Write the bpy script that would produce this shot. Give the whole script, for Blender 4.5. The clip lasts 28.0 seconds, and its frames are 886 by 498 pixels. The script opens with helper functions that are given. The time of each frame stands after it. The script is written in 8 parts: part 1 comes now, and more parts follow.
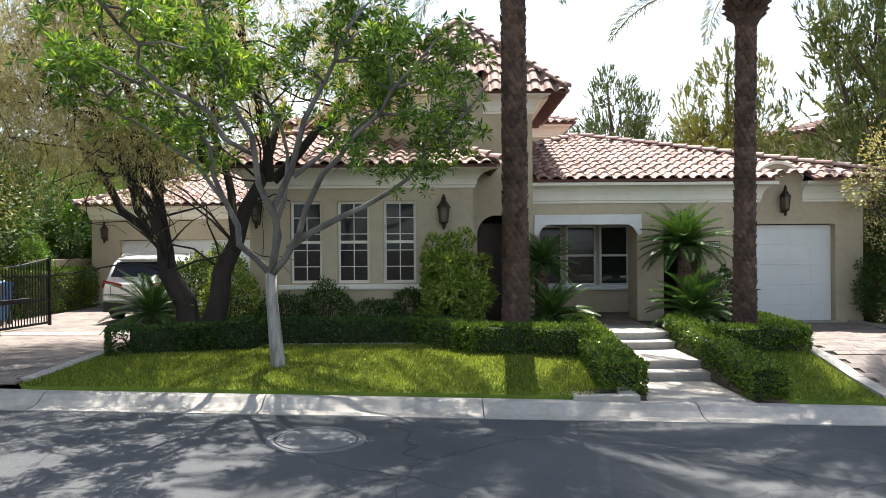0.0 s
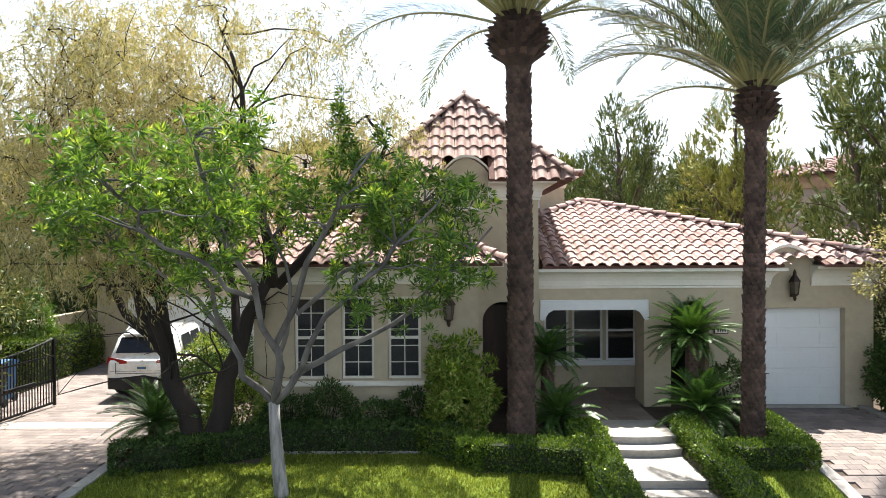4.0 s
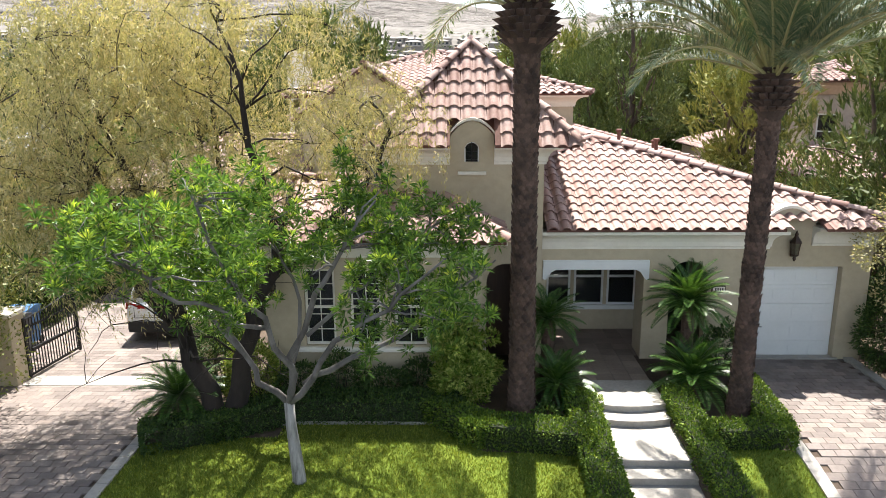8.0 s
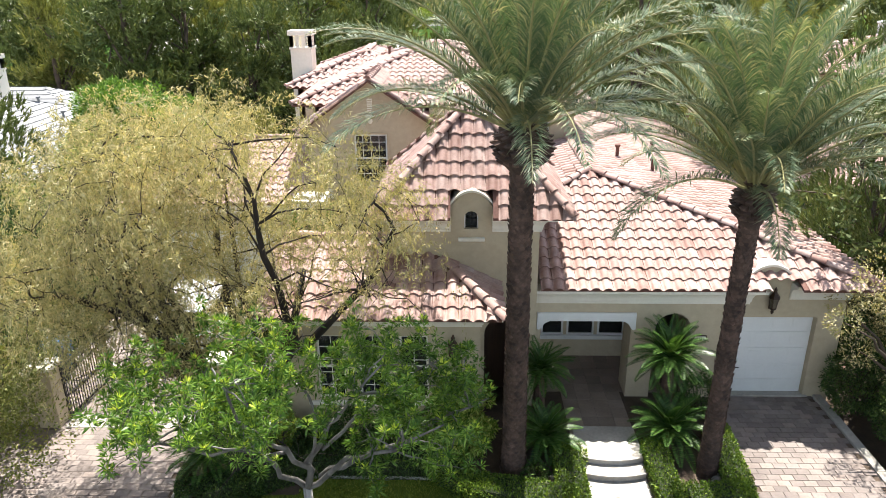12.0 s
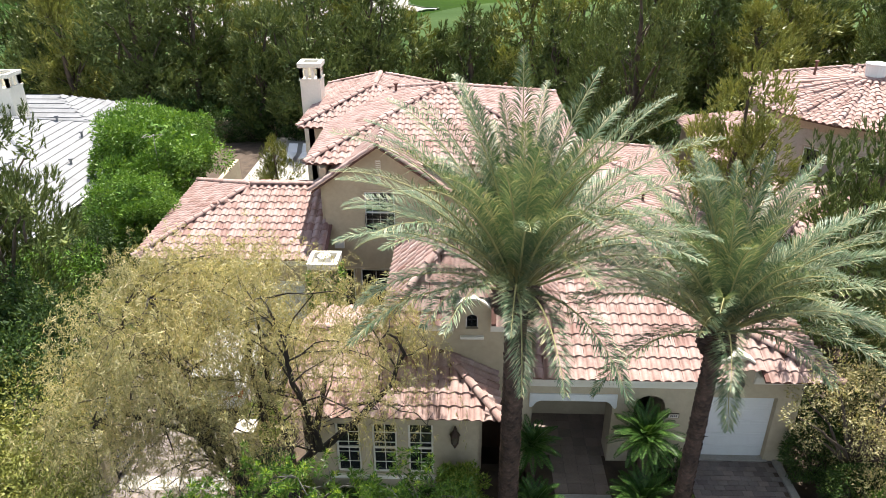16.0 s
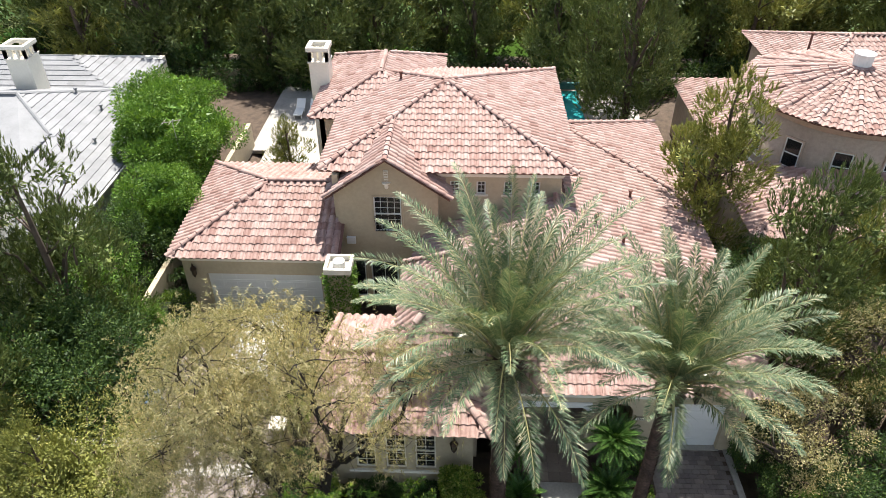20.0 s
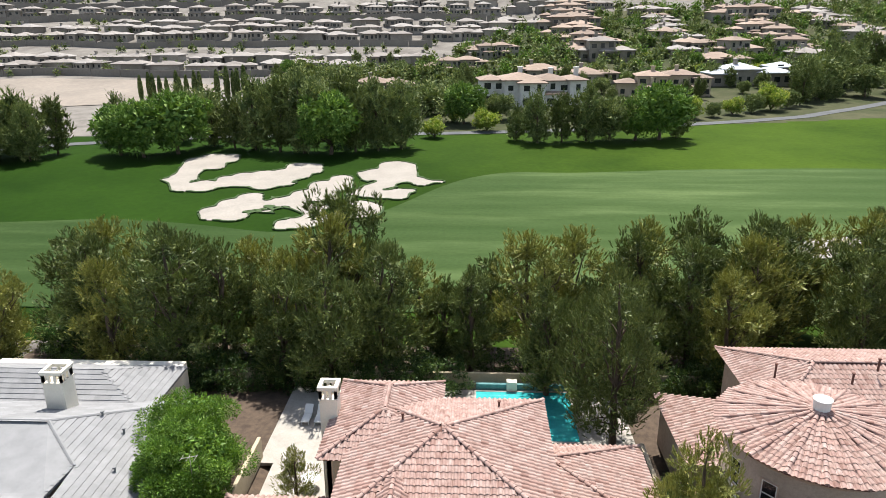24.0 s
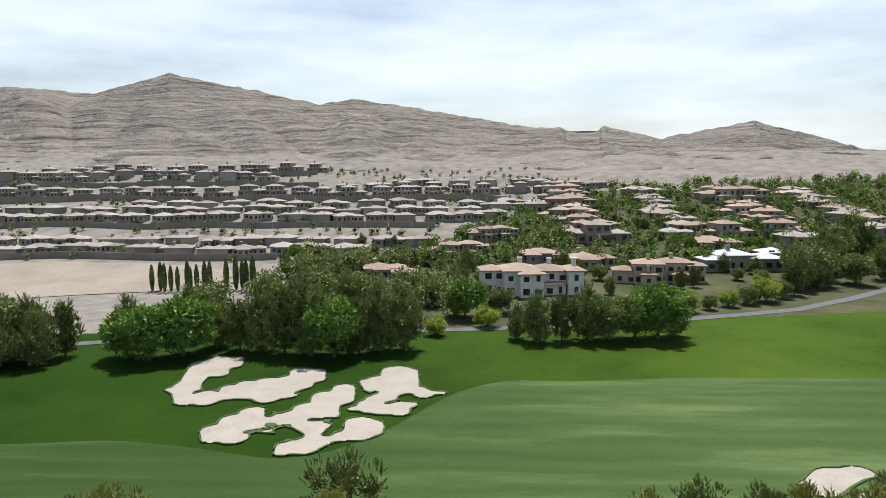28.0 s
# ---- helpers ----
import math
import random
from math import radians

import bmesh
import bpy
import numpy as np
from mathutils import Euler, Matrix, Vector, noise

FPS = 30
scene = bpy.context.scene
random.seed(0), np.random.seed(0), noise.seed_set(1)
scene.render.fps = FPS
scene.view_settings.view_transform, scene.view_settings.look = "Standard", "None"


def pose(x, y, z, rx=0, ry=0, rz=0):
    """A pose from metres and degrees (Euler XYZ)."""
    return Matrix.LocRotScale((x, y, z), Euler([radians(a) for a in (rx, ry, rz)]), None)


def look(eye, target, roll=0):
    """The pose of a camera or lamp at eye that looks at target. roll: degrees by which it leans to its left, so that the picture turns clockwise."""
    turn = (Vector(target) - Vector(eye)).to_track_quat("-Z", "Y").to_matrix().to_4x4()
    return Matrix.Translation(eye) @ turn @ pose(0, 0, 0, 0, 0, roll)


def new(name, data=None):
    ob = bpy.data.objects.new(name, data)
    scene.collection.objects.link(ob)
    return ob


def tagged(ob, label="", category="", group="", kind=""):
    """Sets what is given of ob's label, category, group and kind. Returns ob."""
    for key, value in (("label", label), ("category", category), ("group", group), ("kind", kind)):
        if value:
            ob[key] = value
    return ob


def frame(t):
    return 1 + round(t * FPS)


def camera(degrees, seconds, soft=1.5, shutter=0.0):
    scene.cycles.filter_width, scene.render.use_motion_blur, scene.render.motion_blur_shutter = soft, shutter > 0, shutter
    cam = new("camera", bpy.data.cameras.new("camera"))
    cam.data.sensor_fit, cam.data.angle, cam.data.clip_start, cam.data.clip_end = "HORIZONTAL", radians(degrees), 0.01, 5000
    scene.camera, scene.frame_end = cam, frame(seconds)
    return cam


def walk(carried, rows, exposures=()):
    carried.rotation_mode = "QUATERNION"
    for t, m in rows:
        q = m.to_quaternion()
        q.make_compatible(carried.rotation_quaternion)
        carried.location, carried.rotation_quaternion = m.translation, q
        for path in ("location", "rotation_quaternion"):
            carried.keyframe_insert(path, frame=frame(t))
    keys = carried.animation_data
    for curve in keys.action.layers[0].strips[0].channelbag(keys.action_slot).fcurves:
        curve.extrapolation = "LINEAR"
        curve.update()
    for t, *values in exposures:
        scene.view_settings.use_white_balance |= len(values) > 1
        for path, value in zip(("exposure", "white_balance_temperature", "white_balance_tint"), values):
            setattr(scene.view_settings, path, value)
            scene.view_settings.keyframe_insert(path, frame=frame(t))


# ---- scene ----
cam = camera(64.4, 28.0, soft=0.8)
METRES, EYE, TILT, LEAN, TURN = 37.0, 1.87, 0.0, 0.4, 0.0
ROWS = [
    (0.0, 0.0, 0.0, 0.0, 0.0, 0.0, -0.0),
    (0.5, -0.0002, 0.0013, 0.0072, 0.07, 0.03, -0.03),
    (1.0, -0.0003, 0.0016, 0.0141, 0.14, 0.01, -0.04),
    (1.5, -0.0002, 0.002, 0.0194, 0.2, 0.01, -0.05),
    (2.0, -0.0002, 0.0026, 0.0248, 0.27, -0.01, -0.06),
    (2.5, 0.0001, 0.0029, 0.0318, 0.33, 0.0, -0.04),
    (3.0, 0.0003, 0.0033, 0.0418, 0.4, -0.02, -0.04),
    (3.5, 0.0006, 0.0036, 0.052, 0.46, -0.06, -0.03),
    (5.5, 0.0013, 0.004, 0.076, 0.78, -5.21, -0.07),
    (6.0, 0.0008, 0.0045, 0.0873, 0.83, -7.06, -0.08),
    (6.5, 0.0008, 0.0058, 0.0985, 0.89, -8.71, -0.09),
    (7.0, 0.0012, 0.0066, 0.1091, 0.94, -10.23, -0.09),
    (7.5, 0.0014, 0.0071, 0.1202, 0.98, -11.68, -0.08),
    (8.0, 0.0016, 0.0072, 0.1322, 1.07, -13.09, -0.07),
    (8.5, 0.0017, 0.0075, 0.1448, 1.15, -14.5, -0.05),
    (9.0, 0.0019, 0.0076, 0.1581, 1.21, -15.92, 0.01),
    (9.5, 0.0027, 0.008, 0.1728, 1.34, -17.13, -0.02),
    (10.0, 0.0034, 0.0081, 0.187, 1.38, -18.04, 0.01),
    (10.5, 0.0042, 0.0079, 0.2004, 1.42, -18.91, 0.06),
    (11.0, 0.0047, 0.0079, 0.2149, 1.49, -20.15, 0.06),
    (11.5, 0.0049, 0.0084, 0.2291, 1.57, -21.37, 0.03),
    (12.0, 0.0046, 0.0087, 0.2412, 1.55, -21.28, 0.01),
    (12.5, 0.0048, 0.0092, 0.2543, 1.58, -21.21, 0.0),
    (13.0, 0.0047, 0.0096, 0.268, 1.63, -21.13, -0.04),
    (13.5, 0.0047, 0.0096, 0.2844, 1.66, -21.11, -0.11),
    (15.5, 0.0019, 0.0051, 0.3522, 1.74, -25.14, -0.34),
    (16.0, 0.0021, 0.004, 0.3692, 1.79, -26.37, -0.33),
    (16.5, 0.0027, 0.0033, 0.3868, 1.83, -27.59, -0.33),
    (17.0, 0.0032, 0.0026, 0.4044, 1.87, -28.85, -0.3),
    (17.5, 0.0038, 0.0017, 0.4227, 1.92, -30.08, -0.28),
    (18.0, 0.0035, 0.0016, 0.4409, 1.96, -31.29, -0.27),
    (18.5, 0.0031, 0.0022, 0.4592, 2.02, -32.46, -0.26),
    (19.0, 0.0035, 0.0031, 0.4779, 2.07, -33.62, -0.24),
    (19.5, 0.0038, 0.0039, 0.4978, 2.12, -34.8, -0.21),
    (20.0, 0.0043, 0.0044, 0.5178, 2.19, -35.91, -0.19),
    (20.5, 0.0047, 0.0051, 0.538, 2.22, -36.29, -0.15),
    (22.5, 0.0093, 0.0015, 0.6297, 2.38, -29.26, -0.09),
    (23.0, 0.0101, 0.0013, 0.6559, 2.4, -25.56, -0.13),
    (23.5, 0.0101, 0.0013, 0.6841, 2.4, -21.95, -0.18),
    (24.0, 0.0098, 0.0006, 0.7121, 2.41, -18.38, -0.22),
    (24.5, 0.01, 0.0004, 0.7408, 2.41, -15.39, -0.25),
    (25.0, 0.0098, -0.0002, 0.7715, 2.45, -13.56, -0.26),
    (25.5, 0.0092, 0.0003, 0.806, 2.47, -12.32, -0.25),
    (26.0, 0.009, 0.001, 0.8436, 2.49, -11.13, -0.26),
    (26.5, 0.0086, 0.0014, 0.8827, 2.52, -10.02, -0.25),
    (27.0, 0.0096, 0.0021, 0.9218, 2.56, -8.81, -0.22),
    (27.5, 0.011, 0.0023, 0.9604, 2.59, -7.26, -0.21),
    (28.0, 0.0133, 0.0016, 0.9987, 2.62, -5.72, -0.19),
]
walk(cam, [(t, pose(0, 0, EYE, TILT, LEAN, TURN) @ pose(METRES * x, METRES * y, METRES * z, 90 + pitch, roll, yaw)) for t, x, y, z, yaw, pitch, roll in ROWS],
     [(0.0, 1.63), (6.0, 1.68), (11.0, 1.7), (13.5, 1.62), (16.0, 1.42), (20.5, 1.15), (22.5, 0.85), (23.5, 0.86), (25.0, 1.02), (26.5, 0.96), (28.0, 0.6)])

# ---- light: a hazy bright sky and a high sun behind the house ----
SUN_EL, SUN_AZ = 64.0, 4.0          # elevation, and degrees from +y towards +x
world = bpy.data.worlds.new("sky")
scene.world = world
world.use_nodes = True
wn, wl = world.node_tree.nodes, world.node_tree.links
wn.clear()
sky = wn.new("ShaderNodeTexSky")
sky.sky_type, sky.sun_disc = "NISHITA", False
sky.sun_elevation, sky.sun_rotation = radians(SUN_EL), radians(SUN_AZ)
sky.air_density, sky.dust_density, sky.ozone_density = 1.0, 2.0, 1.0
w_map, w_co = wn.new("ShaderNodeMapping"), wn.new("ShaderNodeTexCoord")
w_map.inputs["Scale"].default_value = (1.1, 1.1, 5.0)
w_noise = wn.new("ShaderNodeTexNoise")
w_noise.inputs["Scale"].default_value, w_noise.inputs["Detail"].default_value = 2.2, 7.0
w_noise.inputs["Roughness"].default_value = 0.55
w_ramp = wn.new("ShaderNodeValToRGB")
w_ramp.color_ramp.elements[0].position, w_ramp.color_ramp.elements[1].position = 0.36, 0.60
w_ramp.color_ramp.elements[0].color, w_ramp.color_ramp.elements[1].color = (0.12,) * 3 + (1,), (0.84,) * 3 + (1,)
w_mix = wn.new("ShaderNodeMixRGB")
w_mix.inputs[2].default_value = (7.7, 8.5, 9.1, 1)
w_bg, w_out = wn.new("ShaderNodeBackground"), wn.new("ShaderNodeOutputWorld")
w_bg.inputs["Strength"].default_value = 0.085
wl.new(w_co.outputs["Generated"], w_map.inputs["Vector"])
wl.new(w_map.outputs["Vector"], w_noise.inputs["Vector"])
wl.new(w_noise.outputs["Fac"], w_ramp.inputs["Fac"])
w_sep, w_thin, w_mul = wn.new("ShaderNodeSeparateXYZ"), wn.new("ShaderNodeMapRange"), wn.new("ShaderNodeMath")
w_thin.inputs["From Min"].default_value, w_thin.inputs["From Max"].default_value = 0.15, 0.75
w_thin.inputs["To Min"].default_value, w_thin.inputs["To Max"].default_value = 1.0, 0.08
w_mul.operation = "MULTIPLY"
wl.new(w_co.outputs["Generated"], w_sep.inputs[0])
wl.new(w_sep.outputs["Z"], w_thin.inputs["Value"])
wl.new(w_ramp.outputs["Color"], w_mul.inputs[0])
wl.new(w_thin.outputs["Result"], w_mul.inputs[1])
wl.new(w_mul.outputs[0], w_mix.inputs[0])
wl.new(sky.outputs["Color"], w_mix.inputs[1])
wl.new(w_mix.outputs["Color"], w_bg.inputs["Color"])
wl.new(w_bg.outputs["Background"], w_out.inputs["Surface"])

sun = new("sun", bpy.data.lights.new("sun", "SUN"))
sun.data.energy, sun.data.angle, sun.data.color = 5.0, radians(0.55), (1.0, 0.955, 0.88)
_e, _a = radians(SUN_EL), radians(SUN_AZ)
sun.matrix_world = look((40 * math.sin(_a) * math.cos(_e), 40 * math.cos(_a) * math.cos(_e), 40 * math.sin(_e)), (0, 0, 0))

# ---- building tools ----
rng = np.random.default_rng(7)


class Shape:
    """A mesh in the making: corners and faces."""

    def __init__(self):
        self.v, self.f = [], []

    def add(self, verts, faces):
        n = len(self.v)
        self.v += [tuple(p) for p in verts]
        self.f += [tuple(i + n for i in f) for f in faces]
        return self

    def box(self, x0, x1, y0, y1, z0, z1, c=0.0):
        """A box, its edges cut back by c."""
        if c <= 0:
            v = [(x, y, z) for x in (x0, x1) for y in (y0, y1) for z in (z0, z1)]
            return self.add(v, [(0, 1, 3, 2), (4, 6, 7, 5), (0, 4, 5, 1), (2, 3, 7, 6), (0, 2, 6, 4), (1, 5, 7, 3)])
        bm = bmesh.new()
        bmesh.ops.create_cube(bm, size=1.0)
        for p in bm.verts:
            p.co = Vector((x0 + (p.co.x + .5) * (x1 - x0), y0 + (p.co.y + .5) * (y1 - y0), z0 + (p.co.z + .5) * (z1 - z0)))
        bmesh.ops.bevel(bm, geom=bm.edges[:], offset=c, segments=1, affect="EDGES", profile=0.5)
        bm.verts.index_update()
        self.add([p.co[:] for p in bm.verts], [[q.index for q in f.verts] for f in bm.faces])
        bm.free()
        return self

    def tube(self, pts, radii, n=8, caps=True):
        """A round limb through the points."""
        pts = [Vector(p) for p in pts]
        base, rings = len(self.v), len(pts)
        side = None
        for i, p in enumerate(pts):
            d = (pts[min(i + 1, rings - 1)] - pts[max(i - 1, 0)]).normalized()
            if side is None:
                side = d.orthogonal().normalized()
            side = (side - d * side.dot(d)).normalized()
            up = d.cross(side)
            r = radii[i] if hasattr(radii, "__len__") else radii
            for k in range(n):
                a = 2 * math.pi * k / n
                self.v.append(tuple(p + (side * math.cos(a) + up * math.sin(a)) * r))
        for i in range(rings - 1):
            for k in range(n):
                a, b = base + i * n + k, base + i * n + (k + 1) % n
                self.f.append((a, b, b + n, a + n))
        if caps:
            self.f.append(tuple(base + k for k in reversed(range(n))))
            self.f.append(tuple(base + (rings - 1) * n + k for k in range(n)))
        return self

    def lathe(self, profile, n=16, at=(0, 0, 0)):
        """A turned body from pairs of radius and height."""
        base = len(self.v)
        for r, z in profile:
            for k in range(n):
                a = 2 * math.pi * k / n
                self.v.append((at[0] + r * math.cos(a), at[1] + r * math.sin(a), at[2] + z))
        for i in range(len(profile) - 1):
            for k in range(n):
                a, b = base + i * n + k, base + i * n + (k + 1) % n
                self.f.append((a, b, b + n, a + n))
        self.f.append(tuple(base + k for k in reversed(range(n))))
        self.f.append(tuple(base + (len(profile) - 1) * n + k for k in range(n)))
        return self

    def prism(self, outline, axis, a0, a1):
        """An outline of pairs pushed along an axis ('x', 'y' or 'z') from a0 to a1."""
        def put(p, q, a):
            return {"x": (a, p, q), "y": (p, a, q), "z": (p, q, a)}[axis]
        n = len(outline)
        v = [put(p, q, a0) for p, q in outline] + [put(p, q, a1) for p, q in outline]
        f = [tuple(range(n)), tuple(range(2 * n - 1, n - 1, -1))]
        f += [(i, (i + 1) % n, n + (i + 1) % n, n + i) for i in range(n)]
        return self.add(v, f)

    def mesh(self, name, material, smooth=False):
        me = bpy.data.meshes.new(name)
        me.from_pydata(self.v, [], self.f)
        bm = bmesh.new()
        bm.from_mesh(me)
        if len(bm.verts) < 4000:
            bmesh.ops.remove_doubles(bm, verts=bm.verts[:], dist=.0004)
        bmesh.ops.recalc_face_normals(bm, faces=bm.faces[:])
        bm.to_mesh(me)
        bm.free()
        if material:
            me.materials.append(material)
        if smooth:
            me.shade_smooth()
        return me


def quads(name, verts, material, smooth=False):
    """A mesh of loose faces from an array of N x 4 x 3, or N x 3 x 3."""
    verts = np.asarray(verts, dtype=np.float32)
    c = verts.shape[1]
    verts = verts.reshape(-1, 3)
    n = len(verts) // c
    me = bpy.data.meshes.new(name)
    me.vertices.add(c * n)
    me.vertices.foreach_set("co", verts.ravel())
    me.loops.add(c * n)
    me.loops.foreach_set("vertex_index", np.arange(c * n, dtype=np.int32))
    me.polygons.add(n)
    me.polygons.foreach_set("loop_start", np.arange(0, c * n, c, dtype=np.int32))
    me.materials.append(material)
    me.update(calc_edges=True)
    if smooth:
        me.shade_smooth()
    return me


def thing(name, label, category, group="", at=(0, 0, 0), kind=""):
    """The empty base that a thing's parts hang from."""
    ob = new(name)
    ob.location = at
    ob.empty_display_size = 0.2
    return tagged(ob, label, category, group, kind)


def part(name, shape, material, parent, label="", smooth=False):
    """One mesh object under a thing or a part; shape is a Shape or a mesh, in the parent's own space."""
    me = shape.mesh(name, material, smooth) if isinstance(shape, Shape) else shape
    ob = new(name, me)
    ob.parent = parent
    return tagged(ob, label)


def whole(name, shape, material, label, category, group="", kind="", smooth=False, at=(0, 0, 0)):
    """A thing that is one mesh."""
    me = shape.mesh(name, material, smooth) if isinstance(shape, Shape) else shape
    ob = new(name, me)
    ob.location = at
    return tagged(ob, label, category, group, kind)


def ease(a, b, t):
    t = min(max((t - a) / (b - a), 0.0), 1.0)
    return t * t * (3 - 2 * t)


LAND_Y = [-400, 9.4, 13, 46, 75, 100, 145, 255, 300, 340, 400, 470, 540, 640, 2600]
LAND_Z = [-.4, -.4, 0, 0, -2.8, -2.8, -1.2, 1, 4, 9, 19, 29, 42, 60, 120]


def land(x, y):
    """The height of the ground."""
    z = float(np.interp(y, LAND_Y, LAND_Z))
    if y < 13:
        z += -.03 * min(max(x, -30), 30) * ease(13, 9.4, y) if y > 9.4 else -.03 * min(max(x, -30), 30)
    if y > 75:
        w = min((y - 75) / 60, 1.0)
        z += w * 0.5 * noise.noise((x * .02, y * .02, 3.1)) * (1 + max(y - 170, 0) * .02)
    return z


def patch(field, x0, x1, y0, y1, step, height, name, material, rim=None, smooth=True):
    """A sheet over the plan wherever field(x, y) > 0, cut along the line where it is 0. rim: the depth of a skirt along the cut."""
    nx, ny = int(round((x1 - x0) / step)), int(round((y1 - y0) / step))
    gx, gy = np.linspace(x0, x1, nx + 1), np.linspace(y0, y1, ny + 1)
    F = [[field(x, y) for x in gx] for y in gy]
    index, verts, faces, cuts = {}, [], [], []

    def vert(key, x, y):
        if key not in index:
            index[key] = len(verts)
            verts.append((x, y, height(x, y)))
        return index[key]
    for j in range(ny):
        for i in range(nx):
            ring = [(i, j), (i + 1, j), (i + 1, j + 1), (i, j + 1)]
            vals = [F[b][a] for a, b in ring]
            if max(vals) <= 0:
                continue
            poly, cut = [], []
            for k in range(4):
                (a, b), (c, d), p, q = ring[k], ring[(k + 1) % 4], vals[k], vals[(k + 1) % 4]
                if p > 0:
                    poly.append(vert((a, b), gx[a], gy[b]))
                if (p > 0) != (q > 0):
                    t = p / (p - q)
                    key = ((a, b), (c, d)) if (a, b) < (c, d) else ((c, d), (a, b))
                    n = vert(key, gx[a] + t * (gx[c] - gx[a]), gy[b] + t * (gy[d] - gy[b]))
                    poly.append(n)
                    cut.append(n)
            if len(poly) > 2:
                faces.append(poly)
            if rim and len(cut) == 2:
                cuts.append(cut)
    if rim:
        low = {}
        for a, b in cuts:
            for n in (a, b):
                if n not in low:
                    low[n] = len(verts)
                    verts.append((verts[n][0], verts[n][1], verts[n][2] - rim))
            faces.append((a, b, low[b], low[a]))
    me = bpy.data.meshes.new(name)
    me.from_pydata(verts, [], faces)
    me.materials.append(material)
    if smooth:
        me.shade_smooth()
    return me


def capsule(x, y, ax, ay, bx, by, r):
    """How far inside a thick line the point lies (over 0: inside)."""
    dx, dy = bx - ax, by - ay
    t = min(max(((x - ax) * dx + (y - ay) * dy) / (dx * dx + dy * dy + 1e-9), 0), 1)
    return r - math.hypot(x - ax - t * dx, y - ay - t * dy)


# ---- materials ----
def node_material(name):
    m = bpy.data.materials.new(name)
    m.use_nodes = True
    nt = m.node_tree
    b = nt.nodes["Principled BSDF"]
    return m, nt.nodes, nt.links, b


def noise_at(n, l, scale, detail=4.0, rough=0.6, stretch=None):
    geo = n.new("ShaderNodeNewGeometry")
    tex = n.new("ShaderNodeTexNoise")
    tex.inputs["Scale"].default_value, tex.inputs["Detail"].default_value, tex.inputs["Roughness"].default_value = scale, detail, rough
    if stretch:
        mp = n.new("ShaderNodeMapping")
        mp.inputs["Scale"].default_value = stretch
        l.new(geo.outputs["Position"], mp.inputs["Vector"])
        l.new(mp.outputs["Vector"], tex.inputs["Vector"])
    else:
        l.new(geo.outputs["Position"], tex.inputs["Vector"])
    return tex.outputs["Fac"]


def ramp_of(n, l, fac, stops):
    r = n.new("ShaderNodeValToRGB")
    e = r.color_ramp.elements
    while len(e) < len(stops):
        e.new(0.5)
    for k, (p, c) in enumerate(stops):
        e[k].position, e[k].color = p, (*c, 1)
    l.new(fac, r.inputs["Fac"])
    return r.outputs["Color"]


def mixed(n, l, kind, fac, a, b):
    m = n.new("ShaderNodeMixRGB")
    m.blend_type = kind
    for s, v in zip(m.inputs, (fac, a, b)):
        if hasattr(v, "default_value") or hasattr(v, "is_output"):
            l.new(v, s)
        elif isinstance(v, (int, float)):
            s.default_value = v
        else:
            s.default_value = (*v, 1)
    return m.outputs["Color"]


def surface(name, dark, light, rough=0.8, big=0.6, fine=18.0, bump=0.15, bump_scale=60.0, metal=0.0, spec=0.5, random=None, stretch=None, coat=0.0, grain=(0.78, 1.15)):
    """A weathered surface: two scales of colour between dark and light, fine relief; random: how far the pieces differ ('object' or 'island')."""
    m, n, l, b = node_material(name)
    mid = tuple((p + q) / 2 for p, q in zip(dark, light))
    c1 = ramp_of(n, l, noise_at(n, l, big, 5.0, 0.6, stretch), [(0.3, dark), (0.5, mid), (0.72, light)])
    c2 = ramp_of(n, l, noise_at(n, l, fine, 4.0, 0.65, stretch), [(0.25, (grain[0],) * 3), (0.75, (grain[1],) * 3)])
    col = mixed(n, l, "MULTIPLY", 0.8, c1, c2)
    if random:
        kind, stops = random
        src = n.new("ShaderNodeObjectInfo").outputs["Random"] if kind == "object" else n.new("ShaderNodeNewGeometry").outputs["Random Per Island"]
        col = mixed(n, l, "MULTIPLY", 1.0, col, ramp_of(n, l, src, stops))
    l.new(col, b.inputs["Base Color"])
    b.inputs["Roughness"].default_value, b.inputs["Metallic"].default_value = rough, metal
    b.inputs["Specular IOR Level"].default_value = spec
    b.inputs["Coat Weight"].default_value = coat
    if bump:
        bp = n.new("ShaderNodeBump")
        bp.inputs["Strength"].default_value, bp.inputs["Distance"].default_value = bump, 0.02
        l.new(noise_at(n, l, bump_scale, 5.0, 0.65, stretch), bp.inputs["Height"])
        l.new(bp.outputs["Normal"], b.inputs["Normal"])
    return m


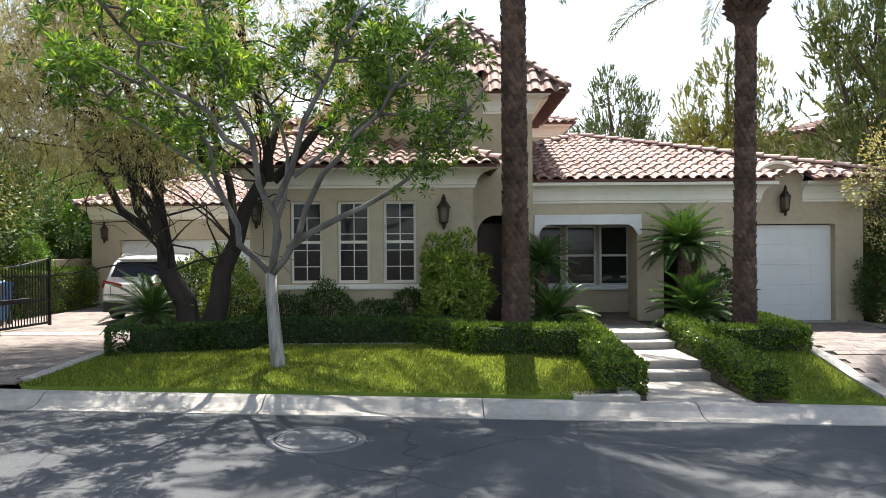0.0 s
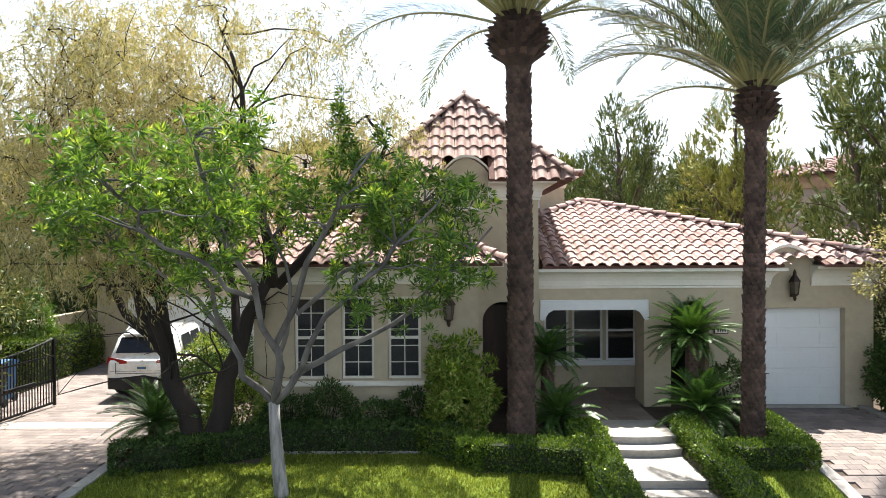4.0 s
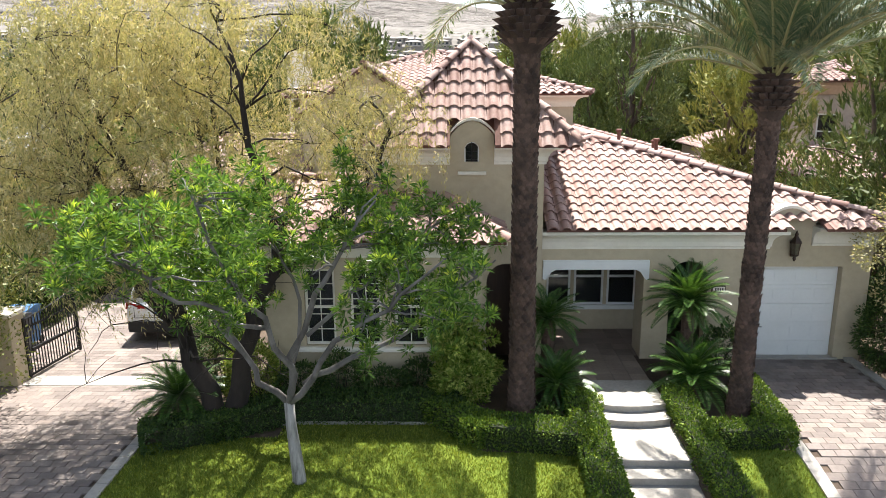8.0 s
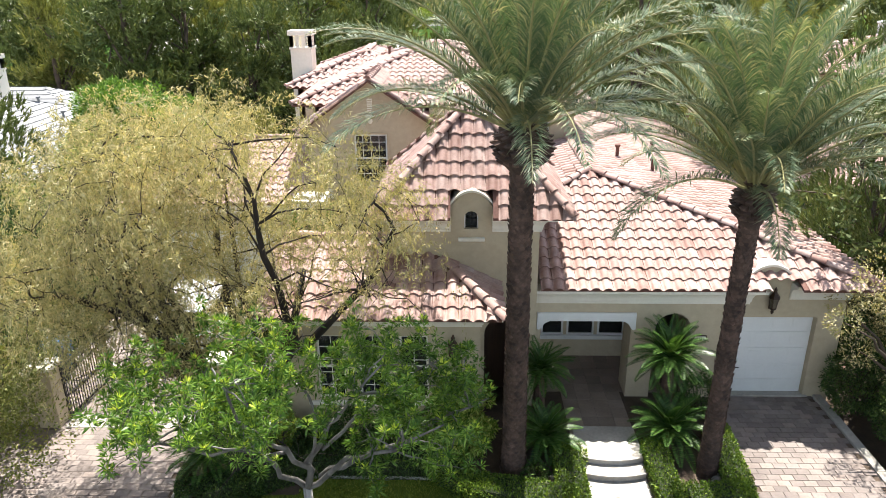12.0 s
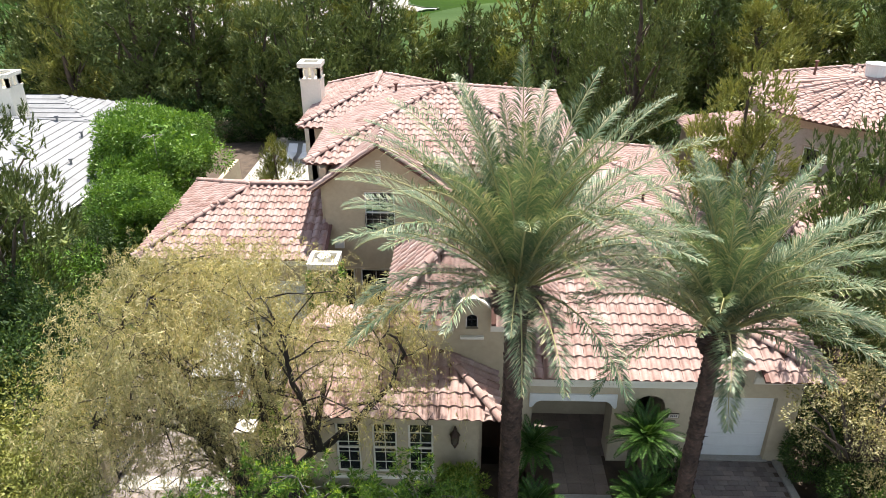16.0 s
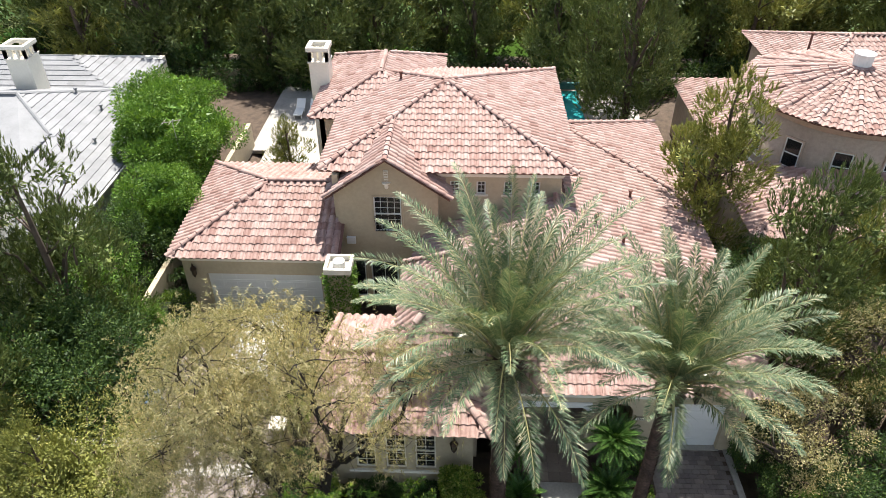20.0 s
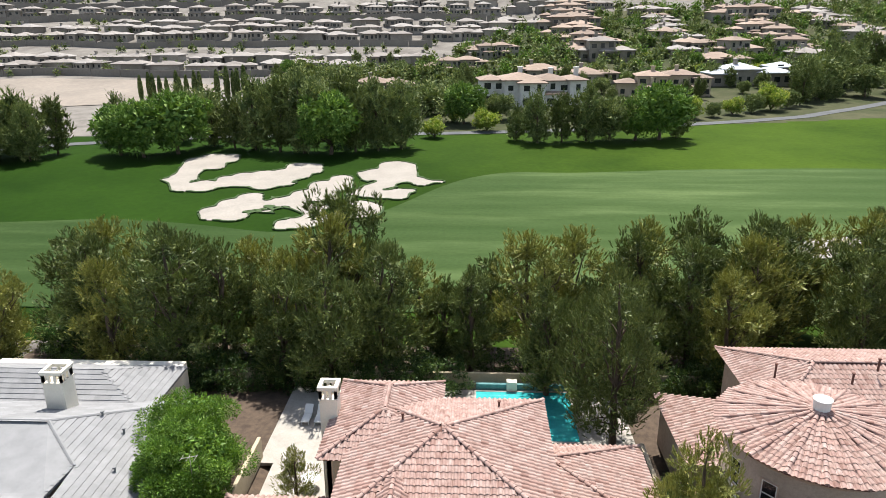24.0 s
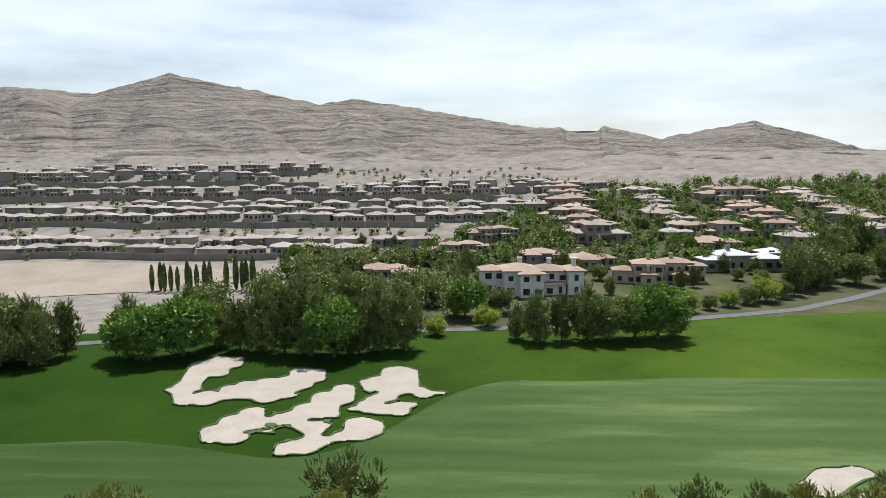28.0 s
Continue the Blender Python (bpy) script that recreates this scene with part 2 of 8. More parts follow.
def foliage(name, stops, glow=0.35, rough=0.55, big=0.5, amp=0.28):
    """Leaves: each its own tint, some light passes through them."""
    m, n, l, b = node_material(name)
    isl = n.new("ShaderNodeNewGeometry").outputs["Random Per Island"]
    col = ramp_of(n, l, isl, stops)
    col = mixed(n, l, "MULTIPLY", 0.7, col, ramp_of(n, l, noise_at(n, l, big, 3.0), [(0.32, (1 - amp, 1 - amp * .85, 1 - amp)), (0.68, (1 + amp, 1 + amp * .85, 1 + amp * .4))]))
    l.new(col, b.inputs["Base Color"])
    b.inputs["Roughness"].default_value = rough
    b.inputs["Specular IOR Level"].default_value = 0.22
    tr, mx = n.new("ShaderNodeBsdfTranslucent"), n.new("ShaderNodeMixShader")
    warm = mixed(n, l, "MULTIPLY", 1.0, col, (1.3, 1.25, 0.6))
    l.new(warm, tr.inputs["Color"])
    mx.inputs[0].default_value = glow
    l.new(b.outputs[0], mx.inputs[1])
    l.new(tr.outputs[0], mx.inputs[2])
    l.new(mx.outputs[0], n["Material Output"].inputs["Surface"])
    return m


def glass(name, tint=(0.9, 0.95, 0.95), dark=0.02):
    m, n, l, b = node_material(name)
    b.inputs["Base Color"].default_value = (dark, dark * 1.1, dark * 1.15, 1)
    b.inputs["Roughness"].default_value, b.inputs["Specular IOR Level"].default_value = 0.03, 0.3
    tr, mx = n.new("ShaderNodeBsdfTransparent"), n.new("ShaderNodeMixShader")
    tr.inputs["Color"].default_value = (*tint, 1)
    mx.inputs[0].default_value = 0.78
    l.new(tr.outputs[0], mx.inputs[1])
    l.new(b.outputs[0], mx.inputs[2])
    l.new(mx.outputs[0], n["Material Output"].inputs["Surface"])
    return m


TILE_TINTS = [(0.0, (0.72, 0.58, 0.54)), (0.15, (0.95, 0.86, 0.82)), (0.5, (1.04, 1.02, 1.0)), (0.8, (1.06, 0.94, 0.90)), (1.0, (1.18, 1.22, 1.22))]
M_STUCCO = surface("stucco_beige", (0.40, 0.335, 0.235), (0.47, 0.40, 0.285), 0.9, 0.5, 6.0, 0.25, 90, grain=(0.88, 1.08))
M_STUCCO_PINK = surface("stucco_pink", (0.42, 0.33, 0.26), (0.5, 0.40, 0.32), 0.9, 0.5, 6.0, 0.2, 90)
M_TRIM = surface("trim_cream", (0.66, 0.62, 0.53), (0.74, 0.70, 0.61), 0.8, 0.8, 9.0, 0.12, 70, grain=(0.92, 1.05))
M_WHITE = surface("white_paint", (0.62, 0.625, 0.61), (0.68, 0.685, 0.67), 0.55, 0.9, 12.0, 0.05, 60, grain=(0.96, 1.03))
M_TILE = surface("clay_tile", (0.235, 0.155, 0.136), (0.385, 0.295, 0.270), 0.72, 2.2, 26.0, 0.3, 70, random=("object", TILE_TINTS), spec=0.25)
M_TILE_ISLE = surface("clay_tile_rest", (0.235, 0.155, 0.136), (0.385, 0.295, 0.270), 0.72, 2.2, 26.0, 0.3, 70, random=("island", TILE_TINTS), spec=0.25)
M_UNDER = surface("roof_underlay", (0.10, 0.048, 0.037), (0.16, 0.075, 0.058), 0.9, 2.0, 20.0, 0.2, 60)
M_SLATE = surface("grey_roof_tile", (0.19, 0.193, 0.20), (0.245, 0.248, 0.255), 0.85, 1.2, 20.0, 0.25, 60, random=("island", [(0, (0.88,) * 3), (1, (1.08,) * 3)]))
M_GLASS = glass("window_glass")
# Near-black: indoor shade put into the colour; also the plaque's black bars.
M_DARK = surface("shade_and_bar_black", (0.02, 0.018, 0.016), (0.035, 0.03, 0.028), 0.9, 1.0, 5.0, 0)
M_IRON = surface("black_iron", (0.012, 0.012, 0.013), (0.03, 0.03, 0.03), 0.45, 3.0, 30.0, 0.1, 80, metal=0.6)
M_BRONZE = surface("bronze_lantern", (0.03, 0.018, 0.012), (0.07, 0.04, 0.025), 0.5, 6.0, 30.0, 0.1, 80, metal=0.5)
M_ASPHALT = surface("asphalt", (0.062, 0.066, 0.071), (0.105, 0.108, 0.112), 0.9, 0.35, 38.0, 0.7, 110, spec=0.25)
_n, _l = M_ASPHALT.node_tree.nodes, M_ASPHALT.node_tree.links
_cr = _n.new("ShaderNodeTexVoronoi")
_cr.feature = "DISTANCE_TO_EDGE"
_cr.inputs["Scale"].default_value = 0.42
_wob = _n.new("ShaderNodeTexNoise")
_wob.inputs["Scale"].default_value, _wob.inputs["Detail"].default_value = 2.5, 6.0
_pos = _n.new("ShaderNodeNewGeometry")
_l.new(_pos.outputs["Position"], _wob.inputs["Vector"])
_l.new(mixed(_n, _l, "ADD", 0.35, _pos.outputs["Position"], _wob.outputs["Color"]), _cr.inputs["Vector"])
_line = ramp_of(_n, _l, _cr.outputs["Distance"], [(0.0, (0.45, 0.45, 0.45)), (0.008, (1.0, 1.0, 1.0))])
_pb = _n["Principled BSDF"]
_old = _pb.inputs["Base Color"].links[0].from_socket
_l.new(mixed(_n, _l, "MULTIPLY", 0.8, _old, _line), _pb.inputs["Base Color"])
M_CONCRETE = surface("concrete", (0.27, 0.25, 0.22), (0.38, 0.355, 0.32), 0.85, 0.9, 12.0, 0.2, 80)
M_PAVER = surface("paver", (0.14, 0.118, 0.108), (0.23, 0.198, 0.183), 0.85, 1.2, 18.0, 0.25, 90, random=("object", [(0, (0.72, 0.68, 0.66)), (0.5, (1.0, 0.98, 0.96)), (1, (1.2, 1.12, 1.05))]))
M_PAVER_ISLE = surface("paver_rest", (0.14, 0.118, 0.108), (0.23, 0.198, 0.183), 0.85, 1.2, 18.0, 0.25, 90, random=("island", [(0, (0.72, 0.68, 0.66)), (0.5, (1.0, 0.98, 0.96)), (1, (1.2, 1.12, 1.05))]))
M_SOIL = surface("dark_mulch", (0.045, 0.030, 0.020), (0.10, 0.07, 0.048), 0.95, 2.0, 22.0, 0.6, 40)
M_DUST = surface("dry_ground", (0.12, 0.11, 0.10), (0.225, 0.21, 0.19), 0.95, 0.12, 2.0, 0.2, 8, spec=0.1)
M_LAWN = surface("lawn", (0.075, 0.115, 0.015), (0.14, 0.18, 0.026), 0.9, 1.3, 60.0, 0.6, 90, spec=0.1)
M_ROUGH = surface("golf_rough", (0.007, 0.023, 0.0022), (0.020, 0.050, 0.005), 0.95, 0.022, 0.9, 0.4, 4, spec=0.04)


def eastward(n, l, x0, x1, a, b):
    """A tint that drifts along x from a to b."""
    xyz, mr = n.new("ShaderNodeSeparateXYZ"), n.new("ShaderNodeMapRange")
    l.new(n.new("ShaderNodeNewGeometry").outputs["Position"], xyz.inputs[0])
    mr.inputs["From Min"].default_value, mr.inputs["From Max"].default_value = x0, x1
    l.new(xyz.outputs["X"], mr.inputs["Value"])
    return ramp_of(n, l, mr.outputs["Result"], [(0, a), (1, b)])


_n, _l = M_ROUGH.node_tree.nodes, M_ROUGH.node_tree.links
_b = _n["Principled BSDF"]
_was = _b.inputs["Base Color"].links[0].from_socket
_l.new(mixed(_n, _l, "MULTIPLY", 1.0, _was, eastward(_n, _l, -30, 45, (1, 1, 1), (2.7, 1.85, 2.0))), _b.inputs["Base Color"])
M_GARDEN = surface("garden_ground", (0.03, 0.042, 0.018), (0.085, 0.085, 0.05), 0.95, 0.06, 0.9, 0.4, 3, spec=0.04)
M_BARK_LIMB = surface("grey_bark", (0.05, 0.046, 0.042), (0.22, 0.205, 0.19), 0.9, 3.0, 20.0, 0.5, 30, stretch=(1, 1, 0.25))
M_BARK_PALE = surface("pale_bark", (0.10, 0.092, 0.084), (0.42, 0.40, 0.37), 0.9, 9.0, 34.0, 0.8, 30, stretch=(1, 1, 0.16))
M_BARK_DARK = surface("dark_bark", (0.010, 0.007, 0.005), (0.034, 0.024, 0.018), 0.95, 3.0, 20.0, 0.8, 18, stretch=(1, 1, 0.3))
M_BARK_PALM = surface("palm_bark", (0.036, 0.022, 0.016), (0.125, 0.08, 0.062), 0.95, 3.0, 20.0, 0.6, 30, random=("island", [(0, (0.6,) * 3), (1, (1.5, 1.45, 1.4))]))
M_BARK_PINE = surface("pine_bark", (0.05, 0.035, 0.026), (0.13, 0.095, 0.07), 0.95, 2.0, 12.0, 0.5, 14)
L_GREEN = foliage("bright_leaf", [(0, (0.033, 0.080, 0.016)), (0.5, (0.080, 0.160, 0.030)), (1, (0.19, 0.29, 0.06))], 0.40, 0.28)
L_YOUNG = foliage("young_leaf", [(0, (0.22, 0.34, 0.05)), (0.6, (0.36, 0.46, 0.07)), (1, (0.50, 0.54, 0.13))], 0.42, 0.36)
L_OLIVE = foliage("olive_leaf", [(0, (0.20, 0.19, 0.098)), (0.5, (0.345, 0.315, 0.175)), (0.85, (0.46, 0.405, 0.245)), (1, (0.54, 0.42, 0.26))], 0.32, 0.55, 0.45, 0.35)
L_PINE = foliage("pine_needle", [(0, (0.060, 0.086, 0.026)), (0.5, (0.098, 0.130, 0.042)), (0.9, (0.145, 0.178, 0.060)), (1, (0.20, 0.215, 0.080))], 0.08, 0.5, 0.8, 0.55)
L_PINE_GOLD = foliage("pine_needle_gold", [(0, (0.13, 0.15, 0.04)), (0.6, (0.20, 0.215, 0.06)), (1, (0.29, 0.28, 0.09))], 0.12, 0.5, 0.8, 0.45)
L_BROAD = foliage("broad_leaf", [(0, (0.055, 0.120, 0.020)), (0.6, (0.105, 0.200, 0.034)), (1, (0.19, 0.30, 0.055))], 0.2, 0.45, 0.9, 0.45)
L_HEDGE = foliage("hedge_leaf", [(0, (0.036, 0.070, 0.012)), (0.6, (0.085, 0.145, 0.020)), (1, (0.19, 0.25, 0.035))], 0.18, 0.42, 1.0, 0.2)
L_SHRUB = foliage("shrub_leaf", [(0, (0.018, 0.04, 0.012)), (0.7, (0.045, 0.085, 0.022)), (1, (0.11, 0.16, 0.04))], 0.18)
L_VARI = foliage("variegated_leaf", [(0, (0.07, 0.14, 0.02)), (0.5, (0.17, 0.25, 0.04)), (1, (0.42, 0.44, 0.15))], 0.35)
L_PALM = foliage("palm_leaflet", [(0, (0.058, 0.108, 0.058)), (0.6, (0.135, 0.185, 0.112)), (0.9, (0.27, 0.285, 0.185)), (1, (0.46, 0.41, 0.26))], 0.18, 0.4, 1.0)
L_SAGO = foliage("sago_leaflet", [(0, (0.022, 0.06, 0.014)), (0.7, (0.05, 0.11, 0.022)), (1, (0.12, 0.19, 0.05))], 0.2, 0.35, 1.0)

# ---- ground ----
def ground_sheet():
    xs = np.concatenate([np.linspace(-2600, -400, 12), np.linspace(-380, -120, 18), np.linspace(-110, 110, 111), np.linspace(120, 380, 18), np.linspace(400, 2600, 12)])
    ys = np.concatenate([np.linspace(-1500, -60, 10), np.linspace(-50, 0, 11), np.linspace(2, 16, 29), np.linspace(18, 220, 102), np.linspace(225, 700, 96), np.linspace(740, 2600, 20)])
    v = [(x, y, land(x, y) - (0.7 if 10 < y < 44 and abs(x) < 13.3 else .06 if y < 72 else 0.0)) for y in ys for x in xs]
    w = len(xs)
    f = [(j * w + i, j * w + i + 1, (j + 1) * w + i + 1, (j + 1) * w + i) for j in range(len(ys) - 1) for i in range(w - 1)]
    me = bpy.data.meshes.new("ground")
    me.from_pydata(v, [], f)
    for m in (M_DUST, M_ROUGH, M_SOIL, M_GARDEN):
        me.materials.append(m)
    k = []
    for j in range(len(ys) - 1):
        for i in range(w - 1):
            x, y = (xs[i] + xs[i + 1]) / 2, (ys[j] + ys[j + 1]) / 2
            edge = 185 + max(x, 0) * .18 - max(-x, 0) * .12
            grown = edge <= y < 470 + x * .12 and x > (-80 if y < 215 else -68 + 24 * ease(270, 300, y)) + max(y - 300, 0) * .72
            k.append(1 if 60 < y < edge else (2 if y < 60 and abs(x) < 40 else 3 if grown else 0))
    me.polygons.foreach_set("material_index", k)
    me.shade_smooth()
    whole("ground", me, None, "dry earth, mulch and mown golf grass reaching the hills", "ground", kind="structure")


ground_sheet()


def street_z(x):
    return -.40 - .03 * min(max(x, -30), 30)


def kerb_y(x):
    return 9.45 + .02 * x


def lot_z(x, y):
    """The height of the front lot: it falls from the house to the kerb."""
    t = ease(kerb_y(x) + .5, 13.2, y)
    return (street_z(x) + .15) * (1 - t)


# street, with a rolled concrete kerb in cast lengths
st = Shape()
st.add([(x, y, street_z(x) + (0.0 if y > 5 else .02)) for y in (-14, -2, 6, 9.6) for x in (-60, -30, -15, 0, 15, 30, 60)],
       [(j * 7 + i, j * 7 + i + 1, j * 7 + i + 8, j * 7 + i + 7) for j in range(3) for i in range(6)])
whole("road", st, M_ASPHALT, "dark grey asphalt street with fine cracks", "road", kind="structure")
kerb = thing("kerb", "pale cast concrete rolled kerb along the street", "kerb", kind="structure")
for i in range(-9, 11):
    x0, x1 = i * 3.05 + .55, i * 3.05 + 3.585
    s = Shape()
    sec = [(-.02, -.10), (-.02, .012), (.22, .02), (.34, .075), (.42, .135), (.50, .152), (.62, .152), (.62, -.12)]
    a = [(x0, kerb_y(x0) + p, street_z(x0) + q) for p, q in sec]
    b = [(x1, kerb_y(x1) + p, street_z(x1) + q) for p, q in sec]
    n = len(sec)
    s.add(a + b, [tuple(range(n)), tuple(range(2 * n - 1, n - 1, -1))] + [(k, (k + 1) % n, n + (k + 1) % n, n + k) for k in range(n)])
    part("kerb_stone", s, M_CONCRETE, kerb)
M_COVER = surface("manhole_grey", (.095, .097, .10), (.14, .14, .142), .8, 3, 40, .4, 90)
mh = thing("manhole", "round grey concrete manhole cover set in the asphalt", "manhole", at=(-1.5, 8.25, street_z(-1.5) + .006))
mh.rotation_euler = (0, math.atan(.03), 0)
part("cover", Shape().lathe([(0.47, -.03), (0.47, .004), (0.43, .008), (0.0, .008)], 32), M_COVER, mh)
part("ring", Shape().lathe([(0.58, -.03), (0.58, .003), (0.49, .003), (0.49, -.03)], 32), M_COVER, mh)


# front lawn, left and right of the garden path
def lawn_left(x, y):
    d = min(y - (kerb_y(x) + .6), 13.0 + .05 * x - y if x < -3.4 else 13.35 - y)
    d = min(d, (x + 6.05) - .12 * (13.5 - y) * 0, 2.55 - x + .0 * y)
    if x > -.2:
        d = min(d, max(13.1 - .95 * (x + .2), 12.42 - .06 * x) - y)
    if x < -4.4:
        d = min(d, 12.1 + .7 * (x + 5.6) - y + .6)
    return d


def lawn_right(x, y):
    return min(y - (kerb_y(x) + .6), 12.5 - y, x - 4.95, 6.5 - x)


for nm, fld, box in (("front_lawn", lawn_left, (-6.2, 3.0, 9.5, 13.6)), ("side_lawn", lawn_right, (4.6, 7.4, 9.6, 12.8))):
    whole(nm, patch(fld, *box, 0.2, lambda x, y: lot_z(x, y) + .05 + .05 * ease(0, 1, fld(x, y)), nm, M_LAWN, rim=.12), None,
          "mown green lawn dappled by tree shade", "lawn", kind="structure")
M_BLADE = foliage("grass_blade", [(0, (0.085, 0.120, 0.018)), (0.6, (0.16, 0.205, 0.030)), (1, (0.29, 0.30, 0.08))], 0.40, 0.6, 1.4)


def grass(field, box, count, name):
    x0, x1, y0, y1 = box
    pts = rng.uniform((x0, y0), (x1, y1), (count, 2))
    out = []
    for x, y in pts:
        d = field(x, y)
        if d < .01:
            continue
        z = lot_z(x, y) + .045 + .05 * ease(0, 1, d)
        a, h, w = rng.uniform(0, 6.28), rng.uniform(.025, .06), rng.uniform(.005, .011)
        lean = rng.normal(0, .018, 2)
        c, s = math.cos(a) * w, math.sin(a) * w
        out.append(((x - c, y - s, z), (x + c, y + s, z), (x + c * .3 + lean[0], y + s * .3 + lean[1], z + h), (x - c * .3 + lean[0], y - s * .3 + lean[1], z + h)))
    whole(name, quads(name, np.array(out), M_BLADE), None, "fine green grass blades of the front lawn", "grass", kind="stuff")


grass(lawn_left, (-6.2, 3.0, 9.5, 13.6), 70000, "lawn_grass")
grass(lawn_right, (4.6, 7.4, 9.6, 12.8), 12000, "side_lawn_grass")

# garden soil round the planting
whole("garden_bed", patch(lambda x, y: min(y - (kerb_y(x) + .62), 16.6 - y, x + 6.0, 6.6 - x, max(3.0 - x, x - 4.5)), -6.4, 7.2, 9.6, 17.0, .4,
                          lambda x, y: lot_z(x, y) + .025 + .02 * noise.noise((x * 2, y * 2, 0)), "garden_bed", M_SOIL, rim=.2), None,
      "dark bark mulch in the planting beds", "soil", kind="structure")

# lawn edging of pale concrete, catch basin
s = Shape()
s.tube([(-4.5, 13.25, .04), (-3, 13.42, .05), (-1, 13.44, .05), (-.1, 13.36, .05)], .045, 6)
whole("lawn_edging", s, M_CONCRETE, "narrow pale concrete mow strip behind the lawn", "edging", kind="structure")
cb = thing("catch_basin", "concrete pad with a square iron drain grate", "drain", at=(2.35, 10.3, lot_z(2.35, 10.3)))
part("pad", Shape().box(-.5, .45, -.28, .42, -.1, .075, .01), M_CONCRETE, cb)
g = Shape().box(-.17, .17, -.12, .2, .06, .082)
part("grate_frame", g, M_IRON, cb)
for k in range(7):
    part("grate_bar", Shape().box(-.15, .15, -.105 + k * .042, -.085 + k * .042, .082, .09), M_IRON, cb)


# paver drives
def drive(name, label, field, box, height, near, limit=300):
    """A drive of separate pavers; those in the stretch near(x, y) are parts, the rest is joined."""
    x0, x1, y0, y1 = box
    root = thing(name, label, "driveway", kind="structure")
    part("joint_sand", patch(field, x0, x1, y0, y1, .25, lambda x, y: height(x, y) - .03, "joint_sand", M_SOIL), None, root)
    L, W, gap = .30, .20, .008
    brick = Shape().box(gap / 2, L - gap / 2, gap / 2, W - gap / 2, -.05, 0, .006).mesh("paver", M_PAVER)
    rest, count = Shape(), 0
    for j in range(int((y1 - y0) / W)):
        for i in range(-1, int((x1 - x0) / L) + 1):
            x, y = x0 + (i + .5 * (j % 2)) * L, y0 + j * W
            if field(x + L / 2, y + W / 2) < .08:
                continue
            z = height(x + L / 2, y + W / 2) + rng.uniform(-.002, .003)
            if count < limit and near(x, y):
                count += 1
                ob = new("paver", brick)
                ob.parent, ob.location = root, (x, y, z)
                ob.rotation_euler = (math.atan((height(x, y + .2) - height(x, y)) / .2), 0, 0)
            else:
                zs = [height(x + a * L, y + b * W) for a, b in ((0, 0), (1, 0), (1, 1), (0, 1))]
                a, b, c, d = x + gap / 2, x + L - gap / 2, y + gap / 2, y + W - gap / 2
                q = [(a, c, zs[0]), (b, c, zs[1]), (b, d, zs[2]), (a, d, zs[3])]
                rest.add(q + [(p[0], p[1], p[2] - .03) for p in q], [(0, 1, 2, 3), (0, 4, 5, 1), (1, 5, 6, 2), (2, 6, 7, 3), (3, 7, 4, 0)])
    tagged(part("pavers", rest, M_PAVER_ISLE, root), kind="stuff")
    return root


def left_drive(x, y):
    return min(y - (kerb_y(x) + .6), 23.9 - y, x + 12.3 - .12 * max(15 - y, 0), -6.2 + (-.08 * (y - 13) if y > 13 else 0) + (1.0 * ease(19, 22, y)) - x)


def right_drive(x, y):
    return min(y - (kerb_y(x) + .6), 17.2 - y, x - 6.75 + .08 * (12 - y) * 0, 9.75 - x)


def drive_z(x, y):
    return lot_z(x, y) + .06 * (1 - ease(16, 18, y))


drive("left_driveway", "weathered brown paver driveway dappled with shade", left_drive, (-12.6, -4.9, 9.9, 24.0), drive_z, lambda x, y: 10.4 < y < 12.8 and x > -8.6)
drive("right_driveway", "brown interlocking paver driveway before the single garage", right_drive, (6.6, 9.9, 9.9, 17.3), drive_z, lambda x, y: 12.2 < y < 16.2)
s = Shape()
for x0, x1, y0, y1 in ((-6.2, -5.98, 10.3, 12.9), (6.5, 6.74, 10.4, 15.6), (9.76, 9.98, 10.6, 17.0)):
    for k in range(6):
        a, b = y0 + (y1 - y0) * k / 6, y0 + (y1 - y0) * (k + 1) / 6 - .012
        s.add([(x0, a, lot_z(x0, a) - .1), (x1, a, lot_z(x1, a) - .1), (x1, b, lot_z(x1, b) - .1), (x0, b, lot_z(x0, b) - .1),
               (x0, a, lot_z(x0, a) + .09), (x1, a, lot_z(x1, a) + .09), (x1, b, lot_z(x1, b) + .09), (x0, b, lot_z(x0, b) + .09)],
              [(0, 1, 2, 3), (4, 5, 6, 7), (0, 1, 5, 4), (1, 2, 6, 5), (2, 3, 7, 6), (3, 0, 4, 7)])
whole("drive_border", s, M_CONCRETE, "pale concrete border strips beside the driveways", "border", kind="structure")
whole("gate_strip", Shape().box(-9.95, -6.6, 15.2, 15.75, -.1, .075, .01), M_CONCRETE, "pale concrete strip across the drive under the gate", "paving", kind="structure")

# garden path: two flights of broad concrete steps
path = thing("garden_steps", "broad pale concrete steps and landing up to the porch", "steps", kind="structure")
levels = [(10.02, 11.9, -.385), (11.9, 12.3, -.24), (12.3, 13.72, -.10), (13.72, 14.12, .045), (14.12, 15.1, .185)]
for k, (y0, y1, z) in enumerate(levels):
    x0, x1 = 3.0, 4.52
    o = []
    m = 10
    bow = .0 if k < 3 else .14
    for i in range(m + 1):
        t = i / m
        o.append((x0 + (x1 - x0) * t, y0 - bow * (1 - (2 * t - 1) ** 2)))
    o += [(x1, y1 + .2), (x0, y1 + .2)]
    part("step", Shape().prism(o, "z", -.9, z - .05), M_CONCRETE, path)
    nose = [(p, q - (.025 if q < y1 else 0)) for p, q in o]
    part("tread", Shape().prism(nose, "z", z - .05, z), M_CONCRETE, path, "pale concrete tread with a rounded nosing")

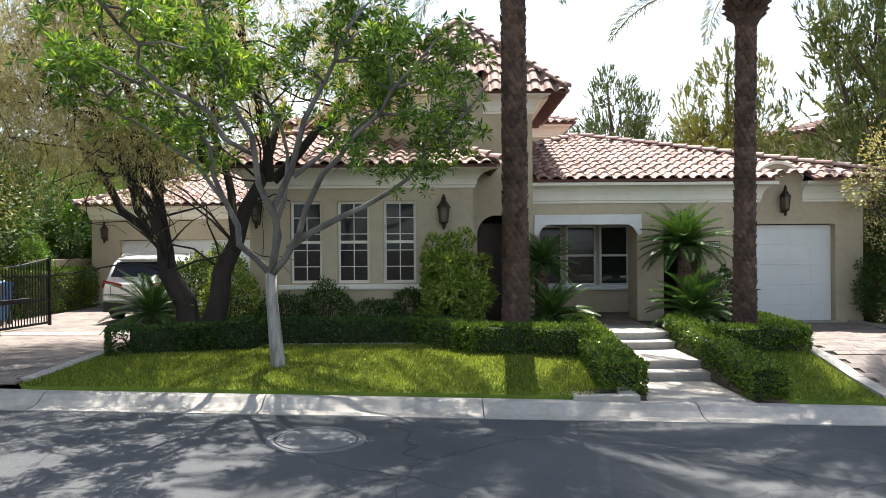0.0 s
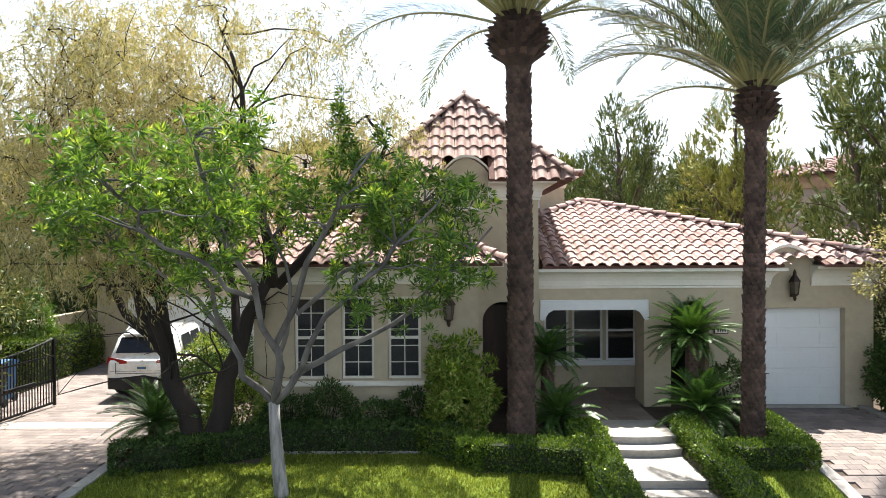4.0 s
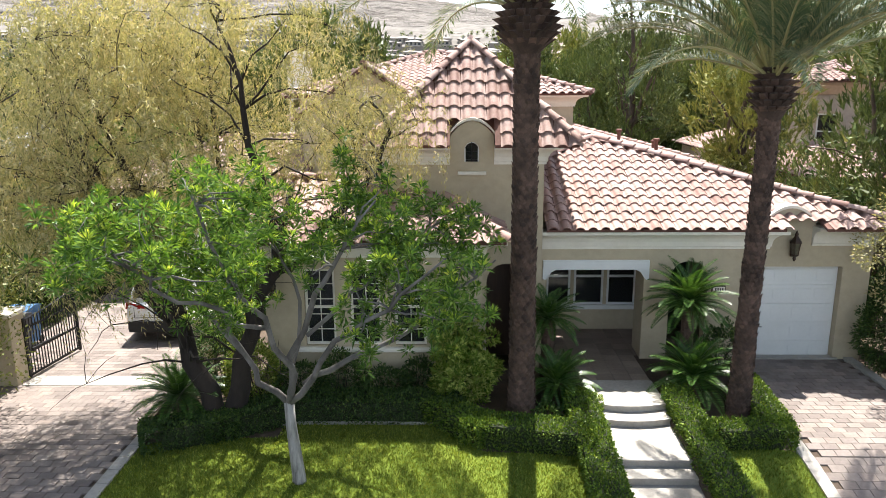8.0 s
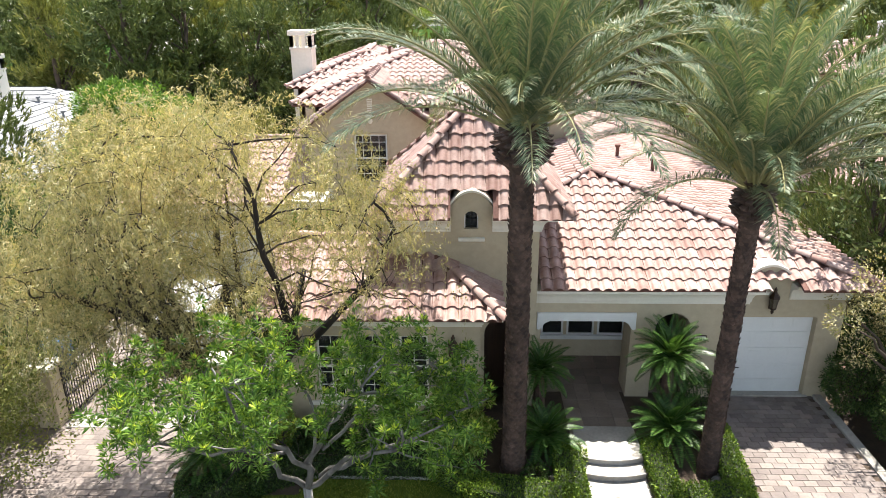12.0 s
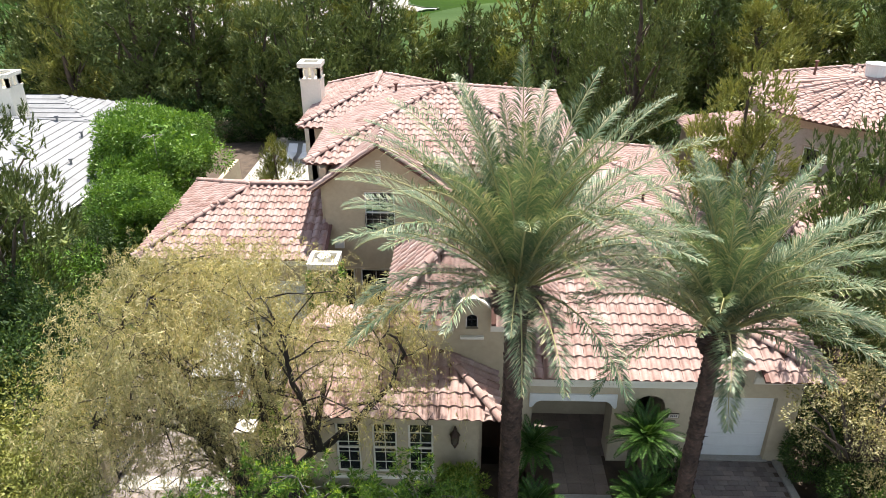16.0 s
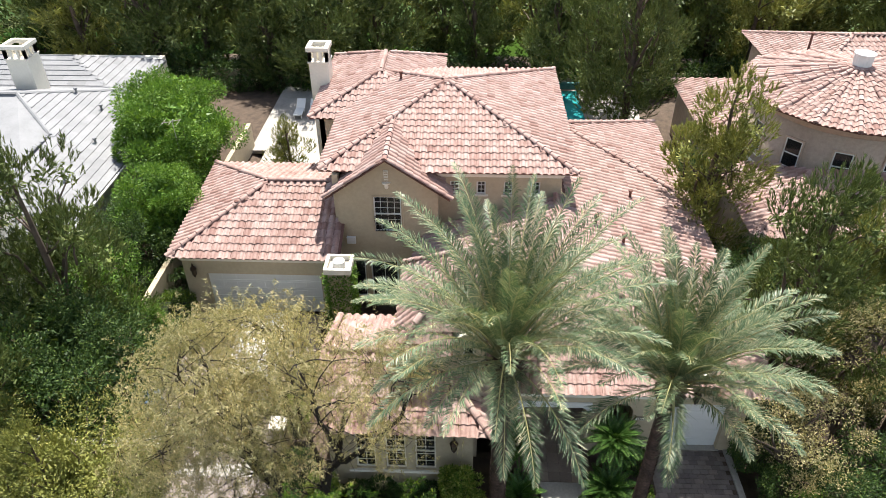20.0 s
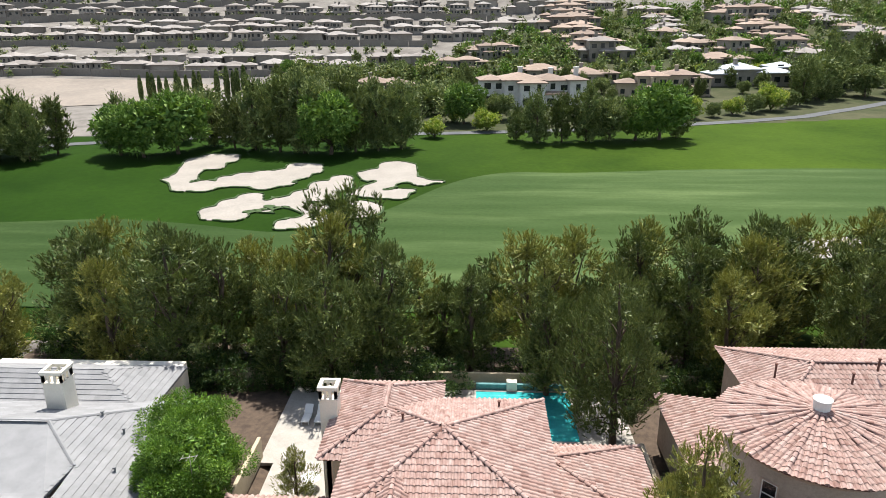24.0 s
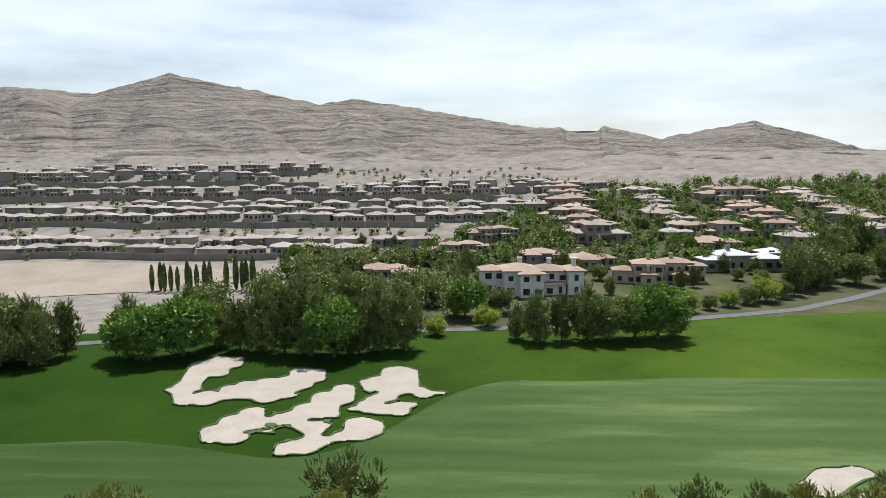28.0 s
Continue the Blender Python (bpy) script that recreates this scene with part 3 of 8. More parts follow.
# ---- the house ----
house = thing("house", "beige stucco villa with pink clay barrel-tile roofs and a square tower", "house")


def wall(x0, x1, y0, y1, z0, z1, holes=(), name="wall", mat=None, parent=None, along="x"):
    """A wall with openings (a, b, low, high, arched) that go right through it."""
    s = Shape()
    aa = sorted({x0, x1, *(h[0] for h in holes), *(h[1] for h in holes)})
    zz = sorted({z0, z1, *(h[2] for h in holes), *(h[3] for h in holes)})

    def solid(i, j):
        if not (0 <= i < len(aa) - 1 and 0 <= j < len(zz) - 1):
            return False
        a, z = (aa[i] + aa[i + 1]) / 2, (zz[j] + zz[j + 1]) / 2
        return not any(h[0] < a < h[1] and h[2] < z < h[3] for h in holes)
    for i in range(len(aa) - 1):
        for j in range(len(zz) - 1):
            if not solid(i, j):
                continue
            a, b, c, d = aa[i], aa[i + 1], zz[j], zz[j + 1]
            v = [(a, y0, c), (b, y0, c), (b, y0, d), (a, y0, d), (a, y1, c), (b, y1, c), (b, y1, d), (a, y1, d)]
            f = [(0, 1, 2, 3), (4, 7, 6, 5)]
            for (p, q), face in (((-1, 0), (0, 3, 7, 4)), ((1, 0), (1, 5, 6, 2)), ((0, -1), (0, 4, 5, 1)), ((0, 1), (3, 2, 6, 7))):
                if not solid(i + p, j + q):
                    f.append(face)
            s.add(v, f)
    for a, b, lo, hi, arched in holes:
        if arched:
            r, m = min((b - a) / 2, arched), 10
            for sgn, ex in ((1, a), (-1, b)):
                o = [(ex, hi)] + [(ex + sgn * (r - r * math.cos(math.pi / 2 * i / m)), hi - r + r * math.sin(math.pi / 2 * i / m)) for i in range(m + 1)]
                s.prism(o, "y", y0, y1)
    return part(name, s, mat or M_STUCCO, parent or house)


def window(x0, x1, z0, z1, y, nx=2, nz=4, parent=None, rail=True, sill=True, surround=True, blind=0.0, mat=None):
    """A framed window facing the street in an opening: frame, panes, bars and sill."""
    parent, mat = parent or house, mat or M_WHITE
    t = .055
    s = Shape()
    for a, b, c, d in ((x0, x0 + t, z0, z1), (x1 - t, x1, z0, z1), (x0 + t, x1 - t, z0, z0 + t), (x0 + t, x1 - t, z1 - t, z1)):
        s.box(a, b, y + .02, y + .10, c, d, .006)
    w = part("window", s, mat, parent, "white framed sash window")
    zm = (z0 + z1) / 2
    if rail:
        part("meeting_rail", Shape().box(x0 + t, x1 - t, y + .015, y + .09, zm - .03, zm + .03, .005), mat, w)
    for lo, hi in (((z0 + t, zm - .03), (zm + .03, z1 - t)) if rail else ((z0 + t, z1 - t),)):
        g = part("pane", Shape().box(x0 + t, x1 - t, y + .055, y + .061, lo, hi), M_GLASS, w, "dark reflecting glass")
        g.visible_shadow = False
    k = .009
    for i in range(1, nx):
        x = x0 + (x1 - x0) * i / nx
        part("muntin", Shape().box(x - k, x + k, y + .04, y + .075, z0 + t, z1 - t), mat, w)
    for j in range(1, nz):
        z = z0 + (z1 - z0) * j / nz
        if not rail or abs(z - zm) > .05:
            part("muntin", Shape().box(x0 + t, x1 - t, y + .04, y + .075, z - k, z + k), mat, w)
    if blind:
        b = Shape()
        z = z1 - t
        while z > z1 - (z1 - z0) * blind:
            b.box(x0 + t, x1 - t, y + .16, y + .18, z - .045, z - .006)
            z -= .05
        part("blind", b, M_TRIM, w, "drawn pale slatted blind")
    if surround:
        f = .07
        s = Shape()
        s.box(x0 - f, x0, y - .035, y + .02, z0, z1 + f, .006).box(x1, x1 + f, y - .035, y + .02, z0, z1 + f, .006).box(x0, x1, y - .035, y + .02, z1, z1 + f, .006)
        part("surround", s, M_STUCCO, w)
    if sill:
        part("sill", Shape().box(x0 - .1, x1 + .1, y - .07, y + .05, z0 - .09, z0, .012), M_TRIM, w)
    return w


def cornice(x0, x1, y, z0, z1, out, ends=(0, 0), depth=.12, along="x", side=1):
    """A coved cream band under the eaves; side: 1 faces the street or the left."""
    steps = [(0, z0), (.045, z0), (.045, z0 + .05), (.07, z0 + .07)]
    m = 5
    for i in range(m + 1):
        t = i / m
        steps.append((.07 + (out - .11) * (1 - math.cos(math.pi / 2 * t)), z0 + .09 + (z1 - z0 - .17) * math.sin(math.pi / 2 * t)))
    steps += [(out, z1 - .07), (out, z1), (-depth, z1), (-depth, z0)]
    if along == "x":
        s = Shape()
        n = len(steps)
        v = [(x0 - ends[0] * max(p, 0), y - p, q) for p, q in steps] + [(x1 + ends[1] * max(p, 0), y - p, q) for p, q in steps]
        s.add(v, [tuple(range(n)), tuple(range(2 * n - 1, n - 1, -1))] + [(i, (i + 1) % n, n + (i + 1) % n, n + i) for i in range(n)])
    else:
        s = Shape().prism([(y - side * p, q) for p, q in steps], "y", x0, x1)
    return part("cornice", s, M_TRIM, house, "cream coved cornice")


TILE_W, TILE_L = .30, .40
_prof = [(0, 0), (.045, 0), (.062, .032), (.10, .062), (.155, .075), (.21, .062), (.248, .032), (.265, 0), (.305, 0)]


def tile_shape(s=None, m=None):
    """One barrel tile, x across, y up the slope."""
    v, f = [], []
    for y, up, wd in ((0, .034, 1.0), (.47, .0, .92)):
        for p, q in _prof:
            v.append((.1525 + (p - .1525) * wd - .1525, y, q * wd + up))
    for low in (.024, 0):
        for p, q in _prof:
            v.append((p - .1525, .004 if low else 0, q + .034 - low))
    n = len(_prof)
    f += [(i, i + 1, n + i + 1, n + i) for i in range(n - 1)] + [(2 * n + i, 2 * n + i + 1, 3 * n + i + 1, 3 * n + i) for i in range(n - 1)]
    return v, f


def cap_shape():
    """One ridge tile: x along the ridge."""
    v, f = [], []
    n = 6
    for x, r, up in ((0, .125, .03), (.46, .10, .0)):
        for i in range(n + 1):
            a = math.pi * i / n
            v.append((x, r * math.cos(a), up + .02 + r * .8 * math.sin(a)))
    v += v[:n + 1]
    f = [(i, i + 1, n + 2 + i, n + 1 + i) for i in range(n)] + [tuple(range(2 * n + 2, 3 * n + 3))]
    return v, f


TILE_V, TILE_F = tile_shape()
CAP_V, CAP_F = cap_shape()


def inside(poly, u, v):
    hit = False
    for i in range(len(poly)):
        (a, b), (c, d) = poly[i], poly[i - 1]
        if (b > v) != (d > v) and u < (c - a) * (v - b) / (d - b) + a:
            hit = not hit
    return hit


def make_mesh(name, v, f, material, smooth=True):
    me = bpy.data.meshes.new(name)
    me.from_pydata([tuple(p) for p in v], [], f)
    me.materials.append(material)
    if smooth:
        me.shade_smooth()
    return me


TILE_MESH, CAP_MESH = make_mesh("tile", TILE_V, TILE_F, M_TILE), make_mesh("ridge_tile", CAP_V, CAP_F, M_TILE)


def roof(faces, lines, parent, label, limit=300, skip=None, caps_limit=80, under=None, name="roof"):
    """A tiled roof. faces: corner lists whose first two corners are the eave; lines: ridges and hips, low end first."""
    s = Shape()
    for f in faces:
        n = len(f)
        up = (Vector(f[1]) - Vector(f[0])).cross(Vector(f[2]) - Vector(f[1])).normalized()
        if up.z < 0:
            up = -up
        s.add([tuple(Vector(p) + Vector((0, 0, .014))) for p in f] + [tuple(Vector(p) - Vector((0, 0, .05))) for p in f],
              [tuple(range(n)), tuple(range(2 * n - 1, n - 1, -1))] + [(i, (i + 1) % n, n + (i + 1) % n, n + i) for i in range(n)])
    root = part(name, s, under or M_UNDER, parent, label)
    rest_v, rest_f, count = [], [], 0
    for f in faces:
        p0 = Vector(f[0])
        u = (Vector(f[1]) - p0).normalized()
        nrm = (Vector(f[1]) - p0).cross(Vector(f[2]) - p0).normalized()
        if nrm.z < 0:
            u = -u
            p0 = Vector(f[1])
            nrm = -nrm
        w = nrm.cross(u)
        if w.z < 0:
            w = -w
        flat = [((Vector(p) - p0).dot(u), (Vector(p) - p0).dot(w)) for p in f]
        u0, u1 = min(p[0] for p in flat), max(p[0] for p in flat)
        v1 = max(p[1] for p in flat)
        basis = Matrix((u, w, nrm)).transposed()
        for j in range(int(v1 / TILE_L) + 1):
            for i in range(int((u1 - u0) / TILE_W) + 1):
                cu, cv = u0 + (i + .5) * TILE_W, j * TILE_L
                if not (inside(flat, cu, cv + .12) or inside(flat, cu, cv + .3)):
                    continue
                jit = rng.normal(0, .006, 3)
                place = p0 + u * (cu + jit[0]) + w * (cv - .07 + jit[1]) + nrm * (.012 + abs(jit[2]) * .6)
                if skip and skip(place):
                    continue
                if count < limit:
                    count += 1
                    ob = new("tile", TILE_MESH)
                    ob.parent = root
                    ob.matrix_basis = Matrix.Translation(place) @ basis.to_4x4() @ pose(0, 0, 0, 0, 0, float(rng.normal(0, .7)))
                else:
                    n = len(rest_v)
                    rest_v += [tuple(place + basis @ Vector(p)) for p in TILE_V]
                    rest_f += [tuple(k + n for k in q) for q in TILE_F]
    if rest_f:
        tagged(part("tiles", make_mesh("tiles", rest_v, rest_f, M_TILE_ISLE), None, root), kind="stuff")
    cv, cf, count = [], [], 0
    for a, b in lines:
        a, b = Vector(a), Vector(b)
        d = b - a
        x = d.normalized()
        y = Vector((0, 0, 1)).cross(x).normalized()
        basis = Matrix((x, y, x.cross(y))).transposed()
        for k in range(max(int(d.length / .40), 1)):
            place = a + x * (k * .40 - .04) + Vector((0, 0, .05 + float(rng.uniform(0, .008))))
            if count < caps_limit:
                count += 1
                ob = new("ridge_tile", CAP_MESH)
                ob.parent = root
                ob.matrix_basis = Matrix.Translation(place) @ basis.to_4x4()
            else:
                n = len(cv)
                cv += [tuple(place + basis @ Vector(p)) for p in CAP_V]
                cf += [tuple(i + n for i in q) for q in CAP_F]
    if cf:
        tagged(part("ridge_tiles", make_mesh("ridge_tiles", cv, cf, M_TILE_ISLE), None, root), kind="stuff")
    return root


# walls of the front room
WIN = [(-3.24, -2.57), (-2.24, -1.56), (-1.26, -.57)]
wall(-4.1, .65, 14.95, 15.2, -.4, 3.45, [(a, b, 1.16, 2.9, 0) for a, b in WIN])
wall(-4.1, -3.85, 15.2, 19.6, -.4, 3.6)
wall(.4, .65, 15.2, 16.4, -.4, 3.5)
wall(-3.85, -1.5, 19.4, 19.6, -.4, 3.6)
for a, b in WIN:
    window(a, b, 1.16, 2.9, 15.0, 2, 5, sill=False, mat=M_TRIM)
part("window_ledge", Shape().box(-3.5, -.35, 14.86, 14.96, 1.02, 1.13, .02), M_TRIM, house)
part("wall_skirt", Shape().box(-4.14, .69, 14.9, 14.955, -.4, .55, .01), M_STUCCO, house)
cornice(-4.1, .65, 14.95, 3.17, 3.6, .5, ends=(1, 1))
# Floor in near-black, the room's darkness painted on.
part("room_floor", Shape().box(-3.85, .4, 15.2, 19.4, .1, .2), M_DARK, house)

# the tower
wall(-1.5, 2.1, 16.4, 16.65, -.1, 5.05, [(.80, 1.75, -.1, 2.65, .45)])
wall(-1.5, -.06, 16.4, 16.65, 5.05, 5.45)
wall(.95, 2.1, 16.4, 16.65, 5.05, 5.45)
wall(-1.5, -1.25, 16.65, 20.3, 0, 5.45)
wall(1.85, 2.1, 16.65, 20.3, 0, 5.45)
wall(-1.25, 1.85, 20.05, 20.3, 0, 5.45)
# Sheet behind the door, coloured as the shade of the arched recess.
part("entry_shade_panel", Shape().box(.7, 1.85, 17.7, 17.8, -.1, 2.7), M_DARK, house)
ed = part("entry_door", Shape().box(.82, 1.73, 17.45, 17.52, -.05, 2.5, .01), surface("entry_wood", (.03, .014, .009), (.07, .035, .02), .5, 4, 30, .2, 40, stretch=(1, 1, .1)), house, "dark panelled entry door")
part("door_handle", Shape().box(1.6, 1.63, 17.39, 17.45, .9, 1.15, .006), M_BRONZE, ed)
# arched gable that breaks the tower's eave
dw, m = (-.06, .95), 12
o = [(dw[0], 5.05), (.25, 5.05), (.25, 4.9)]
arch = [(dw[0] + (dw[1] - dw[0]) * i / m, 5.62 + .36 * math.sin(math.pi * i / m) ** .8) for i in range(m + 1)]
hole = [(.44 - .17 * math.cos(math.pi * i / 8), 5.34 + .17 * math.sin(math.pi * i / 8)) for i in range(9)]
s = Shape()
s.prism([(dw[0], 5.05), (.27, 5.05)] + hole[:5] + [arch[6]] + arch[5::-1], "y", 16.39, 16.72)
s.prism([(dw[1], 5.05), (.61, 5.05)] + hole[8:3:-1] + arch[6:], "y", 16.39, 16.72)
part("arched_gable", s, M_STUCCO, house)
cap = [(p + (p - .445) * .08, q + .012) for p, q in arch]
s = Shape()
for i in range(m):
    (a, b), (c, d) = cap[i], cap[i + 1]
    s.add([(a, 16.33, b), (c, 16.33, d), (c, 16.33, d + .06), (a, 16.33, b + .06), (a, 17.1, b), (c, 17.1, d), (c, 17.1, d + .06), (a, 17.1, b + .06)],
          [(0, 1, 2, 3), (4, 5, 6, 7), (3, 2, 6, 7), (0, 1, 5, 4)])
part("arched_coping", s, M_TRIM, house)
tw = part("window", Shape().box(.27, .30, 16.5, 16.56, 4.86, 5.36).box(.58, .61, 16.5, 16.56, 4.86, 5.36).box(.3, .58, 16.5, 16.56, 4.86, 4.9).tube([(p, 16.53, q - .015) for p, q in hole], .016, 5), M_WHITE, house, "small arched tower window")
part("pane", Shape().box(.29, .59, 16.54, 16.55, 4.88, 5.5), M_GLASS, tw)
part("muntin", Shape().box(.43, .45, 16.5, 16.54, 4.9, 5.5).box(.3, .58, 16.5, 16.54, 5.08, 5.1).box(.3, .58, 16.5, 16.54, 5.27, 5.29), M_IRON, tw)
part("sill", Shape().box(.12, .77, 16.3, 16.45, 4.76, 4.84, .015), M_TRIM, tw)
cornice(-1.5, -.06, 16.4, 5.0, 5.44, .38, ends=(1, 0))
cornice(.95, 2.1, 16.4, 5.0, 5.44, .38, ends=(0, 1))
cornice(16.4, 20.3, -1.5, 5.0, 5.44, .38, along="y")
cornice(16.4, 20.3, 2.1, 5.0, 5.44, .38, along="y", side=-1)

# porch and single garage
wall(2.1, 7.05, 16.75, 17.05, -.25, 3.4, [(2.27, 4.62, -.25, 2.47, .18), (5.25, 6.15, -.25, 2.62, .42)])
wall(7.05, 10.15, 17.0, 17.3, -.25, 3.45, [(7.3, 9.48, -.25, 2.42, .05)])
wall(9.9, 10.15, 17.3, 36.4, -.25, 3.5)
part("porch_pier", Shape().box(4.62, 5.25, 17.05, 17.55, -.25, 2.75), M_STUCCO, house)
part("porch_header", Shape().box(2.17, 4.72, 16.69, 16.755, 2.42, 2.66, .012).prism([(2.17, 2.43), (2.17, 2.2), (2.23, 2.17), (2.29, 2.23), (2.37, 2.36), (2.5, 2.43)], "y", 16.69, 16.752)
     .prism([(4.72, 2.43), (4.72, 2.2), (4.66, 2.17), (4.60, 2.23), (4.52, 2.36), (4.39, 2.43)], "y", 16.69, 16.752), M_WHITE, house, "white porch header with scrolled corners")
wall(2.1, 6.9, 18.9, 19.1, -.25, 2.9, [(2.55, 3.2, .87, 2.47, 0), (3.3, 4.1, .87, 2.47, 0), (4.2, 4.98, .87, 2.47, 0), (5.5, 6.4, -.25, 2.2, 0)])
for a, b in ((2.55, 3.2), (3.3, 4.1), (4.2, 4.98)):
    window(a, b, .87, 2.47, 18.86, 1, 1, surround=False, sill=False)
part("window_ledge", Shape().box(2.45, 5.08, 18.8, 18.91, .74, .87, .015), M_WHITE, house)
# Fills the rear opening with the same near-black.
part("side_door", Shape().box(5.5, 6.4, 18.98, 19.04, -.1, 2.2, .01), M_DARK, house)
wall(6.9, 7.05, 17.05, 18.9, -.25, 2.9)
part("porch_ceiling", Shape().box(2.1, 6.9, 17.05, 18.9, 2.8, 2.9), M_STUCCO, house)
pf = part("porch_floor", Shape().box(2.1, 6.95, 15.0, 18.9, -.3, .13), M_SOIL, house)
pt = Shape().box(0.004, .396, .004, .396, -.03, 0, .004).mesh("floor_tile", surface("porch_tile", (.20, .15, .12), (.27, .21, .17), .7, 2, 20, .15, 60, random=("object", [(0, (.82,) * 3), (1, (1.12,) * 3)])))
for i in range(12):
    for j in range(11):
        x, y = 2.12 + i * .4, 14.95 + j * .4
        if y > 18.6 or y < 16.7 and not 2.8 < x < 4.5:
            continue
        ob = new("floor_tile", pt)
        ob.parent, ob.location = pf, (x, y, .15)
cornice(2.1, 7.5, 16.75, 2.93, 3.4, .35, ends=(0, 1))
cornice(8.65, 10.15, 17.0, 2.95, 3.43, .35, ends=(0, 1))
# curved parapet over the garage
arch = [(7.45 + 1.25 * i / m, 3.45 + (.06 if i in (0, m) else .42 * math.sin(math.pi * i / m) ** .7)) for i in range(m + 1)]
part("parapet", Shape().prism([(7.45, 3.45)] + arch + [(8.7, 3.45)], "y", 16.98, 17.3), M_STUCCO, house)
s = Shape()
for i in range(m):
    (a, b), (c, d) = arch[i], arch[i + 1]
    s.add([(a, 16.92, b), (c, 16.92, d), (c, 16.92, d + .07), (a, 16.92, b + .07), (a, 17.36, b), (c, 17.36, d), (c, 17.36, d + .07), (a, 17.36, b + .07)],
          [(0, 1, 2, 3), (4, 5, 6, 7), (3, 2, 6, 7), (0, 1, 5, 4)])
part("parapet_coping", s, M_TRIM, house)


def garage_door(x0, x1, z0, z1, y, rows, cols):
    s = Shape().box(x0, x1, y + .03, y + .06, z0, z1)
    d = part("garage_door", s, M_WHITE, house, "white raised-panel sectional garage door")
    h, w = (z1 - z0) / rows, (x1 - x0) / cols
    for r in range(rows):
        q = Shape().box(x0, x1, y + .012, y + .03, z0 + r * h + .006, z0 + (r + 1) * h - .006, .004)
        sec = part("door_section", q, M_WHITE, d)
        for c in range(cols):
            part("raised_panel", Shape().box(x0 + c * w + .05, x0 + (c + 1) * w - .05, y + .006, y + .013, z0 + r * h + .10, z0 + (r + 1) * h - .10, .005), M_WHITE, sec)
    part("handle", Shape().tube([(x0 + .25, y - .035, z0 + .85), (x0 + .36, y - .035, z0 + .85)], .012, 6), M_IRON, d)
    part("door_track", Shape().box(x0 - .05, x0, y + .03, y + .1, z0, z1), M_WHITE, d)
    part("door_track", Shape().box(x1, x1 + .05, y + .03, y + .1, z0, z1), M_WHITE, d)
    return d


garage_door(7.36, 9.42, -.02, 2.40, 17.16, 5, 4)
part("door_apron", Shape().box(7.2, 9.6, 16.95, 17.3, -.2, .075, .01), M_CONCRETE, house)

# number plaque: plain bars
pl = thing("house_plaque", "small framed house number plaque on the stucco", "plaque", at=(6.42, 16.74, 1.93))
part("plate", Shape().box(-.17, .17, -.025, .01, -.085, .085, .008), M_BRONZE, pl)
part("face", Shape().box(-.145, .145, -.031, -.024, -.062, .062), M_TRIM, pl)
for k in range(4):
    part("bar", Shape().box(-.09 + k * .055, -.06 + k * .055, -.036, -.03, -.035, .035), M_DARK, pl)

# two-storey block
wall(-1.0, 4.3, 26.2, 26.45, 0, 6.35, [(x, x + .40, 5.12, 5.76, 0) for x in (-.46, .68, 1.84, 3.0)])
for x in (-.46, .68, 1.84, 3.0):
    window(x, x + .40, 5.12, 5.76, 26.24, 2, 3, rail=False)
wall(4.05, 4.3, 26.45, 36.6, 0, 6.35)
wall(-5.4, 4.05, 36.35, 36.6, 0, 6.35)
wall(-5.4, -5.15, 25.55, 36.35, 0, 6.35)
cornice(-1.0, 4.3, 26.2, 6.0, 6.42, .45, ends=(0, 1))
cornice(26.2, 36.6, 4.3, 6.0, 6.42, .45, along="y", side=-1)
wall(-5.25, -.95, 25.3, 25.55, 0, 5.6, [(-4.72, -4.22, .05, 2.1, 0), (-3.98, -2.75, .05, 2.1, 0), (-3.68, -2.5, 3.72, 5.48, 0)])
part("gable", Shape().prism([(-5.25, 5.6), (-.95, 5.6), (-.95, 5.85), (-3.08, 7.32), (-5.25, 5.85)], "y", 25.3, 25.55), M_STUCCO, house)
wall(-1.2, -.95, 25.55, 26.2, 0, 5.9)
gw = window(-3.68, -2.5, 3.72, 5.48, 25.3, 4, 6, sill=False)
rail = part("balconet", Shape().box(-3.66, -2.52, 25.24, 25.27, 4.5, 4.53).box(-3.66, -2.52, 25.24, 25.27, 3.75, 3.78), M_IRON, house, "black wrought iron window guard")
for k in range(9):
    x = -3.64 + k * .1375
    part("baluster", Shape().tube([(x, 25.255, 3.77), (x + .03, 25.25, 4.0), (x - .03, 25.25, 4.25), (x, 25.255, 4.5)], .011, 5), M_IRON, rail)
window(-4.72, -4.22, .05, 2.1, 25.3, 1, 1, rail=False, sill=False)
window(-3.98, -2.75, .05, 2.1, 25.3, 2, 1, rail=False, sill=False)
gv = part("gable_vent", Shape().box(-3.17, -2.99, 25.27, 25.31, 6.25, 6.75), M_TRIM, house, "small slatted gable vent over a carved bracket")
for k in range(6):
    part("slat", Shape().box(-3.16, -3.0, 25.255, 25.275, 6.28 + k * .078, 6.31 + k * .078), M_STUCCO, gv)
part("bracket", Shape().lathe([(.05, -.28), (.09, -.2), (.07, -.1), (.17, -.03), (.18, .03), (.03, .04)], 10, (-3.08, 25.3, 6.15)), M_TRIM, house)
# rear wing and its chimney
wall(-7.0, -6.75, 31.4, 38.9, 0, 6.2)
wall(-7.0, -5.4, 31.4, 31.65, 0, 6.2)
wall(-7.0, -1.5, 38.65, 38.9, 0, 6.2)
wall(-1.75, -1.5, 36.6, 38.65, 0, 6.2)


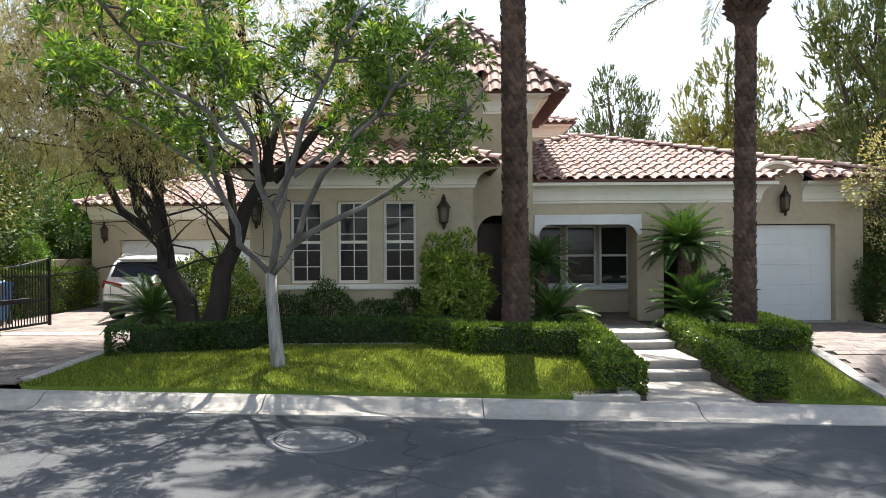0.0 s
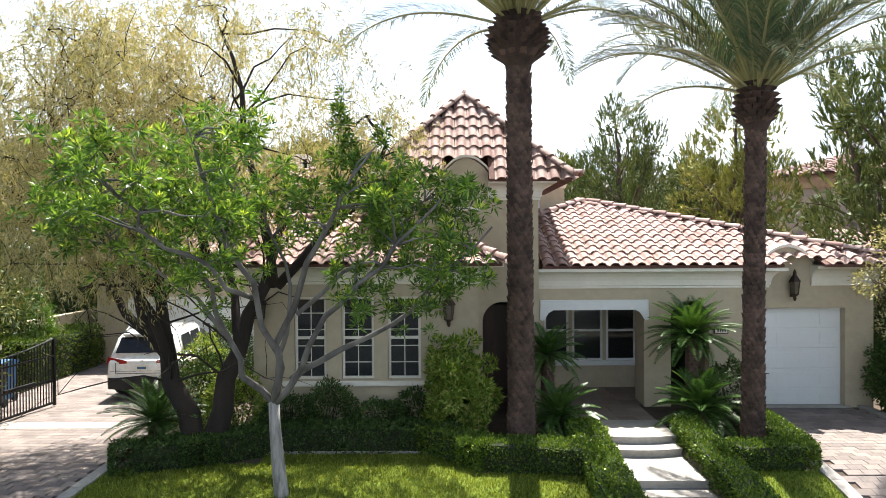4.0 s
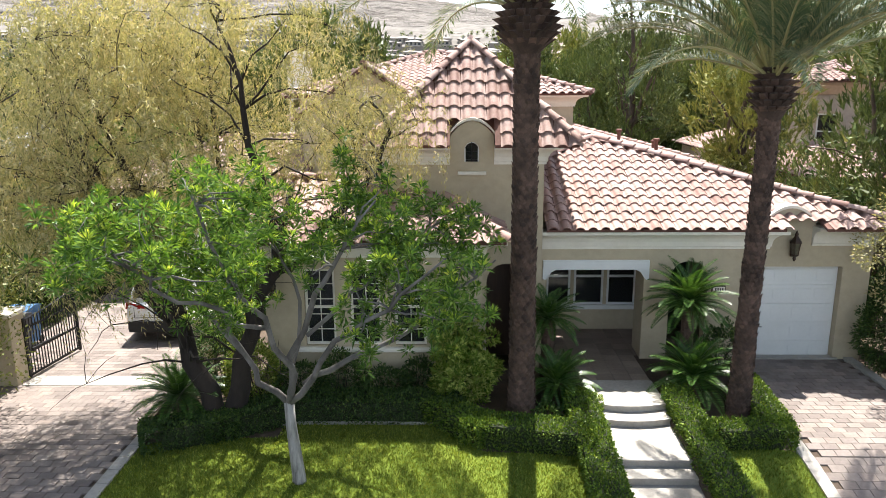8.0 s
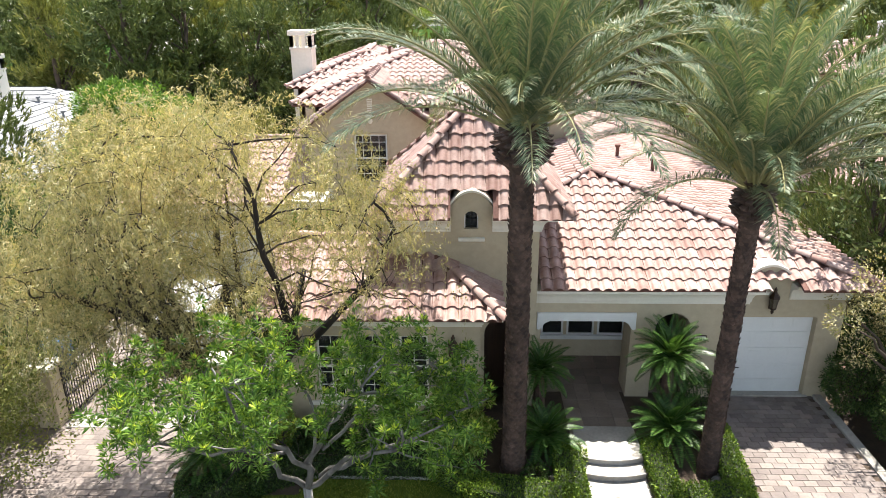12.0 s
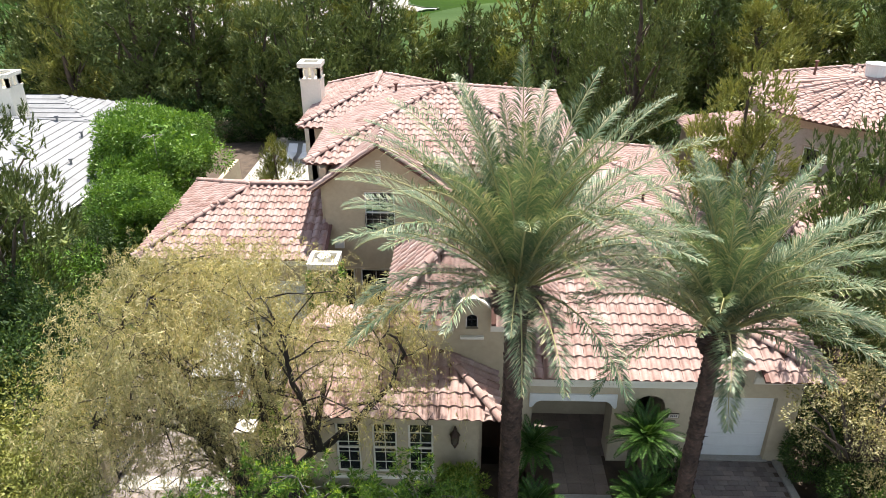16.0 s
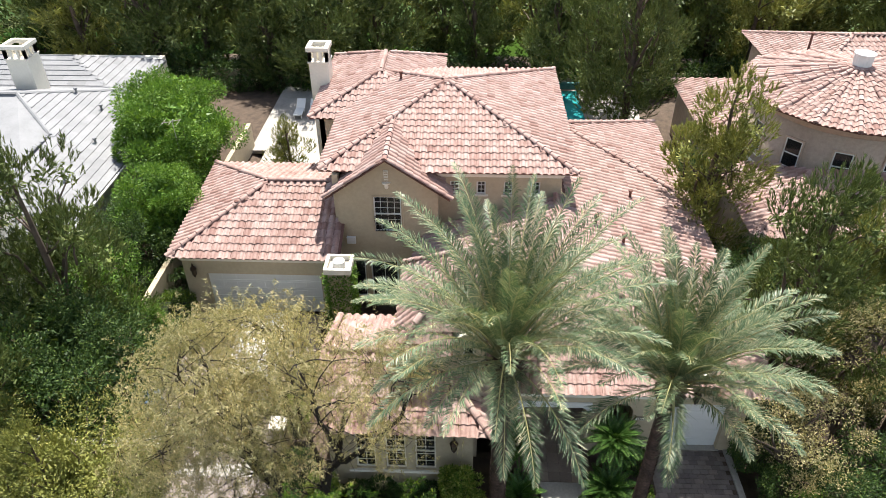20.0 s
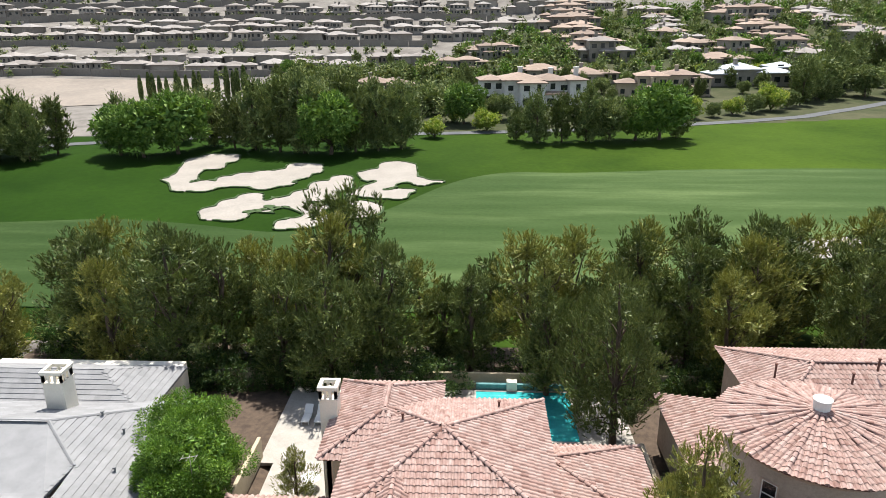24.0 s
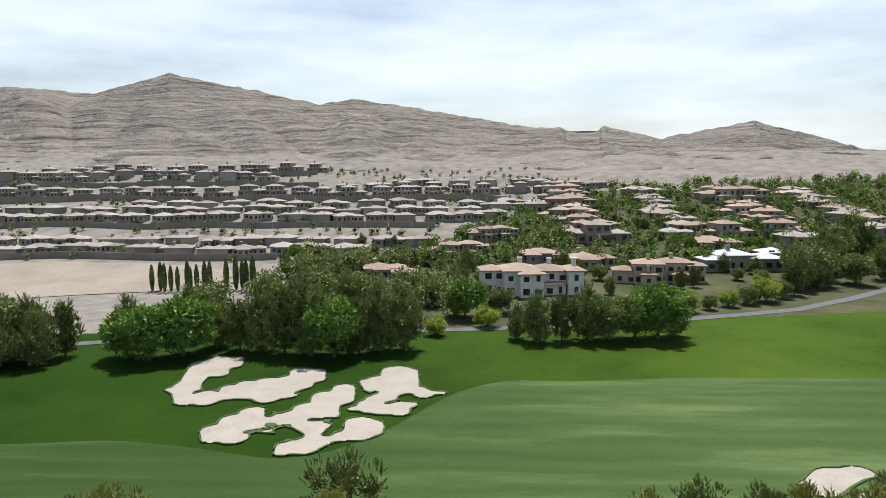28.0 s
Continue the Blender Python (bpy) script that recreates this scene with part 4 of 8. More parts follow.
def chimney(parent, x, y, r, z0, z1, mat, label):
    s = Shape().box(x - r, x + r, y - r, y + r, z0, z1 - .85)
    s.box(x - r - .05, x + r + .05, y - r - .05, y + r + .05, z1 - .85, z1 - .75, .01)
    c = part("chimney", s, mat, parent, label)
    for i in range(4):
        t = -r + .06 + (2 * r - .12) * i / 3
        for a, b in ((t, -r + .06), (t, r - .06), (-r + .06, t), (r - .06, t)):
            if abs(a) == r - .06 and a == b or abs(a) != abs(b) or a > b:
                part("pier", Shape().box(x + a - .075, x + a + .075, y + b - .075, y + b + .075, z1 - .75, z1 - .22), mat, c)
    part("chimney_crown", Shape().box(x - r - .08, x + r + .08, y - r - .08, y - r + .14, z1 - .22, z1, .01).box(x - r - .08, x + r + .08, y + r - .14, y + r + .08, z1 - .22, z1, .01)
         .box(x - r - .08, x - r + .14, y - r + .14, y + r - .14, z1 - .22, z1).box(x + r - .14, x + r + .08, y - r + .14, y + r - .14, z1 - .22, z1), mat, c)
    part("flue", Shape().lathe([(.16, 0), (.16, .5), (.12, .5), (.12, 0)], 12, (x, y, z1 - .75)), mat, c)
    return c


chimney(house, -7.5, 35.3, .5, 0, 8.4, M_TRIM, "cream stucco chimney with an arcaded top")

# double garage
wall(-11.95, -5.25, 23.95, 24.2, -.1, 3.3, [(-11.0, -6.0, -.1, 2.25, 0)])
wall(-11.95, -11.7, 24.2, 31.2, -.1, 3.3)
wall(-11.95, -5.4, 31.0, 31.2, -.1, 3.3)
wall(-5.45, -5.25, 24.2, 25.3, -.1, 3.6)
garage_door(-10.96, -6.04, 0.02, 2.23, 24.12, 5, 8)
cornice(-11.95, -5.25, 23.95, 2.95, 3.38, .33, ends=(1, 0))
cornice(23.95, 31.2, -11.95, 2.95, 3.38, .33, along="y")

# roofs
roof([[(-4.35, 14.4, 3.6), (1.12, 14.4, 3.6), (-.4, 16.4, 4.36), (-1.5, 16.4, 4.36), (-1.5, 17.0, 4.58), (-4.35, 17.0, 4.58)],
      [(1.12, 14.4, 3.6), (1.12, 16.4, 3.6), (-.4, 16.4, 4.36)],
      [(-1.5, 19.85, 3.55), (-4.35, 19.85, 3.55), (-4.35, 17.0, 4.58), (-1.5, 17.0, 4.58)]],
     [((1.2, 14.3, 3.6), (-.4, 16.4, 4.38)), ((-4.4, 17.0, 4.58), (-1.5, 17.0, 4.58)), ((-4.35, 14.3, 3.62), (-4.35, 17.0, 4.6)), ((-4.35, 19.8, 3.58), (-4.35, 17, 4.6))],
     house, "pink clay barrel-tile roof of the front room")
TA = (.45, 18.35, 7.78)
te = [(-1.92, 16.0, 5.45), (2.82, 16.0, 5.45), (2.82, 20.7, 5.45), (-1.92, 20.7, 5.45)]
roof([[te[0], (-.06, 16.0, 5.45), (-.06, 16.72, 6.164), (.95, 16.72, 6.164), (.95, 16.0, 5.45), te[1], TA]] + [[te[i], te[(i + 1) % 4], TA] for i in (3, 1, 2)], [(te[i], TA) for i in range(4)], house, "steep pyramid clay-tile roof of the tower",
     skip=lambda p: -.14 < p.x < .95 and p.y < 16.4)
part("finial", Shape().lathe([(.14, -.1), (.1, .1), (.02, .2)], 8, TA), M_TILE, house)
WA = (4.05, 21.3, 5.2)
roof([[(2.2, 16.38, 3.46), (7.75, 16.38, 3.46), (7.75, 17.0, 3.679), (8.68, 17.0, 3.679), (8.68, 16.38, 3.46), (10.7, 16.38, 3.46), WA, (3.1, 20.35, 4.865), (2.2, 20.35, 4.865)],
      [(10.7, 16.38, 3.46), (10.7, 37.0, 3.46), (4.9, 33.5, 4.98), WA],
      [(-1.9, 26.0, 3.35), (-1.9, 20.7, 3.35), (3.45, 20.7, 5.0), WA, (4.05, 26.0, 5.2)],
      [(10.7, 37.0, 3.46), (4.7, 37.0, 3.46), (4.9, 33.5, 4.98)]],
     [((10.75, 16.3, 3.46), WA), ((4.05, 26.0, 5.2), WA), ((2.3, 19.75, 4.62), WA), ((10.7, 37.0, 3.46), (4.9, 33.5, 4.98)), ((9.9, 29.2, 3.72), (4.95, 33.4, 4.98)), ((-1.9, 20.75, 3.36), (1.8, 20.75, 4.5))],
     house, "long low clay-tile roof over porch and garage")
MA = (-.8, 31.4, 8.15)
me_ = [(-5.95, 25.7, 6.45), (4.85, 25.7, 6.45), (4.85, 37.1, 6.45), (-5.95, 37.1, 6.45)]
roof([[me_[0], me_[1], MA], [me_[1], me_[2], MA], [me_[3], me_[0], MA], [me_[2], me_[3], MA]], [(p, MA) for p in me_], house, "broad hipped clay-tile roof of the upper storey",
     skip=lambda p: abs(p.x + 3.05) < 1.3 - .43 * (p.y - 25.7) and p.y < 28.5)
roof([[(-5.62, 24.85, 5.6), (-5.62, 25.75, 5.6), (-3.05, 29.1, 7.42), (-3.05, 24.85, 7.42)], [(-.42, 25.75, 5.6), (-.42, 24.85, 5.6), (-3.05, 24.85, 7.42), (-3.05, 29.1, 7.42)]],
     [((-3.05, 24.75, 7.42), (-3.05, 28.6, 7.42)), ((-5.66, 24.85, 5.62), (-3.05, 24.85, 7.44)), ((-.38, 24.85, 5.62), (-3.05, 24.85, 7.44))], house, "steep little clay-tile gable roof")
b2 = [(-7.4, 31.0, 6.3), (-1.1, 31.0, 6.3), (-1.1, 39.3, 6.3), (-7.4, 39.3, 6.3)]
ra, rb = (-4.2, 34.1, 7.5), (-4.2, 36.6, 7.5)
roof([[b2[3], b2[0], ra, rb], [b2[0], b2[1], ra], [b2[1], b2[2], rb, ra], [b2[2], b2[3], rb]], [(b2[0], ra), (b2[3], rb), (b2[2], rb), (rb, ra)], house, "hipped clay-tile roof of the rear wing", limit=200)
lg = [(-12.3, 23.5, 3.42), (-5.0, 23.5, 3.42), (-5.4, 31.6, 3.42), (-12.6, 31.6, 3.42)]
la, lb = (-8.7, 27.5, 4.85), (-5.2, 27.5, 4.85)
roof([[lg[0], lg[1], (-5.0, 27.5, 4.85), la], [lg[3], lg[0], la], [lg[2], lg[3], la, (-5.4, 27.5, 4.85)]], [(lg[0], la), (lg[3], la), (la, lb)], house, "hipped clay-tile roof of the double garage")
for x, y, z, h in ((-9.9, 26.2, 4.3, .3), (-3.1, 33.2, 7.4, .45), (2.2, 35.5, 7.0, .35), (5.6, 24.5, 4.9, .4), (7.6, 27.5, 4.35, .35), (6.6, 23.5, 4.6, .45), (-5.5, 27.6, 4.9, .5)):
    v = thing("roof_vent", "small terracotta vent pipe on the roof tiles", "vent", "roof vents", (x, y, z))
    part("pipe", Shape().lathe([(.06, -.3), (.06, h - .08)], 8), M_UNDER, v)
    part("cowl", Shape().lathe([(.09, h - .1), (.11, h - .02), (.05, h)], 8), M_UNDER, v)

# ---- plants ----
def leaf_quads(pos, direc, length, width, r, droop=0.0):
    """Leaf faces at pos, pointing along direc, with random roll; arrays of N."""
    n = len(pos)
    direc = direc / (np.linalg.norm(direc, axis=1, keepdims=True) + 1e-9)
    side = np.cross(direc, r.normal(size=(n, 3)))
    side /= np.linalg.norm(side, axis=1, keepdims=True) + 1e-9
    L = np.broadcast_to(np.asarray(length, float).reshape(-1, 1), (n, 1))
    W = np.broadcast_to(np.asarray(width, float).reshape(-1, 1), (n, 1))
    mid = pos + direc * L * .45
    tip = pos + direc * L
    tip[:, 2] -= droop * L[:, 0]
    return np.stack([pos, mid - side * W / 2, tip, mid + side * W / 2], axis=1)


def leaf_tris(pos, direc, length, width, r):
    """Narrow three-cornered leaves or needles at pos, pointing along direc; arrays of N."""
    n = len(pos)
    direc = direc / (np.linalg.norm(direc, axis=1, keepdims=True) + 1e-9)
    side = np.cross(direc, r.normal(size=(n, 3)))
    side /= np.linalg.norm(side, axis=1, keepdims=True) + 1e-9
    L = np.broadcast_to(np.asarray(length, float).reshape(-1, 1), (n, 1))
    W = np.broadcast_to(np.asarray(width, float).reshape(-1, 1), (n, 1))
    return np.stack([pos - side * W / 2, pos + side * W / 2, pos + direc * L], axis=1)


def unit(r, n):
    d = r.normal(size=(n, 3))
    return d / np.linalg.norm(d, axis=1, keepdims=True)


def limb(s, a, b, r0, r1, r, wob=.12, n=6, seg=5):
    """A crooked tapering limb from a to b; gives its points."""
    a, b = np.array(a, float), np.array(b, float)
    length = np.linalg.norm(b - a)
    pts = []
    for i in range(seg + 1):
        t = i / seg
        p = a + (b - a) * t + r.normal(0, wob * length / seg, 3) * (0 < i < seg)
        p[2] += .08 * length * math.sin(math.pi * t)
        pts.append(p)
    s.tube([tuple(p) for p in pts], [r0 + (r1 - r0) * i / seg for i in range(seg + 1)], n)
    return pts


def pine_meshes(seed, height=11.0, spread=3.0, tufts=7600, gold=False, skirt=.1, mat=None, size=1.0):
    """An Aleppo pine: trunk with limbs, and boughs that point up and out, set with needle tufts."""
    r = np.random.default_rng(seed)
    s = Shape()
    top = np.array([r.normal(0, .4), r.normal(0, .4), height * .93])
    trunk = limb(s, (0, 0, -.3), top, .022 * height, .04, r, .05, 7, 7)
    boughs = []
    count = 62
    stems = [(0.0, 0.0, .93)] + [(spread * q * math.cos(w), spread * q * math.sin(w), f) for q, w, f in zip(r.uniform(.3, .55, 4), r.uniform(0, 6.28, 4), r.uniform(.55, .9, 4))]
    for sx, sy, f in stems[1:]:
        limb(s, trunk[2], (sx, sy, height * f * .95), .009 * height, .03, r, .1, 5, 5)
        boughs.append((np.array([sx, sy, height * f]), np.array([sx / spread * .4, sy / spread * .4, 1.0]), spread * .2))
    for k in range(count):
        sx, sy, f = stems[0] if k % 2 else stems[1 + k // 2 % 4]
        wide = spread * (1.0 if k % 2 else .62)
        u = r.uniform(.02, 1.0)
        t = skirt + (f - skirt) * u
        reach = wide * (math.sin(math.pi * min(u ** .8 * .9 + .08, 1)) ** .7) * r.uniform(.35, 1.15)
        a = k * 2.4 + r.uniform(-.5, .5)
        base = np.array(trunk[min(int(t * 7), 6)]) * (1 - u * .5) + np.array([sx, sy, 0]) * u
        o = np.array([math.cos(a), math.sin(a), 0])
        c = np.array([base[0], base[1], height * t]) + o * reach * .7
        if k % 3 == 1:
            limb(s, (base[0], base[1], height * t * .85), c, .05, .015, r, .1, 4, 3)
        e = o * r.uniform(.4, 1.0) + np.array([0, 0, r.uniform(.5, 1.0)])
        boughs.append((c, e / np.linalg.norm(e), r.uniform(.5, 1.1) * spread * .23 * (1.2 - .5 * t)))
    boughs.append((top, np.array([0, 0, 1.0]), spread * .16))
    boughs.append((top - (0, 0, height * .06), np.array([.2, .1, 1.0]), spread * .2))
    blades = 14
    per = max(tufts // (len(boughs) * blades), 4)
    P, D = [], []
    for c, e, q in boughs:
        # upright shoots over the outer side of the bough, each a brush of needles
        d = unit(r, per) + e * .55 + np.array([0, 0, .2])
        d /= np.linalg.norm(d, axis=1, keepdims=True)
        base = c + d * (q * r.uniform(.62, 1.0, (per, 1))) * np.array([1.12, 1.12, 1.3]) + e * (d @ e)[:, None] * q * .45
        up = d * .55 + e * .6 + np.array([0, 0, .55]) + r.normal(0, .22, (per, 3))
        up /= np.linalg.norm(up, axis=1, keepdims=True)
        ln = size * r.uniform(.30, .62, (per, 1))
        for _ in range(blades):
            P.append(base + up * ln * r.uniform(-.35, .85, (per, 1)))
            D.append(up + unit(r, per) * .48)
    P, D = np.concatenate(P), np.concatenate(D)
    q = leaf_tris(P, D, size * r.uniform(.20, .36, len(P)), size * r.uniform(.045, .07, len(P)), r)
    C = np.array([c - np.array([0, 0, w * .12]) for c, e, w in boughs])
    W = np.array([w for c, e, w in boughs])
    n = len(C)
    for _ in range(44):
        q = np.concatenate([q, leaf_tris(C + unit(r, n) * (W * r.uniform(.1, .72, n))[:, None], unit(r, n), size * .42, size * .15, r)])
    return s.mesh("trunk", M_BARK_PINE, True), quads("crown", q, mat or (L_PINE_GOLD if gold else L_PINE))


def broad_meshes(seed, height=5.0, spread=2.6, leaves=5000, leaf=.16, mat=None, bark=None, low=.3, clumps=40, core=0):
    """A round-headed broadleaf tree or large shrub."""
    r = np.random.default_rng(seed)
    s = Shape()
    fork = (r.normal(0, .1), r.normal(0, .1), height * low)
    limb(s, (0, 0, -.2), fork, .035 * height, .025 * height, r, .05, 7, 3)
    P, D = [], []
    per = leaves // clumps
    mid = height * (low + 1) / 2
    for k in range(clumps):
        d = unit(r, 1)[0]
        c = np.array([0, 0, mid]) + d * np.array([spread, spread, height * (1 - low) / 2]) * r.uniform(.6, .95)
        if k < 12:
            limb(s, fork, c, .015 * height, .012, r, .12, 5, 4)
        q = r.uniform(.16, .30) * spread
        dd = unit(r, per)
        P.append(c + dd * q * r.uniform(.3, 1.0, (per, 1)) ** .6)
        D.append(dd + np.array([0, 0, .2]) + r.normal(0, .4, (per, 3)))
    P, D = np.concatenate(P), np.concatenate(D)
    q = leaf_tris(P, D, r.uniform(.7, 1.3, len(P)) * leaf, r.uniform(.45, .65, len(P)) * leaf, r)
    if core:
        d = unit(r, core * 30)
        q = np.concatenate([q, leaf_tris(np.array([0, 0, mid]) + d * np.array([spread, spread, height * .4]) * r.uniform(.2, .8, (len(d), 1)), unit(r, len(d)), leaf * 2.2, leaf * 1.1, r)])
    return s.mesh("trunk", bark or M_BARK_PINE, True), quads("crown", q, mat or L_BROAD)


def plant(kind, meshes, label, category, group, x, y, z=None, size=1.0, turn=None, tall=1.0):
    ob = thing(kind, label, category, group, (x, y, land(x, y) - .05 if z is None else z))
    ob.scale = (size, size, size * tall)
    ob.rotation_euler = (0, 0, rng.uniform(0, 6.28) if turn is None else turn)
    part("trunk", meshes[0], None, ob)
    part("crown", meshes[1], None, ob)
    return ob


PINES = [pine_meshes(11 + k, 11, 3.9, 19000, gold=k % 3 == 1) for k in range(5)]
FINE = [pine_meshes(21 + k, 11, 3.8, 34000, gold=k in (1, 4), size=.72) for k in range(5)]
SLIM = [pine_meshes(31 + k, 11, 2.9, 13000) for k in range(2)]
BROADS = [broad_meshes(41 + k, 5, 2.5, 30000, .115, clumps=44, low=.12, core=120) for k in range(3)]

# pines of the belt behind the garden
BELT = [(-1.7, 55.7, 12.2, 1), (5.6, 55.7, 14.4, 0), (-11.0, 61, 15, 0), (15.4, 58, 14.6, 0), (31.8, 65, 14.0, 0), (-23.5, 51.7, 14.8, 0), (-15.5, 56, 13.2, 0), (22, 62, 14.5, 0)]
BELT += [(-33, 56, 14, 0), (-29, 52, 12.5, 0), (-37, 60, 13.5, 0), (-19, 58, 14, 0), (-15, 51, 11.5, 0), (-7, 53, 12, 0), (-4, 58, 12.5, 0), (2, 60, 12, 0), (9, 57, 12.5, 0), (12, 52, 13, 0),
         (19, 55, 12.5, 0), (25, 57, 13, 0), (28, 60, 13, 0), (36, 62, 13, 0), (40, 66, 13.5, 0), (46, 64, 12, 0), (-43, 58, 13, 0), (-48, 62, 13, 0), (-54, 60, 14, 0), (-26, 60, 12, 0), (33, 54, 11, 0), (6.5, 49, 10, 1), (-10.5, 50, 11, 0)]
BELT += [(-40, 53, 12, 0), (-46, 55, 12.5, 0), (-20.5, 53.5, 13, 0), (-12, 57.5, 13.5, 0), (0.5, 54, 11, 1), (16.5, 61, 14, 0), (11.5, 56.5, 13.5, 0), (27.5, 63.5, 13.5, 0), (41, 60, 12, 0), (35, 58, 12.5, 0), (-34, 62, 13, 0), (50, 60, 12.5, 0), (-60, 56, 13, 0), (21, 51.5, 10, 0)]
BELT_X = [-42, -38, -36, -30, -28, -22, -20, -16, -14, -6, -4.5, -2, -1, 1.5, 3, 10, 11.5, 13, 14.5, 20, 22, 28, 29.5, 34, 36, 60]
BELT_H = [9, 9, 11, 11.3, 12.6, 12.4, 10.4, 10.4, 14.6, 14.6, 8.5, 8.5, 10, 9, 12.2, 12.2, 8, 8, 13, 12.8, 12, 11.8, 14.2, 14.2, 14.8, 15]
for k, (x, y, h, slim) in enumerate(BELT):
    h = min(h, float(np.interp(x * 57 / y, BELT_X, BELT_H)) * (1.0 + .06 * (k % 3 - 1)))
    src = SLIM[k % 2] if slim else PINES[k % 5]
    plant("pine_tree", src, "tall Aleppo pine with a ragged dark green crown", "tree", "pines behind the garden", x, y, None, h / 11.3 * 1.22, None, .82)
UNDER = broad_meshes(51, 2.4, 1.7, 2200, .17, L_SHRUB, low=.05, clumps=26)
for k in range(44):
    x = -52 + k * 2.5
    plant("understorey_shrub", UNDER, "dark rounded shrub under the pines", "shrub", "shrubs under the pines", x + rng.uniform(-.8, .8), 52.3 + rng.uniform(-.8, 4), None, rng.uniform(.7, 1.35))
for k in range(26):
    plant("understorey_shrub", UNDER, "dark rounded shrub before the garden wall", "shrub", "shrubs under the pines", (-26 + k * 1.75 if k < 15 else -8 + k * 1.2) + rng.uniform(-.4, .4), 49.8 + rng.uniform(-.3, .2), None, rng.uniform(.8, 1.4))
for k in range(9):
    plant("understorey_shrub", UNDER, "dark rounded shrub along the side wall", "shrub", "shrubs under the pines", -13.0 + rng.uniform(-.15, .15), 16.6 + k * 1.7, None, rng.uniform(.55, .85))
# pines beside the house
for x, y, h, src, lab in ((11.0, 28.0, 10.2, FINE[1], "golden green pine leaning by the side wall"), (11.9, 19.7, 10.6, FINE[3], "tall ragged olive pine beside the garage"), (15.2, 17.2, 6.4, FINE[0], "dense pine beside the garage drive"), (15.6, 22.4, 7.4, FINE[4], "dense pine in the side garden"),
                          (17.5, 24.0, 8.6, FINE[3], "dense pine between the houses"), (-15.2, 20.5, 10.5, FINE[2], "dark pine beside the drive"), (-15.8, 14.6, 8.0, FINE[0], "dark pine beside the drive"), (-17.5, 20.5, 8.0, FINE[3], "dark pine beside the neighbour's garden"),
                          (-12.0, 12.6, 5.8, FINE[4], "yellow green pine near the street"), (10.4, 42.4, 13.0, FINE[0], "big pine beside the pool"), (8.4, 46.5, 10, FINE[3], "big pine beside the pool"), (-9.5, 34.2, 5.0, FINE[4], "young pine on the patio"), (17.5, 16.0, 8.5, FINE[2], "dense pine by the street"), (20, 19, 8, FINE[4], "golden pine by the street")):
    plant("pine_tree", src, lab, "tree", "pines beside the house", x, y, None, h / 11.3, None, 1.0)
for x, y, h in ((-15.6, 34.0, 6.6), (-14.6, 28.6, 5.0), (-17.5, 38.5, 6.0)):
    plant("broadleaf_tree", BROADS[int(h) % 3], "dense round bright green broadleaf tree", "tree", "trees between the houses", x, y, None, h / 5.0)


LOOSE = [broad_meshes(71, 5, 2.9, 24000, .085, L_PINE_GOLD, low=.1, clumps=60, core=60), broad_meshes(72, 4, 2.2, 14000, .085, L_SHRUB, low=.1, clumps=50, core=40), broad_meshes(73, 4, 2.0, 12000, .065, L_OLIVE, low=.25, clumps=36), broad_meshes(74, 4, 2.1, 14000, .09, L_BROAD, low=.08, clumps=50, core=40)]
for x, y, h, k, lab in ((-12.5, 17.0, 5.4, 1, "dark leafy tree by the gate"), (-14.8, 18.4, 5.6, 1, "dark leafy tree behind the wall"), (-11.2, 12.9, 5.2, 0, "yellow-green feathery tree beside the drive"), (-15.4, 12.4, 5.4, 0, "yellow-green feathery tree beside the street"), (-12.0, 10.8, 4.6, 0, "yellow-green feathery tree beside the street"), (-17.5, 16.0, 5.5, 0, "yellow-green feathery tree by the wall"),
                        (11.1, 15.7, 4.5, 2, "thin olive-leaved tree by the garage drive"), (11.5, 12.9, 2.6, 3, "leafy green shrub tree by the drive"), (13.0, 11.2, 3.6, 3, "leafy green shrub tree by the street"), (13.4, 14.0, 3.8, 1, "dark leafy shrub tree by the drive"), (15.2, 12.6, 4.4, 3, "leafy green shrub tree by the street"), (11.4, 17.6, 2.6, 1, "dark shrub at the garage corner"), (11.2, 10.2, 1.8, 3, "leafy shrub by the kerb"), (14.5, 19.0, 5.0, 2, "thin olive-leaved tree in the side garden"),
                        (-15.6, 23.2, 4.4, 3, "leafy green tree in the side garden"), (-15.4, 26.0, 4.2, 1, "dark leafy tree in the side garden"), (-13.9, 30.6, 3.4, 3, "leafy green shrub tree behind the garage"), (12.8, 24.6, 4.0, 1, "dark leafy tree between the houses"), (12.6, 33.0, 4.0, 1, "dark leafy tree behind the side wall"), (-13.6, 17.0, 2.6, 1, "dark shrub behind the garden wall")):
    plant("garden_tree", LOOSE[k], lab, "tree", "garden trees beside the house", x, y, None, h / (5, 4, 4, 4)[k])


